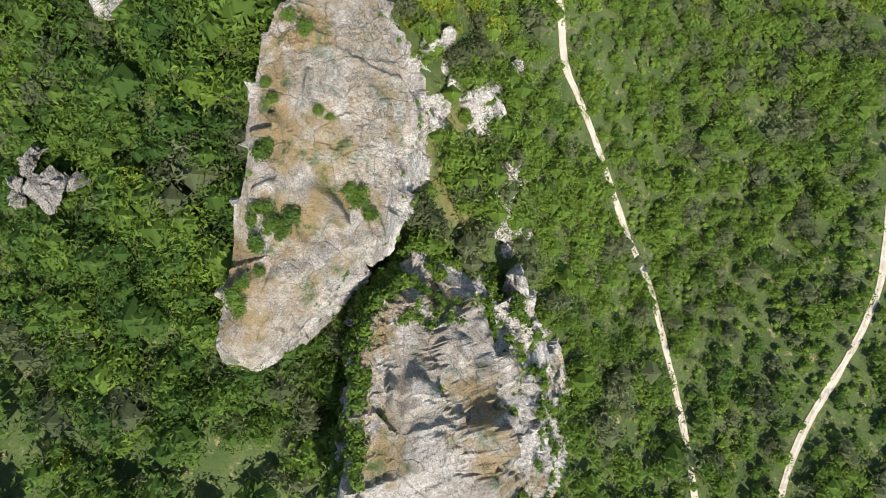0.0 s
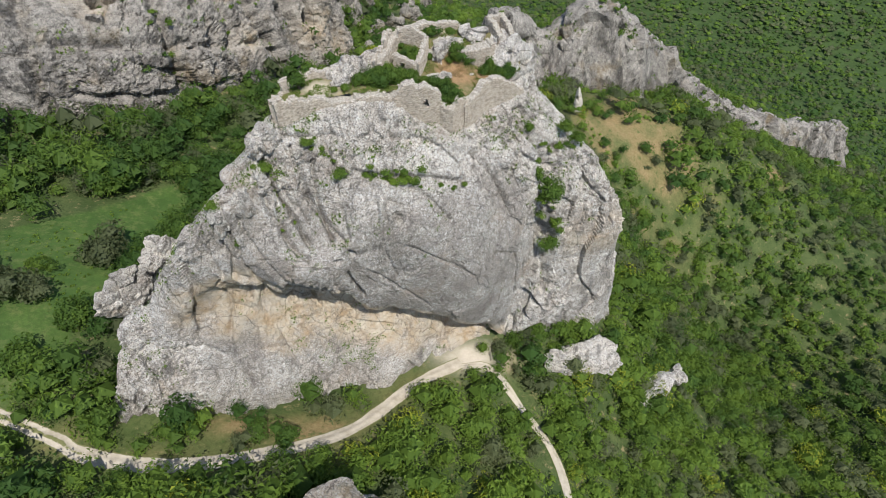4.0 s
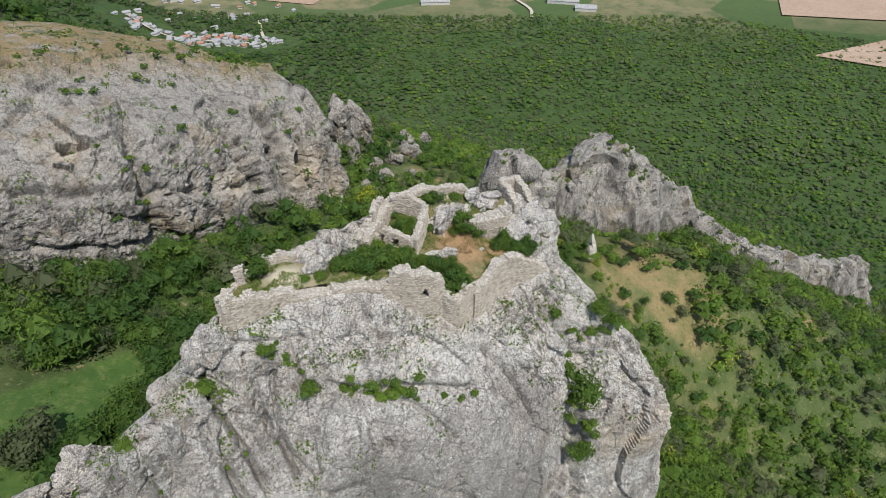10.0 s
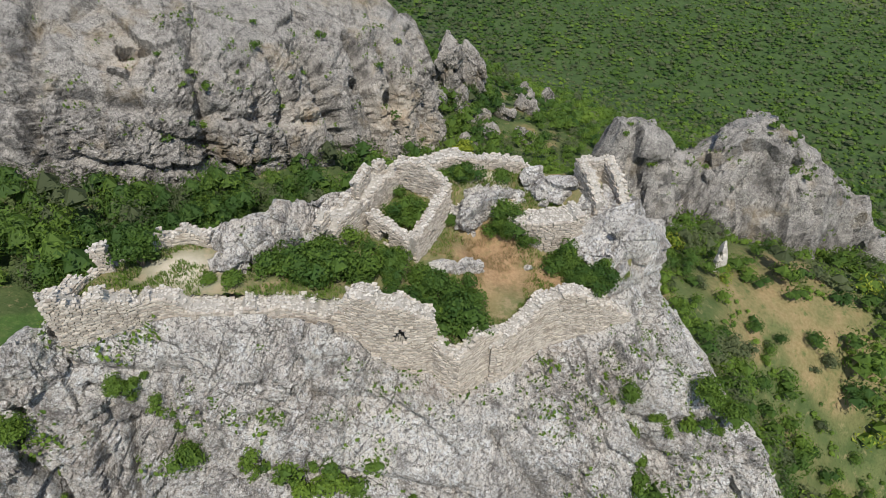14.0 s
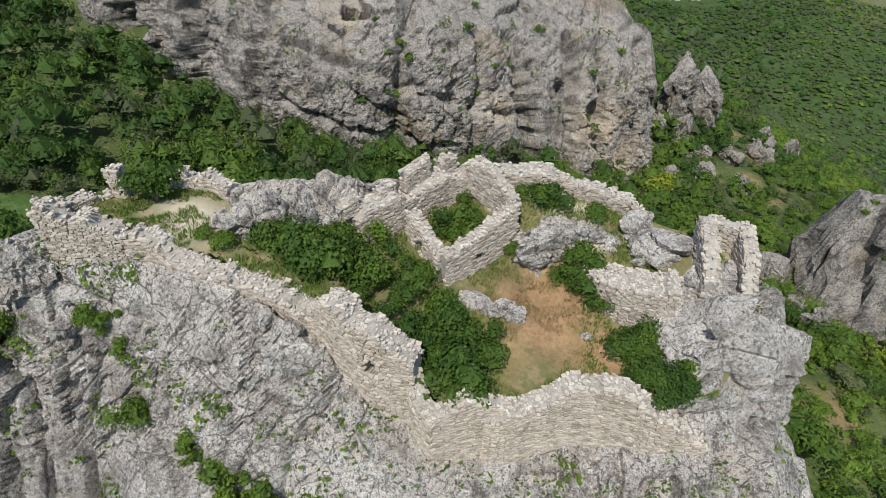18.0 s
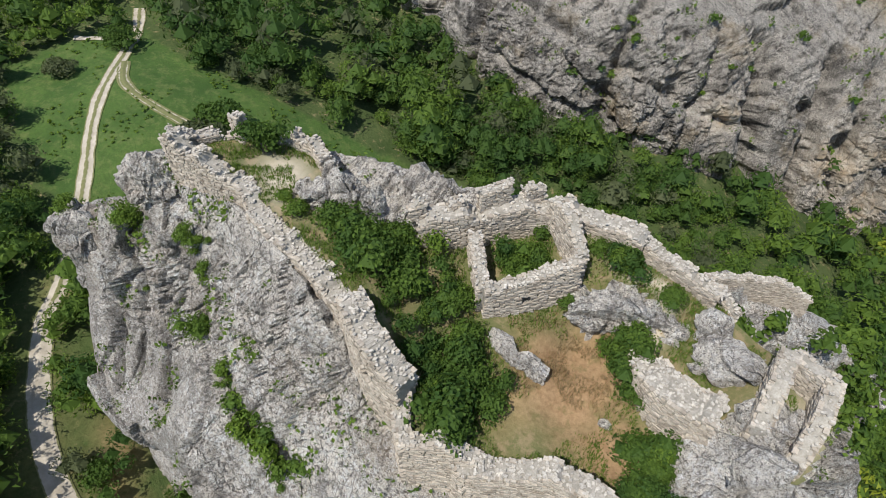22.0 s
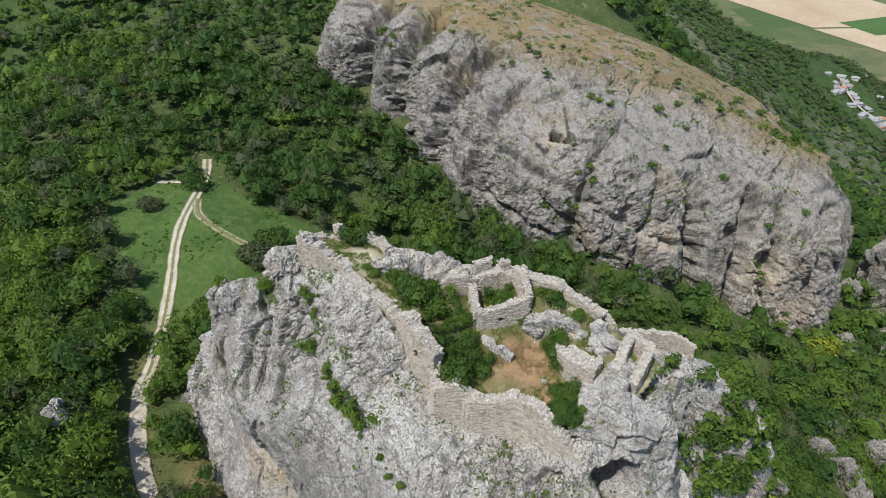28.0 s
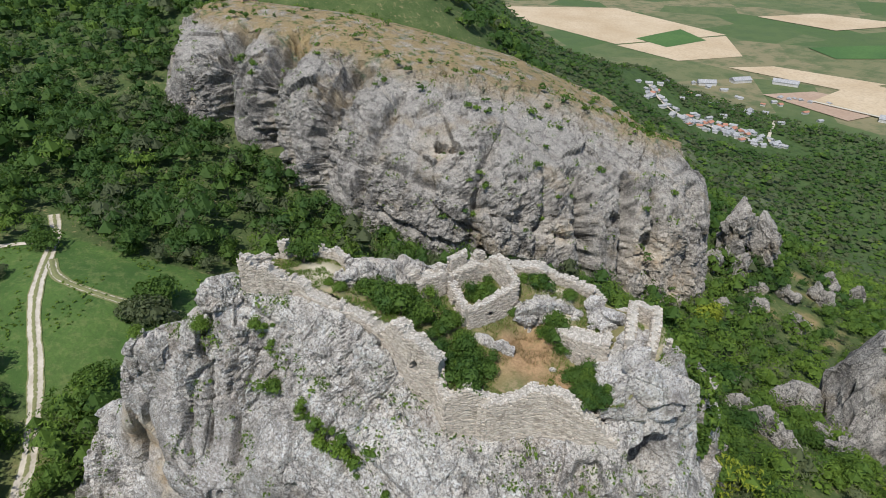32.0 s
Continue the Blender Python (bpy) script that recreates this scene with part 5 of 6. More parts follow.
ruin_wall("angle_wall", ((0.5, 82.1), (1.3, 83.2), (2.3, 84.5), (2.9, 85.2)), (46.7, 47.0, 47.2, 46.4), (40.8, 40.8, 41.2, 41.8), 0.85, "neat tan coursed wall meeting in a hollow angle", single=110, course=0.125)
ruin_wall("curved_wall", ((2.4, 84.3), (2.9, 84.6), (4.0, 86.2), (5.4, 88.0), (7.2, 89.2), (9.2, 90.0), (10.6, 90.9), (11.6, 91.6)), (46.0, 46.3, 46.9, 47.2, 47.0, 46.4, 45.0, 43.2), (40.8, 41.0, 41.2, 41.6, 41.8, 42.0, 42.0, 41.6), 1.15, "curved coursed rubble wall bowing round the courtyard", single=150, course=0.125, rubble=1.3)
ruin_wall("room_front_wall", ((-4.5, 89.1), (-3.9, 91.6), (-3.3, 94.5)), (49.4, 49.7, 50.6), (46.4, 46.6, 47.2), 0.8, "coursed rubble front wall of the roofless room", holes=((0.45, 0.3, 47.9, 48.35),), single=110)
ruin_wall("room_side_wall", ((-4.6, 89.1), (-7.9, 90.2)), (49.4, 50.2), (46.8, 48.0), 0.75, "rubble side wall with a low doorway", holes=((0.6, 0.45, 47.9, 49.2),), single=60)
ruin_wall("room_gable_wall", ((-3.4, 94.6), (-5.3, 95.0), (-7.4, 95.3)), (50.8, 52.0, 51.3), (48.4, 48.8, 49.4), 0.75, "broken gable wall of the roofless room", single=60)
ruin_wall("back_wall", ((-10.2, 87.6), (-9.5, 89.8), (-8.9, 92.2), (-8.2, 94.8), (-6.2, 96.7), (-3.0, 98.7)), (50.5, 50.6, 50.6, 50.7, 50.9, 50.5), (47.5, 47.4, 47.4, 47.6, 48.0, 48.2), 1.5, "broad rubble curtain wall with a worn wall walk", single=110, rubble=0.6)
for _x, _y, _w, _t in ((-10.6, 87.6, 1.0, 51.3), (-9.9, 90.0, 1.0, 51.5), (-9.4, 92.2, 1.9, 52.0), (-8.9, 94.7, 1.3, 51.4)):
    ruin_wall("merlon", ((_x, _y - _w / 2), (_x + 0.1, _y), (_x + 0.2, _y + _w / 2)), (_t, _t + 0.1, _t), (50.2, 50.2, 50.2), 0.65, "weathered block of parapet on the wall walk", single=24)
ruin_wall("terrace_wall", ((-20.2, 83.0), (-18.8, 83.9), (-17.0, 84.1)), (51.4, 51.7, 51.2), (49.0, 49.2, 49.0), 0.8, "broken length of rubble wall on the terrace", single=50)
ruin_wall("corner_stump", ((-22.2, 79.6), (-21.5, 80.0)), (52.8, 52.6), (50.0, 50.0), 0.7, "standing stump of a broken rubble corner", single=30)
ruin_wall("terrace_kerb", ((-22.4, 78.4), (-22.0, 80.4), (-20.4, 82.8)), (50.9, 50.9, 51.0), (49.4, 49.4, 49.4), 0.6, "low line of fallen wall along the terrace", single=36)
ruin_wall("north_curtain", ((-2.8, 98.8), (-0.6, 99.6), (1.4, 100.6)), (50.4, 50.2, 49.4), (48.0, 48.0, 47.6), 0.9, "low ruined curtain wall on the north brink", single=50, rubble=1.5)
ruin_wall("brink_wall", ((-0.6, 100.5), (0.9, 101.1), (2.4, 101.5)), (49.0, 49.3, 48.3), (46.0, 46.0, 46.0), 0.7, "short broken wall with a dark gap on the north brink", holes=((0.7, 0.3, 46.8, 47.8),), single=40)
ruin_wall("bulging_wall", ((1.8, 96.0), (2.7, 95.2), (4.2, 95.0), (5.6, 95.4), (6.8, 96.0)), (47.4, 48.0, 48.5, 48.8, 49.2), (45.0, 44.8, 44.8, 45.2, 46.0), 2.0, "bulging pale rubble wall above the courtyard", single=90, rubble=1.3)
ruin_wall("tower_side_wall", ((6.3, 99.9), (7.1, 98.5), (8.3, 96.7)), (51.0, 50.5, 49.2), (46.2, 46.2, 46.0), 0.9, "thick pale side wall of the open turret", single=70, rubble=0.5)
ruin_wall("tower_end_wall", ((6.4, 100.1), (8.4, 100.4)), (51.1, 51.0), (46.6, 46.6), 0.75, "pale end wall of the open turret", single=40, rubble=0.5)
ruin_wall("tower_far_wall", ((8.4, 100.3), (9.3, 98.9), (10.1, 97.2)), (51.0, 50.3, 49.1), (46.4, 46.4, 46.0), 0.8, "tapering pale wall of the open turret", single=50, rubble=0.5)
ruin_wall("spur_wall", ((-5.6, 108.6), (-7.4, 111.6), (-8.0, 114.8), (-7.2, 118.0), (-5.6, 121.0), (-3.4, 123.4)), (36.6, 36.2, 34.2, 33.6, 33.2, 31.8), (31.0, 31.0, 30.4, 29.6, 28.8, 27.6), 0.8, "long rubble wall with an arch running down the spur", holes=((0.3, 0.8, 32.0, 33.6), (0.3, 0.5, 33.4, 34.2)), single=120)
ruin_wall("wall_fragment", ((8.6, 103.0), (7.9, 104.6)), (45.0, 44.0), (40.5, 40.5), 0.7, "leaning fragment of rubble wall below the turret", single=40)
ruin_wall("wall_fragment", ((7.4, 106.4), (6.6, 108.4)), (43.8, 42.2), (39.5, 39.0), 0.7, "tall broken fragment of rubble wall below the turret", single=40)


def court_material():
    n = Nodes("courtyard_turf")
    fine = n.noise(3.0, 5, 0.7)
    green = n.mix(fine, (0.06, 0.085, 0.025), (0.2, 0.19, 0.085))
    brown = n.mix(n.ramp(fine, (0.3, 0.0), (0.7, 1.0)), (0.22, 0.135, 0.068), (0.38, 0.255, 0.14))
    pale = n.mix(fine, (0.42, 0.36, 0.27), (0.58, 0.52, 0.42))
    brown = n.mix(n.ramp(n.noise(1.1, 6, 0.75), (0.54, 0.0), (0.66, 0.7)), brown, (0.15, 0.13, 0.05))
    green = n.mix(n.ramp(n.noise(0.9, 6, 0.75), (0.5, 0.0), (0.6, 0.8)), green, (0.27, 0.21, 0.12))
    col = n.mix(n.attr("dry"), green, brown)
    col = n.mix(n.attr("pale"), col, pale)
    return n.done(col, 0.95, n.bump(fine, 0.7, 0.12))


COURT_RING = ((-22.6, 75.6), (-19, 78.2), (-15.3, 79.6), (-11, 81.2), (-6.5, 82.4), (-1.5, 83.3), (0.8, 82.4), (2.8, 84.9), (4.0, 86.6), (5.4, 88.4), (7.2, 89.6), (9.2, 90.4), (11.2, 92), (11.2, 96), (10.6, 98.5), (9.2, 101.6), (5.6, 101), (1.5, 101), (-3, 99.1), (-6.4, 97.2), (-9, 95), (-10.6, 88), (-13, 85.6), (-18, 84.6), (-22, 81.4))


def build_court():
    ax, ay = np.arange(-23.4, 12, 0.22), np.arange(74.6, 103, 0.22)
    x, y = np.meshgrid(ax, ay, indexing="ij")
    z = court(x, y) + 0.12 * fbm(flat(x, y) / 1.2, 3, 6).reshape(x.shape)
    f = grid_faces(len(ax), len(ay))
    keep = inside(x, y, COURT_RING)
    f = f[keep[f].all(1)]
    me = quick_mesh("court_ground", np.stack([x, y, z], -1).reshape(-1, 3), f, court_material(), True)
    dry = np.exp(-(((x - 0.8) / 2.6) ** 2 + ((y - 92.2) / 3.6) ** 2)) * 1.5 + np.exp(-(((x - 6) / 3) ** 2 + ((y - 91) / 2) ** 2))
    dry = np.clip(dry + 0.35 * fbm(flat(x, y) / 1.6, 3, 2).reshape(x.shape), 0, 1)
    pale = np.exp(-(((x + 17.5) / 2.2) ** 2 + ((y - 81.3) / 1.6) ** 2)) * 1.2
    walk_line = along(((-6.2, 97), (-4, 97), (-2, 97.4), (-0.4, 98.2), (1.0, 97.4), (1.6, 96)), 60)
    pale = np.maximum(pale, np.exp(-(line_gap(x, y, walk_line).reshape(x.shape) / 0.5) ** 2))
    pale = np.maximum(pale, 0.9 * np.exp(-(((x - 8.8) / 1.2) ** 2 + ((y - 98.5) / 2) ** 2)))
    vertex_value(me, "dry", dry)
    vertex_value(me, "pale", np.clip(pale, 0, 1))
    tagged(new("court_ground", me), "dry brown grass and green turf inside the ruin", "ground", kind="structure")


build_court()

# ---- single rocks, shrubs and trees ----


def boulder(name, at, size, turn, seed, label, mat=LIMESTONE, cuts=5, category="boulder", tilt=0.0, rough=1.25):
    """A free rock: a squarish lump broken into blocks at its true scale."""
    bm = bmesh.new()
    bmesh.ops.create_icosphere(bm, subdivisions=cuts, radius=1.0)
    u = np.array([v.co for v in bm.verts])
    big = (size[0] * size[1] * size[2]) ** (1 / 3)
    r = np.random.default_rng(seed)
    cut = r.normal(size=(18, 3))
    cut /= np.linalg.norm(cut, axis=1)[:, None]
    reach = np.minimum(1.25, (r.uniform(0.68, 1.0, 18) / np.maximum(u @ cut.T, 0.01)).min(1))
    p = u * reach[:, None] * 1.12 * np.array(size)
    p = p + u * rough_rock(p + np.array(at), 0.1 * big + 0.08, seed, 1.0, 0.8)[:, None] * rough
    for v, co in zip(bm.verts, p):
        v.co = co
    me = bpy.data.meshes.new(name)
    bm.to_mesh(me)
    bm.free()
    me.polygons.foreach_set("use_smooth", np.full(len(me.polygons), False))
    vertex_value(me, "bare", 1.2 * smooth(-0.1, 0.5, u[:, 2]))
    me.materials.append(mat)
    ob = new(name, me)
    ob.matrix_world = pose(*at, tilt, 0, turn)
    return tagged(ob, label, category)


boulder("ledge_rock", (-1.6, 89.4, 46.3), (2.3, 0.7, 1.2), 22, 3, "pale ledge of bedrock rising through the courtyard", BLEACHED)
boulder("outcrop", (2.2, 97.4, 47.2), (1.5, 0.9, 0.9), 20, 61, "pale bedrock step beside the path", BLEACHED)
boulder("outcrop", (-0.2, 96.6, 47.2), (1.6, 0.9, 1.1), 60, 62, "pale bedrock step below the path", BLEACHED)
boulder("outcrop", (-1.6, 96.1, 46.9), (3.5, 1.7, 2.3), 38, 4, "grey outcrop of bedrock below the path")
boulder("outcrop", (-15.0, 82.5, 50.2), (1.3, 0.9, 1.1), 30, 5, "smooth grey outcrop on the terrace")
boulder("outcrop", (-13.8, 84.5, 50.4), (0.8, 0.7, 1.7), 50, 6, "split upright grey rock on the brink")
boulder("outcrop", (-12.3, 85.4, 50.0), (0.8, 0.6, 1.6), 10, 7, "leaning grey rock on the brink")
boulder("outcrop", (-10.9, 86.6, 49.2), (1.0, 0.6, 1.3), 60, 8, "grey rock joining the curtain wall")
boulder("outcrop", (-16.4, 84.3, 50.2), (0.9, 0.6, 1.0), 0, 9, "grey rock beside the terrace wall")
boulder("outcrop", (5.0, 98.8, 48.2), (1.7, 1.3, 1.3), 40, 10, "bleached rock beside the turret", BLEACHED)
boulder("outcrop", (3.0, 99.4, 47.8), (1.3, 1.0, 1.4), 10, 12, "bleached rock by the north brink", BLEACHED)
boulder("outcrop", (10.6, 96.0, 45.6), (3.6, 2.8, 3.8), 20, 13, "white grey rock shoulder under the turret", BLEACHED, cuts=6)
boulder("outcrop", (9.0, 94.6, 44.0), (1.5, 1.4, 2.2), 50, 33, "white grey rock step beside the courtyard", BLEACHED)
boulder("outcrop", (12.6, 98.8, 43.4), (1.5, 2.0, 2.9), 10, 34, "grey rock knuckle behind the turret")
boulder("outcrop", (7.4, 97.6, 46.4), (1.9, 1.9, 2.4), 25, 44, "bleached rock carrying the turret", BLEACHED)
boulder("turret_fill", (8.4, 98.3, 48.2), (1.3, 1.8, 1.2), 32, 45, "pale rubble and turf filling the open turret", BLEACHED, category="rubble")
boulder("rock_pillar", (-27.0, 66.8, 42.6), (1.5, 1.3, 2.6), 30, 35, "blocky grey rock pillar on the crag's shoulder", category="rock")
boulder("rock_pillar", (-24.6, 69.4, 43.6), (1.2, 1.1, 2.0), 70, 36, "blocky grey rock pillar on the crag's shoulder", category="rock")
boulder("rock_pillar", (-30.0, 65.6, 40.4), (1.4, 1.3, 2.4), 10, 37, "blocky grey rock pillar on the crag's shoulder", category="rock")
boulder("rock_pillar", (-20.2, 73.4, 45.2), (1.0, 0.9, 1.7), 45, 38, "blocky grey rock pillar below the bastion", category="rock")
boulder("rock_pillar", (-34.8, 65.4, 35.0), (1.6, 1.3, 2.0), 20, 39, "blocky grey rock pillar on the crag's shoulder", category="rock")
boulder("outcrop", (-24.4, 73.4, 47.6), (1.7, 1.6, 2.6), 20, 14, "rounded grey rock at the bastion's foot")
boulder("fallen_stone", (3.9, 92.1, 45.5), (0.45, 0.3, 0.22), 30, 15, "pale fallen block lying in the dry grass", cuts=3)
boulder("boulder", (47.5, 75, -24.0), (2.4, 5.2, 3.0), -35, 16, "long pale boulder on the scrub slope")
boulder("boulder", (53.5, 80, -26.5), (1.6, 2.2, 2.6), 10, 17, "smaller pale boulder on the scrub slope")
boulder("boulder", (28, 75.5, -11.5), (7.5, 3.4, 3.6), 8, 18, "pale limestone outcrop below the buttress")
boulder("slab_rock", (-50.5, 80, 15), (1.6, 3.6, 5.0), -30, 19, "upright grey slab on the wooded flank", tilt=20)
boulder("slab_rock", (-57.5, 75.5, 11), (1.4, 5.4, 5.6), -30, 20, "leaning grey slab on the wooded flank", tilt=25)
boulder("boulder", (-50.5, 36.3, 11.5), (2.6, 2.0, 2.0), 0, 21, "grey boulder among the trees")
boulder("boulder", (-58, 9, 12.2), (3.6, 2.0, 1.7), 20, 22, "ragged grey outcrop among the trees", DARK_ROCK, rough=2.4)
boulder("boulder", (-62, 12.5, 12.6), (2.8, 1.3, 1.3), 70, 42, "low grey outcrop among the trees", DARK_ROCK, rough=2.4)
boulder("boulder", (-63.5, 7.5, 12.4), (1.2, 2.2, 1.2), 10, 43, "low grey outcrop among the trees", DARK_ROCK, rough=2.4)
boulder("spire_rock", (-46, 262.7, -24), (5.5, 4.5, 11), 0, 24, "slender grey rock spire above the wood", DARK_ROCK, rough=1.7)
boulder("spire_rock", (-38, 275, -30), (5.0, 4.5, 9), 30, 25, "slender grey rock spire above the wood", DARK_ROCK, rough=1.7)
boulder("spire_rock", (-40, 262, -38), (4, 3.4, 7), 60, 26, "broken grey rock spire above the wood", DARK_ROCK, rough=1.7)
for _x, _y, _up, _size, _turn, _tilt in (
    (3.6, 169.5, 0.8, (4.6, 2.4, 3.2), -20, 0), (10.5, 165.5, 0.2, (5.0, 2.0, 2.6), -35, 0), (-1.5, 172.5, 1.5, (2.6, 2.0, 3.2), 10, 0), (6.2, 184.0, 5.0, (4.6, 3.2, 4.6), 15, 0), (13.5, 177.0, 2.0, (3.0, 2.0, 2.2), -20, 0),
    (19.0, 174.0, 2.5, (3.2, 2.2, 2.6), 40, 0), (-6.5, 183.0, 1.5, (2.2, 1.6, 2.2), 30, 0), (-30, 230, 2.0, (3.0, 2.2, 3.4), 0, 0), (-25, 245, 2.0, (3.2, 2.4, 3.0), 60, 0), (-13.5, 251, 2.0, (2.6, 2.0, 3.6), 20, 0),
    (-32, 257, 2.0, (3.4, 2.4, 3.2), 45, 0), (-24, 267, 2.2, (4.0, 2.4, 3.4), -30, 0), (-17, 285, 2.2, (5.0, 2.6, 3.6), -40, 0), (-22, 308, 2.2, (5.5, 2.6, 4.6), -45, 0), (-12, 312, 2.0, (3.0, 2.4, 4.6), -20, 0), (-47, 252, 3.0, (3.0, 2.6, 5.4), 20, 0),
    (12.5, 122, 1.5, (3.0, 2.2, 3.0), 30, 0), (5.9, 140.0, 1.2, (3.4, 1.6, 2.2), -40, 0), (14.0, 131.0, 1.0, (2.6, 1.5, 2.0), 10, 0), (2.0, 150.0, 1.0, (2.2, 1.4, 1.8), 50, 0),
):
    boulder("outcrop", (_x, _y, float(land(np.array(float(_x)), np.array(float(_y)))) + _up), _size, _turn, int(70 + abs(_x) + _y), "grey limestone outcrop breaking through the scrub slope", DARK_ROCK, tilt=_tilt, rough=1.7)
boulder("standing_wall", (40.5, 167, -14.5), (1.4, 0.7, 5.0), 20, 27, "lone pale fragment of a standing wall", PALE_RUBBLE, category="ruined wall")
boulder("white_outcrop", (6.5, 22, 1.0), (4.0, 3.0, 1.6), 30, 28, "bleached outcrop in the scrub", BLEACHED)
boulder("white_outcrop", (-2.5, 24, 4), (3.0, 2.2, 2.0), 0, 29, "bleached outcrop beside the fin", BLEACHED)
boulder("white_outcrop", (11, 6, -1), (3.0, 4.2, 2.2), 10, 30, "grey rib of rock in the scrub")
boulder("white_outcrop", (13, -7, 3), (2.0, 4.0, 5.0), 10, 32, "grey rib of rock in the scrub")

wood_rng = np.random.default_rng(9)


def shrub(name, x, y, z, r, h, label, tone=0.45, mat=LEAVES, category="shrub", lumps=9, per=130, leaf=0.08, group="shrubs on the ruin", trunk=0.35):
    """A shrub or tree: a forked tapered stem and a crown of separate leaf clumps."""
    rng = wood_rng
    base = tagged(new(name), label, category, group=group)
    base.location = (x, y, z)
    one = np.ones(1)
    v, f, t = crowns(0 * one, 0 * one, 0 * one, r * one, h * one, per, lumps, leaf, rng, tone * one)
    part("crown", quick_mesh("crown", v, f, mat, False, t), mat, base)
    bm = bmesh.new()
    for k in range(4):
        a = k * 1.7 + x
        lean = Vector((math.cos(a) * r * 0.35, math.sin(a) * r * 0.35, h * 0.62)) if k else Vector((0, 0, h * 0.6))
        m = lean.to_track_quat("Z", "Y").to_matrix().to_4x4()
        out = bmesh.ops.create_cone(bm, segments=7, radius1=0.05 * r + 0.03, radius2=0.015 * r + 0.01, depth=lean.length)
        bmesh.ops.transform(bm, matrix=m @ Matrix.Translation((0, 0, lean.length / 2)), verts=out["verts"])
    part("stem", bm, BARK, base)
    return base


for _x, _y, _r, _h, _t in (
    (-20.2, 80.9, 1.3, 2.3, 0.3), (-12.3, 83.2, 1.2, 1.7, 0.5), (-10.4, 83.4, 1.6, 2.5, 0.35), (-8.4, 84.2, 1.6, 2.5, 0.4), (-6.8, 85.4, 1.4, 2.3, 0.5), (-9.9, 85.7, 1.2, 1.8, 0.45),
    (-0.4, 85.3, 1.8, 2.6, 0.2), (0.8, 84.4, 1.3, 2.0, 0.22), (-1.8, 86.3, 1.3, 2.0, 0.3), (0.5, 86.9, 1.1, 1.6, 0.35), (-3.6, 87.6, 1.0, 1.4, 0.4), (-5.3, 87.6, 1.1, 1.6, 0.5),
    (-6.6, 92.2, 0.95, 1.1, 0.6), (-6.0, 93.4, 0.8, 0.9, 0.6), (-4.0, 96.3, 0.6, 0.8, 0.6), (-2.4, 97.6, 0.5, 0.6, 0.6), (1.9, 94.4, 1.1, 1.7, 0.25), (3.2, 93.9, 0.8, 1.1, 0.4),
    (6.0, 92.5, 1.1, 1.3, 0.45), (7.2, 92.6, 0.9, 1.2, 0.45), (6.8, 94.0, 0.7, 1.0, 0.45), (0.4, 98.4, 0.8, 0.9, 0.55), (4.4, 97.8, 0.6, 0.7, 0.6), (-2.9, 94.0, 0.8, 0.7, 0.5), (-14.0, 81.4, 0.8, 0.9, 0.7), (-15.6, 81.0, 0.6, 0.6, 0.8),
):
    shrub("shrub", _x, _y, float(court(_x, _y)) - 0.1, _r, _h, "leafy green shrub growing inside the ruin", 0.75 * _t)
for _x, _y, _z, _r, _h, _t in (
    (-14.8, 73.2, 41.0, 1.1, 1.8, 0.5), (17.6, 82.6, 27.5, 2.3, 4.6, 0.35), (18.2, 82.0, 15.5, 1.6, 3.4, 0.35),
    (-24.0, 70.6, 44.6, 1.0, 1.5, 0.6), (19.5, 91.5, 35.5, 1.4, 1.6, 0.5), (22.0, 91.5, 33.0, 1.4, 1.6, 0.5), (13.0, 87.2, 38.5, 0.9, 1.4, 0.4), (12.5, 84.6, 32.5, 0.8, 1.2, 0.4), (-18.8, 74.2, 46.0, 0.8, 1.2, 0.6), (-30.5, 66.0, 42.5, 0.9, 1.2, 0.6), (14.0, 78.0, -9.0, 2.2, 3.4, 0.3), (19.0, 78.5, -8.0, 2.2, 3.6, 0.45), (24.0, 80.0, -10.0, 2.4, 4.0, 0.5),
    (-26.0, 52.5, 1.5, 2.2, 3.6, 0.25), (-31.0, 53.5, 2.0, 2.2, 3.2, 0.25), (-44.0, 53.5, 2.5, 2.4, 4.0, 0.2),
):
    shrub("shrub", _x, _y, _z, _r, _h, "green shrub rooted in the limestone face", _t, group="shrubs on the crag")
for _x, _y, _r, _h, _m, _t in (
    (-72.7, 94.0, 4.6, 6.0, GREY_LEAVES, 0.2), (-62.8, 101.5, 3.8, 5.5, LEAVES, 0.12), (-78, 79, 3.6, 5.0, GREY_LEAVES, 0.3), (-69, 74, 3.4, 5.0, LEAVES, 0.2), (-80.5, 86, 2.0, 2.8, LEAVES, 0.5),
    (-112, 54.8, 2.6, 3.4, GREY_LEAVES, 0.5), (-119.5, 66.5, 3.0, 4.6, LEAVES, 0.15), (-83.5, 77, 4.6, 6.0, GREY_LEAVES, 0.15), (-88, 80, 3.8, 5.6, LEAVES, 0.2), (-110, 82, 3.0, 4.6, LEAVES, 0.25), (-72, 63, 3.2, 4.6, LEAVES, 0.3),
):
    shrub("tree", _x, _y, float(land(np.array(_x), np.array(_y))) - 0.2, _r, _h, "rounded broadleaf tree standing in the meadow", _t, _m, "tree", 11, 150, 0.085, "trees in the meadow")

shrub("tree", -28.0, 213.0, float(land(np.array(-28.0), np.array(213.0))) - 0.2, 4.2, 8.0, "bright yellow-green tree standing in the wood", 1.0, LEAVES, "tree", 9, 90, 0.1, "trees behind the ruin")
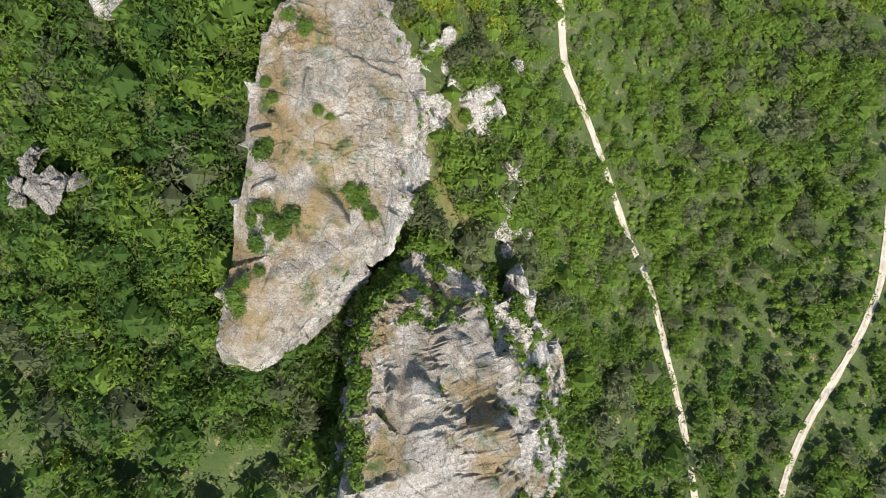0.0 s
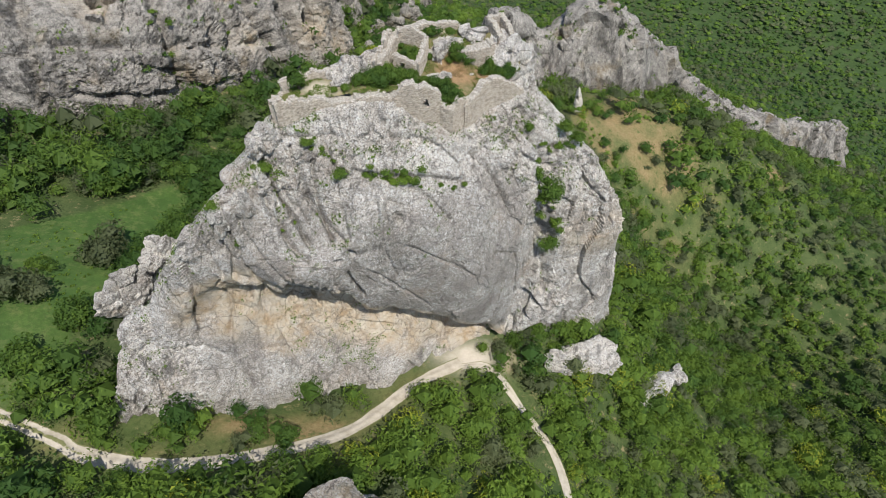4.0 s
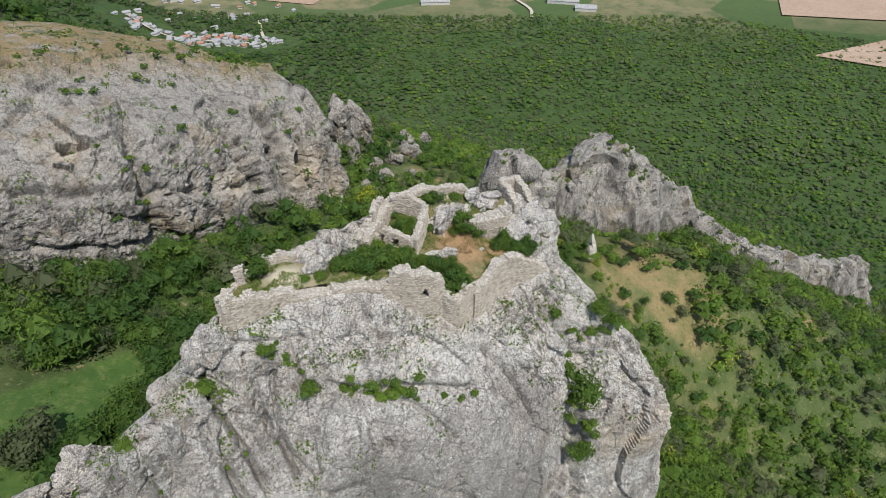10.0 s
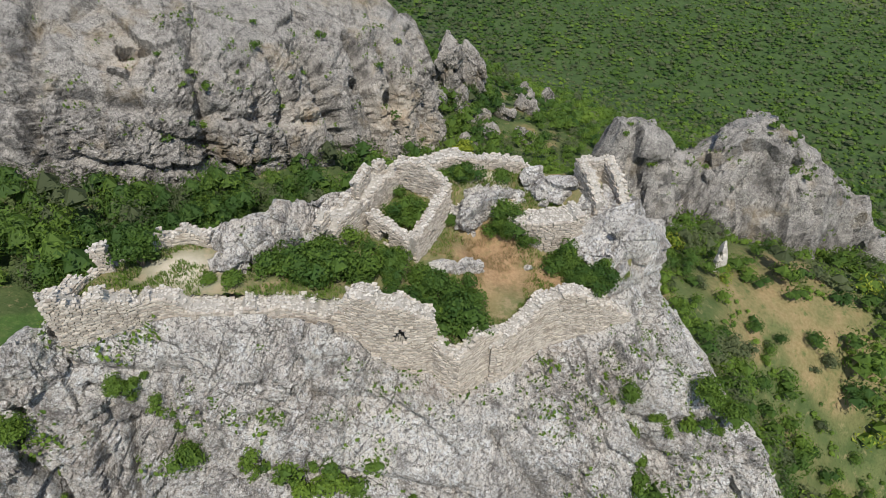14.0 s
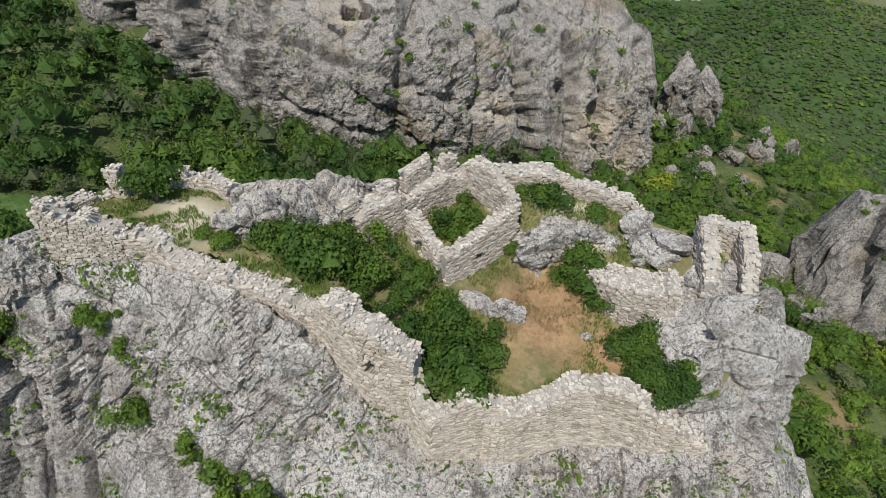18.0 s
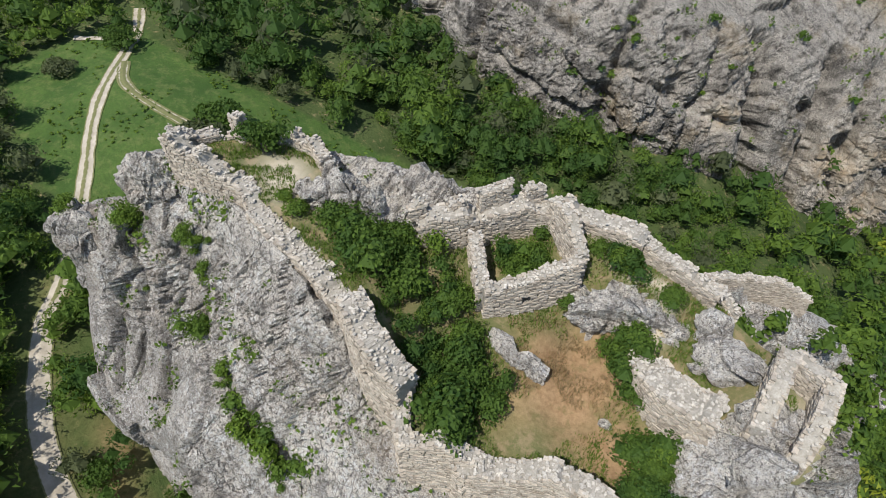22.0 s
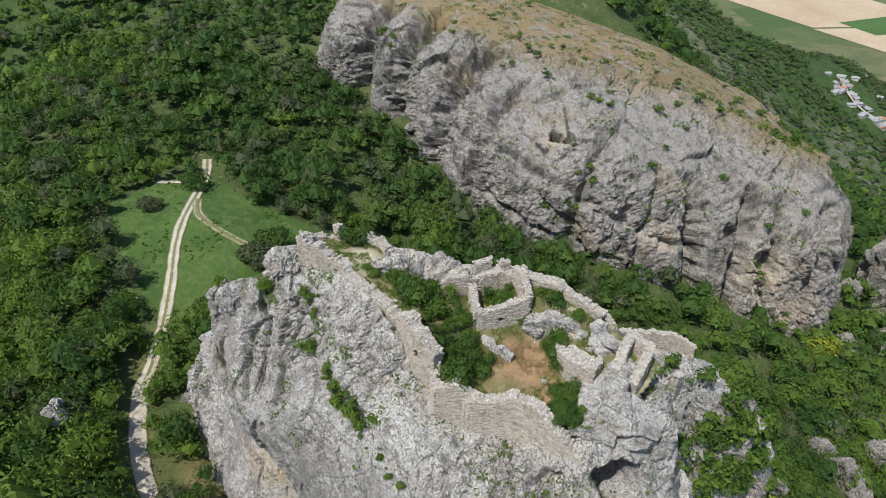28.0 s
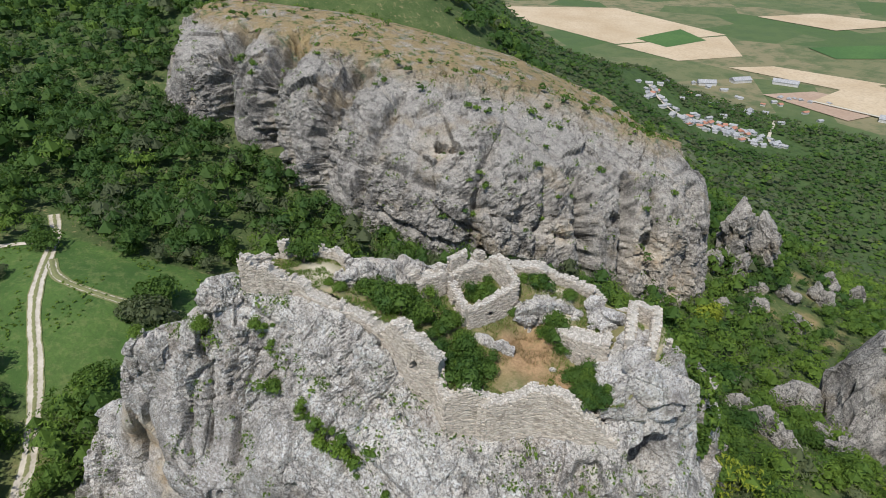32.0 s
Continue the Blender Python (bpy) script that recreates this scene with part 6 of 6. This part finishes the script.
for _x, _y, _z, _s, _t in ((1, 30, 6.5, 1.6, 10), (5, 25, 4, 2.2, 40), (9, 27, 2.5, 1.5, 80), (13, 12, 0, 1.4, 25), (-1, 20, 5, 1.3, 60), (11, 0, 1.5, 1.6, 15)):
    boulder("white_outcrop", (_x, _y, float(land(np.array(float(_x)), np.array(float(_y)))) + 0.2), (_s, 0.7 * _s, 0.5 * _s), _t, 50 + _t, "small bleached outcrop in the dry scrub", cuts=4, rough=2.0)

def on_rock(sheet, x, y):
    """The height of a rock mass over a plan point."""
    q = SHEETS[sheet].reshape(-1, 3)
    near = np.hypot(q[:, 0] - x, q[:, 1] - y) < 0.9
    return float(q[near, 2].max()) if near.any() else float(land(np.array(float(x)), np.array(float(y))))


for _x, _y, _r, _t in (
    (-21.0, 3.0, 1.5, 0.35), (-18.7, 4.0, 1.3, 0.3), (-23.4, 0.8, 1.3, 0.35), (-20.0, 1.6, 1.0, 0.4), (-22.6, 5.0, 1.2, 0.45), (-24.0, 3.4, 1.0, 0.5), (-10.7, 6.4, 1.5, 0.4), (-9.4, 4.6, 1.1, 0.45), (-11.4, 7.8, 0.9, 0.5),
    (-22.6, 11.6, 1.5, 0.25), (-21.4, 12.8, 0.9, 0.5), (-15.3, 16.9, 0.8, 0.5), (-13.9, 16.2, 0.6, 0.55), (-26.1, -6.8, 1.4, 0.6), (-25.2, -4.4, 1.0, 0.5), (-26.4, -8.6, 0.9, 0.55), (-17.1, 27.3, 1.0, 0.55), (-19.4, 29.0, 0.9, 0.5),
    (-20.9, 18.2, 0.9, 0.55), (-22.0, 20.6, 0.8, 0.5), (-23.2, -2.8, 0.9, 0.45),
):
    shrub("shrub", _x, _y, on_rock("fin_rock", _x, _y) - 0.2, _r, 1.1 * _r, "low green shrub rooted on the fin's shelf", _t, LEAVES, "shrub", 7, 90, 0.11, "shrubs on the fin rock")
for _x, _y, _r, _t, _m in (
    (-8.2, 38.6, 3.2, 0.3, GREY_LEAVES), (5.4, 32.7, 2.8, 0.2, GREY_LEAVES), (2.6, 31.0, 2.6, 0.45, GREY_LEAVES), (9.1, 17.7, 2.2, 0.3, LEAVES), (4.4, 9.5, 3.0, 0.35, GREY_LEAVES), (-3.6, 6.0, 3.2, 0.2, GREY_LEAVES), (-1.0, 2.6, 2.6, 0.3, GREY_LEAVES),
    (-3.0, 43.5, 1.9, 1.0, LEAVES), (0.4, 40.6, 1.7, 1.0, LEAVES), (-5.4, 37.6, 1.4, 1.0, LEAVES), (-2.0, 36.4, 1.2, 0.9, LEAVES), (3.6, 22.0, 1.2, 0.9, LEAVES),
):
    shrub("tree", _x, _y, float(land(np.array(_x), np.array(_y))) - 0.2, _r, 1.7 * _r, "bright yellow-green bush beside the fin rock" if _t > 0.85 else "rounded grey-green tree beside the fin rock", _t, _m, "tree", 10, 120, 0.085, "trees beside the fin")
for _x, _y, _s, _t in ((-1.4, 33.5, 1.9, 20), (0.6, 35.0, 1.3, 70), (5.0, 25.8, 2.4, 35), (7.4, 27.4, 1.6, 5), (11.4, 13.9, 2.0, 50), (10.7, 7.1, 2.2, 15), (-2.3, 20.0, 2.1, 0), (12.5, 31.3, 1.7, 65), (9.6, 10.4, 1.4, 30), (2.0, 27.6, 1.5, 45)):
    boulder("white_outcrop", (_x, _y, float(land(np.array(float(_x)), np.array(float(_y)))) + 1.3), (_s, 0.75 * _s, 0.95 * _s), _t, 150 + _t, "bleached limestone outcrop in the dry scrub", BLEACHED, cuts=4, rough=2.0)

# ---- plants on ledges and turf ----


def ledge_plants():
    rng = np.random.default_rng(33)
    out = []
    for name, share, size in (("castle_rock", 0.018, 0.38), ("fin_rock", 0.07, 0.5), ("spur_rock", 0.2, 0.9), ("opposite_cliff", 0.016, 0.9), ("knob_ridge", 0.07, 0.9), ("north_spur", 0.12, 0.7)):
        p = SHEETS[name]
        n = sheet_normals(p)
        up = n[..., 2].ravel()
        q = p.reshape(-1, 3)
        patch = fbm(q / 5, 3, 61)
        ok = (up > 0.5) & (patch > 0.08) & (rng.random(len(q)) < share * 2) | (up > 0.25) & (patch > 0.25) & (rng.random(len(q)) < share)
        out.append((q[ok], np.full(ok.sum(), size)))
    q = np.vstack([a for a, _ in out])
    s = np.concatenate([b for _, b in out]) * rng.uniform(0.5, 1.5, len(q))
    tone = np.clip(rng.normal(0.55, 0.15, len(q)), 0, 0.92)
    v, f, t = leaf_clumps(q + (0, 0, 0.1), np.stack([s, s, s * 0.7], 1), 9, s * 0.32, rng, tone)
    tagged(new("ledge_plants", quick_mesh("ledge_plants", v, f, LEAVES, False, t)), "small green plants on the rock ledges", "plants", kind="stuff")
    x, y = rng.uniform(-23, 11, 44000), rng.uniform(75, 102, 44000)
    ok = inside(x, y, COURT_RING) & (fbm(flat(x, y) / 1.5, 2, 4) > -0.1)
    x, y = x[ok], y[ok]
    c = np.stack([x, y, court(x, y)], 1)
    brown = np.exp(-(((x - 0.8) / 2.6) ** 2 + ((y - 92.2) / 3.6) ** 2)) + 0.6 * (rng.random(len(x)) - 0.45) > 0.3
    for name, sel, mat, label in (("grass_tufts", ~brown, LEAVES, "rough green grass tufts inside the ruin"), ("dry_grass_tufts", brown, DRY_GRASS, "dry reddish grass tufts in the courtyard")):
        a = rng.uniform(0, 6.28, (sel.sum(), 5))
        lean = np.stack([np.cos(a) * 0.12, np.sin(a) * 0.12, rng.uniform(0.1, 0.3, a.shape)], -1)
        side = np.stack([-np.sin(a) * 0.025, np.cos(a) * 0.025, 0 * a], -1)
        root = c[sel][:, None] + rng.normal(size=lean.shape) * (0.1, 0.1, 0.0)
        v = np.stack([root - side, root + side, root + lean], 2).reshape(-1, 3)
        me = quick_mesh(name, v, np.arange(len(v)).reshape(-1, 3), mat, False, np.repeat(np.clip(rng.normal(0.6, 0.15, sel.sum()), 0, 0.9), 5))
        tagged(new(name, me), label, "grass", kind="stuff")


def bushes_on(sheet, count, low, high, seed, steep, spread, label, tone=0.5, gap=0.05):
    """Bushes rooted on the gentler parts of a rock mass, in patches."""
    rng = np.random.default_rng(seed)
    p = SHEETS[sheet]
    up = sheet_normals(p)[..., 2].ravel()
    q = p.reshape(-1, 3)
    ok = np.flatnonzero((up > steep) & (fbm(q / spread, 3, seed) > gap))
    q = q[rng.choice(ok, min(count, len(ok)), replace=False)]
    r = rng.uniform(low, high, len(q))
    v, f, t = crowns(q[:, 0], q[:, 1], q[:, 2] - 0.2, r, r * rng.uniform(1.0, 1.7, len(q)), 18, 2, 0.21, rng, np.clip(rng.normal(tone, 0.16, len(q)), 0, 0.94))
    tagged(new("rock_bushes", quick_mesh("rock_bushes", v, f, LEAVES, False, t)), label, "bushes", kind="stuff")


def undergrowth():
    rng = np.random.default_rng(66)
    ring = ((-12.6, 82.4), (-7.6, 83.4), (-1.6, 84.3), (0.6, 83.6), (2.0, 86.2), (0.6, 88.6), (-1.2, 87.8), (-3.6, 88.0), (-8.6, 88.4), (-11.8, 85.6))
    x, y = rng.uniform(-13, 2.5, 110), rng.uniform(82, 89, 110)
    keep = inside(x, y, ring)
    for a, b, w in ((8.2, 91.6, 1.4), (6.6, 93.4, 1.0), (1.0, 95.0, 0.8), (-3.0, 97.4, 0.7), (-6, 92.8, 1.4)):
        x, y = np.r_[x, a + rng.normal(size=16) * w * 0.6], np.r_[y, b + rng.normal(size=16) * w * 0.6]
        keep = np.r_[keep, np.full(16, True)]
    x, y = x[keep], y[keep]
    r = rng.uniform(0.45, 1.0, len(x))
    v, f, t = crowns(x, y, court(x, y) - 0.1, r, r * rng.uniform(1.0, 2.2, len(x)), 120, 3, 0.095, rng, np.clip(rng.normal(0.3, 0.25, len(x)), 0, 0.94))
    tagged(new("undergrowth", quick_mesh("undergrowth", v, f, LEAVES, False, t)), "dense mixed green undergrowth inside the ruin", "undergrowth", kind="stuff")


bushes_on("spur_rock", 2600, 0.4, 1.4, 51, 0.05, 7, "green bushes on the broken spur", 0.55, -0.12)
bushes_on("fin_rock", 800, 0.2, 0.75, 52, 0.2, 4, "green bushes on the fin rock")
bushes_on("opposite_cliff", 170, 0.8, 2.0, 53, 0.45, 16, "green bushes along the cliff's brow", 0.4)
bushes_on("knob_ridge", 260, 0.8, 2.0, 54, 0.4, 9, "green bushes on the limestone ridge", 0.4)
bushes_on("north_spur", 1100, 0.7, 1.8, 55, -0.05, 8, "green bushes covering the spur", 0.45, -0.12)
undergrowth()


def ledge_bushes():
    """Low bushes along the cracks and ledges of the crag."""
    rng = np.random.default_rng(77)
    q = SHEETS["castle_rock"].reshape(-1, 3)
    spots, size = [], []
    for line, count, big in (
        (((-11, 74.1, 40.5), (-7.5, 74.4, 40.0), (-4, 74.8, 39.6)), 26, 0.75), (((-3, 75, 39.3), (2.7, 76.9, 36.8)), 8, 0.45), (((17.4, 84, 34), (17.8, 83, 27), (18.6, 82, 16)), 16, 0.9),
        (((-25.5, 71.5, 45), (-24, 70, 41), (-21.5, 68, 36)), 14, 0.5), (((10, 87.5, 39), (14, 87, 35.5), (22, 91, 33)), 18, 0.7), (((-18.5, 75.5, 46.5), (-16.5, 74.5, 43.5)), 8, 0.5), (((-30, 66, 41), (-28, 66, 34)), 8, 0.4),
    ):
        for c in along(line, count):
            c = c + rng.normal(size=3) * 0.5
            spots.append(q[((q - c) ** 2).sum(1).argmin()])
            size.append(big * rng.uniform(0.5, 1.3))
    s, r = np.array(spots), np.array(size)
    v, f, t = crowns(s[:, 0], s[:, 1], s[:, 2] - 0.15, r, r * rng.uniform(0.9, 1.5, len(r)), 60, 3, 0.15, rng, np.clip(rng.normal(0.6, 0.18, len(r)), 0, 0.94))
    tagged(new("ledge_bushes", quick_mesh("ledge_bushes", v, f, LEAVES, False, t)), "green bushes along the ledges of the crag", "bushes", kind="stuff")


ledge_bushes()
DRY_GRASS = foliage_material("dry_grass", (0.26, 0.165, 0.08), (0.42, 0.31, 0.17), (0.42, 0.32, 0.18))
ledge_plants()

# ---- the plain ----
FIELDS = (
    ("stubble_field", (0.42, 0.32, 0.2), (0.52, 0.42, 0.29), "wide pale stubble field on the plain"),
    ("ploughed_field", (0.33, 0.23, 0.16), (0.4, 0.3, 0.22), "pinkish bare field on the plain"),
    ("green_field", (0.05, 0.11, 0.03), (0.08, 0.15, 0.04), "dark green crop field on the plain"),
)
FIELD_MATS = {n: plain_material(n, a, b, 0.01, 0.95, 0.2, 20.0) for n, a, b, _ in FIELDS}


def sheet_on_land(name, ring, mat, lift, label, step=25.0, category="field"):
    """A patch of land cover that follows the ground."""
    ring = np.asarray(ring, float)
    lo, hi = ring.min(0), ring.max(0)
    nx, ny = max(2, int((hi[0] - lo[0]) / step) + 1), max(2, int((hi[1] - lo[1]) / step) + 1)
    u, v = np.meshgrid(np.linspace(0, 1, nx), np.linspace(0, 1, ny), indexing="ij")
    a, b, c, d = ring
    p = (1 - u)[..., None] * ((1 - v)[..., None] * a + v[..., None] * d) + u[..., None] * ((1 - v)[..., None] * b + v[..., None] * c)
    z = land(p[..., 0], p[..., 1]) + lift
    me = quick_mesh(name, np.concatenate([p, z[..., None]], -1).reshape(-1, 3), grid_faces(nx, ny), mat, True)
    return tagged(new(name, me), label, category, kind="structure")


for _k, (_n, _ring) in enumerate((
    ('stubble_field', ((-1175, 1198), (-906, 1454), (-561, 1347), (-661, 1105))),
    ('stubble_field', ((-655, 1097), (-556, 1336), (-451, 1191), (-510, 1073))),
    ('green_field', ((-665, 1178), (-654, 1330), (-561, 1266), (-580, 1153))),
    ('stubble_field', ((-429, 1095), (-382, 1160), (-220, 1178), (-246, 1094))),
    ('ploughed_field', ((-321, 983), (-278, 1054), (-162, 1056), (-195, 948))),
    ('green_field', ((-402, 1350), (-290, 1514), (-254, 1385), (-333, 1295))),
    ('stubble_field', ((-613, 1598), (-532, 1748), (-337, 1759), (-428, 1561))),
    ("stubble_field", ((-260, 1000), (50, 1000), (60, 1120), (-250, 1160))), ("ploughed_field", ((60, 1010), (300, 1000), (340, 1200), (80, 1240))),
    ("green_field", ((330, 1010), (480, 980), (560, 1180), (380, 1240))), ("ploughed_field", ((470, 900), (700, 860), (800, 1080), (540, 1090))),
    ("stubble_field", ((-160, 1500), (500, 1350), (900, 1800), (200, 2200))), ("ploughed_field", ((440, 745), (520, 700), (640, 760), (560, 800))),
)):
    _f = next(f for f in FIELDS if f[0] == _n)
    sheet_on_land(_n, _ring, FIELD_MATS[_n], 0.5 + 0.12 * _k, _f[3])

for _line, _w in ((((-258, 880), (-232, 800), (-222, 780)), 4), (((-361, 734), (-330, 712), (-306, 710), (-270, 740), (-238, 760)), 4), (((-260, 1000), (0, 985), (150, 1000), (330, 985), (560, 1010)), 7), (((96, 993), (120, 930), (119, 890)), 5)):
    build_road("road", along(_line, 40), _w, "far pale road across the plain").location.z += 1.8

# ---- the village ----
PLASTER = plain_material("limewash_plaster", (0.42, 0.4, 0.36), (0.6, 0.58, 0.54), 0.4)
ROOF_GREY = plain_material("grey_sheet_roof", (0.22, 0.22, 0.22), (0.42, 0.42, 0.42), 0.5)
ROOF_RED = plain_material("red_tile_roof", (0.33, 0.15, 0.1), (0.42, 0.22, 0.15), 0.5)


def house(x, y, long, deep, high, turn, roof_mat, label):
    base = tagged(new("house"), label, "house", group="houses of the village")
    base.matrix_world = pose(x, y, float(land(np.array(float(x)), np.array(float(y)))) - 0.5, 0, 0, turn)
    bm = bmesh.new()
    bmesh.ops.create_cube(bm, size=1.0, matrix=Matrix.Translation((0, 0, high / 2)) @ Matrix.Diagonal((long, deep, high, 1)))
    part("wall", bm, PLASTER, base)
    bm = bmesh.new()
    a, b, e = long / 2 + 0.5, deep / 2 + 0.6, high - 0.1
    v = [bm.verts.new(c) for c in ((-a, -b, e), (a, -b, e), (a, b, e), (-a, b, e), (-a, 0, e + deep * 0.32), (a, 0, e + deep * 0.32))]
    for f in ((0, 1, 5, 4), (2, 3, 4, 5), (0, 4, 3), (1, 2, 5), (3, 2, 1, 0)):
        bm.faces.new([v[k] for k in f])
    part("roof", bm, roof_mat, base)


_vr = random.Random(4)
for _line, _n, _spread in ((((-361, 730), (-332, 708), (-307, 706), (-272, 735), (-242, 755), (-218, 780)), 62, 14), (((-290, 735), (-262, 762), (-236, 790)), 26, 14), (((-350, 760), (-320, 820), (-300, 880), (-250, 940)), 22, 40), (((-420, 930), (-330, 950), (-230, 1000)), 16, 30)):
    for _p in along(_line, _n):
        _x, _y = _p[0] + _vr.uniform(-1, 1) * _spread, _p[1] + _vr.uniform(-1, 1) * _spread
        house(_x, _y, _vr.uniform(5, 9), _vr.uniform(4, 6), _vr.uniform(2.4, 3.6), _vr.uniform(0, 180), ROOF_RED if _vr.random() < 0.12 else ROOF_GREY, "small pale village house with a pitched roof")
for _x, _y, _l, _t in ((-16, 955, 42, 5), (173, 960, 46, -12), (200, 925, 30, -10), (420, 1010, 50, 30), (-150, 985, 40, 10), (-90, 1010, 36, 20), (-322, 1062, 36, 15), (-375, 1025, 30, 60), (-402, 971, 26, 40)):
    house(_x, _y, _l, 13, 5, _t, ROOF_GREY, "long pale farm shed on the plain")


# ---- the tower on the cliff ----
BRICK = plain_material("weathered_brick", (0.3, 0.2, 0.14), (0.42, 0.3, 0.22), 0.8)


def cliff_tower(x, y, z):
    """A low square tower base with a brick upper stage and corner buttresses."""
    base = tagged(new("tower"), "small square stone and brick tower on the cliff's top", "tower")
    base.matrix_world = pose(x, y, z, 0, 0, 25)
    for name, w, lo, hi, mat in (("plinth", 7.6, 0.0, 1.2, PLASTER), ("body", 6.6, 1.1, 6.0, BRICK), ("cornice", 7.2, 5.9, 6.5, PLASTER)):
        bm = bmesh.new()
        bmesh.ops.create_cube(bm, size=1.0, matrix=Matrix.Translation((0, 0, (lo + hi) / 2)) @ Matrix.Diagonal((w, w, hi - lo, 1)))
        bmesh.ops.bevel(bm, geom=bm.edges[:], offset=0.12, segments=1, affect="EDGES")
        part(name, bm, mat, base)
    for sx, sy in ((1, 1), (1, -1), (-1, 1), (-1, -1)):
        bm = bmesh.new()
        bmesh.ops.create_cube(bm, size=1.0, matrix=Matrix.Translation((sx * 3.3, sy * 3.3, 2.8)) @ Matrix.Diagonal((1.2, 1.2, 5.4, 1)))
        part("buttress", bm, BRICK, base)


cliff_tower(-204, 160, 44.5)
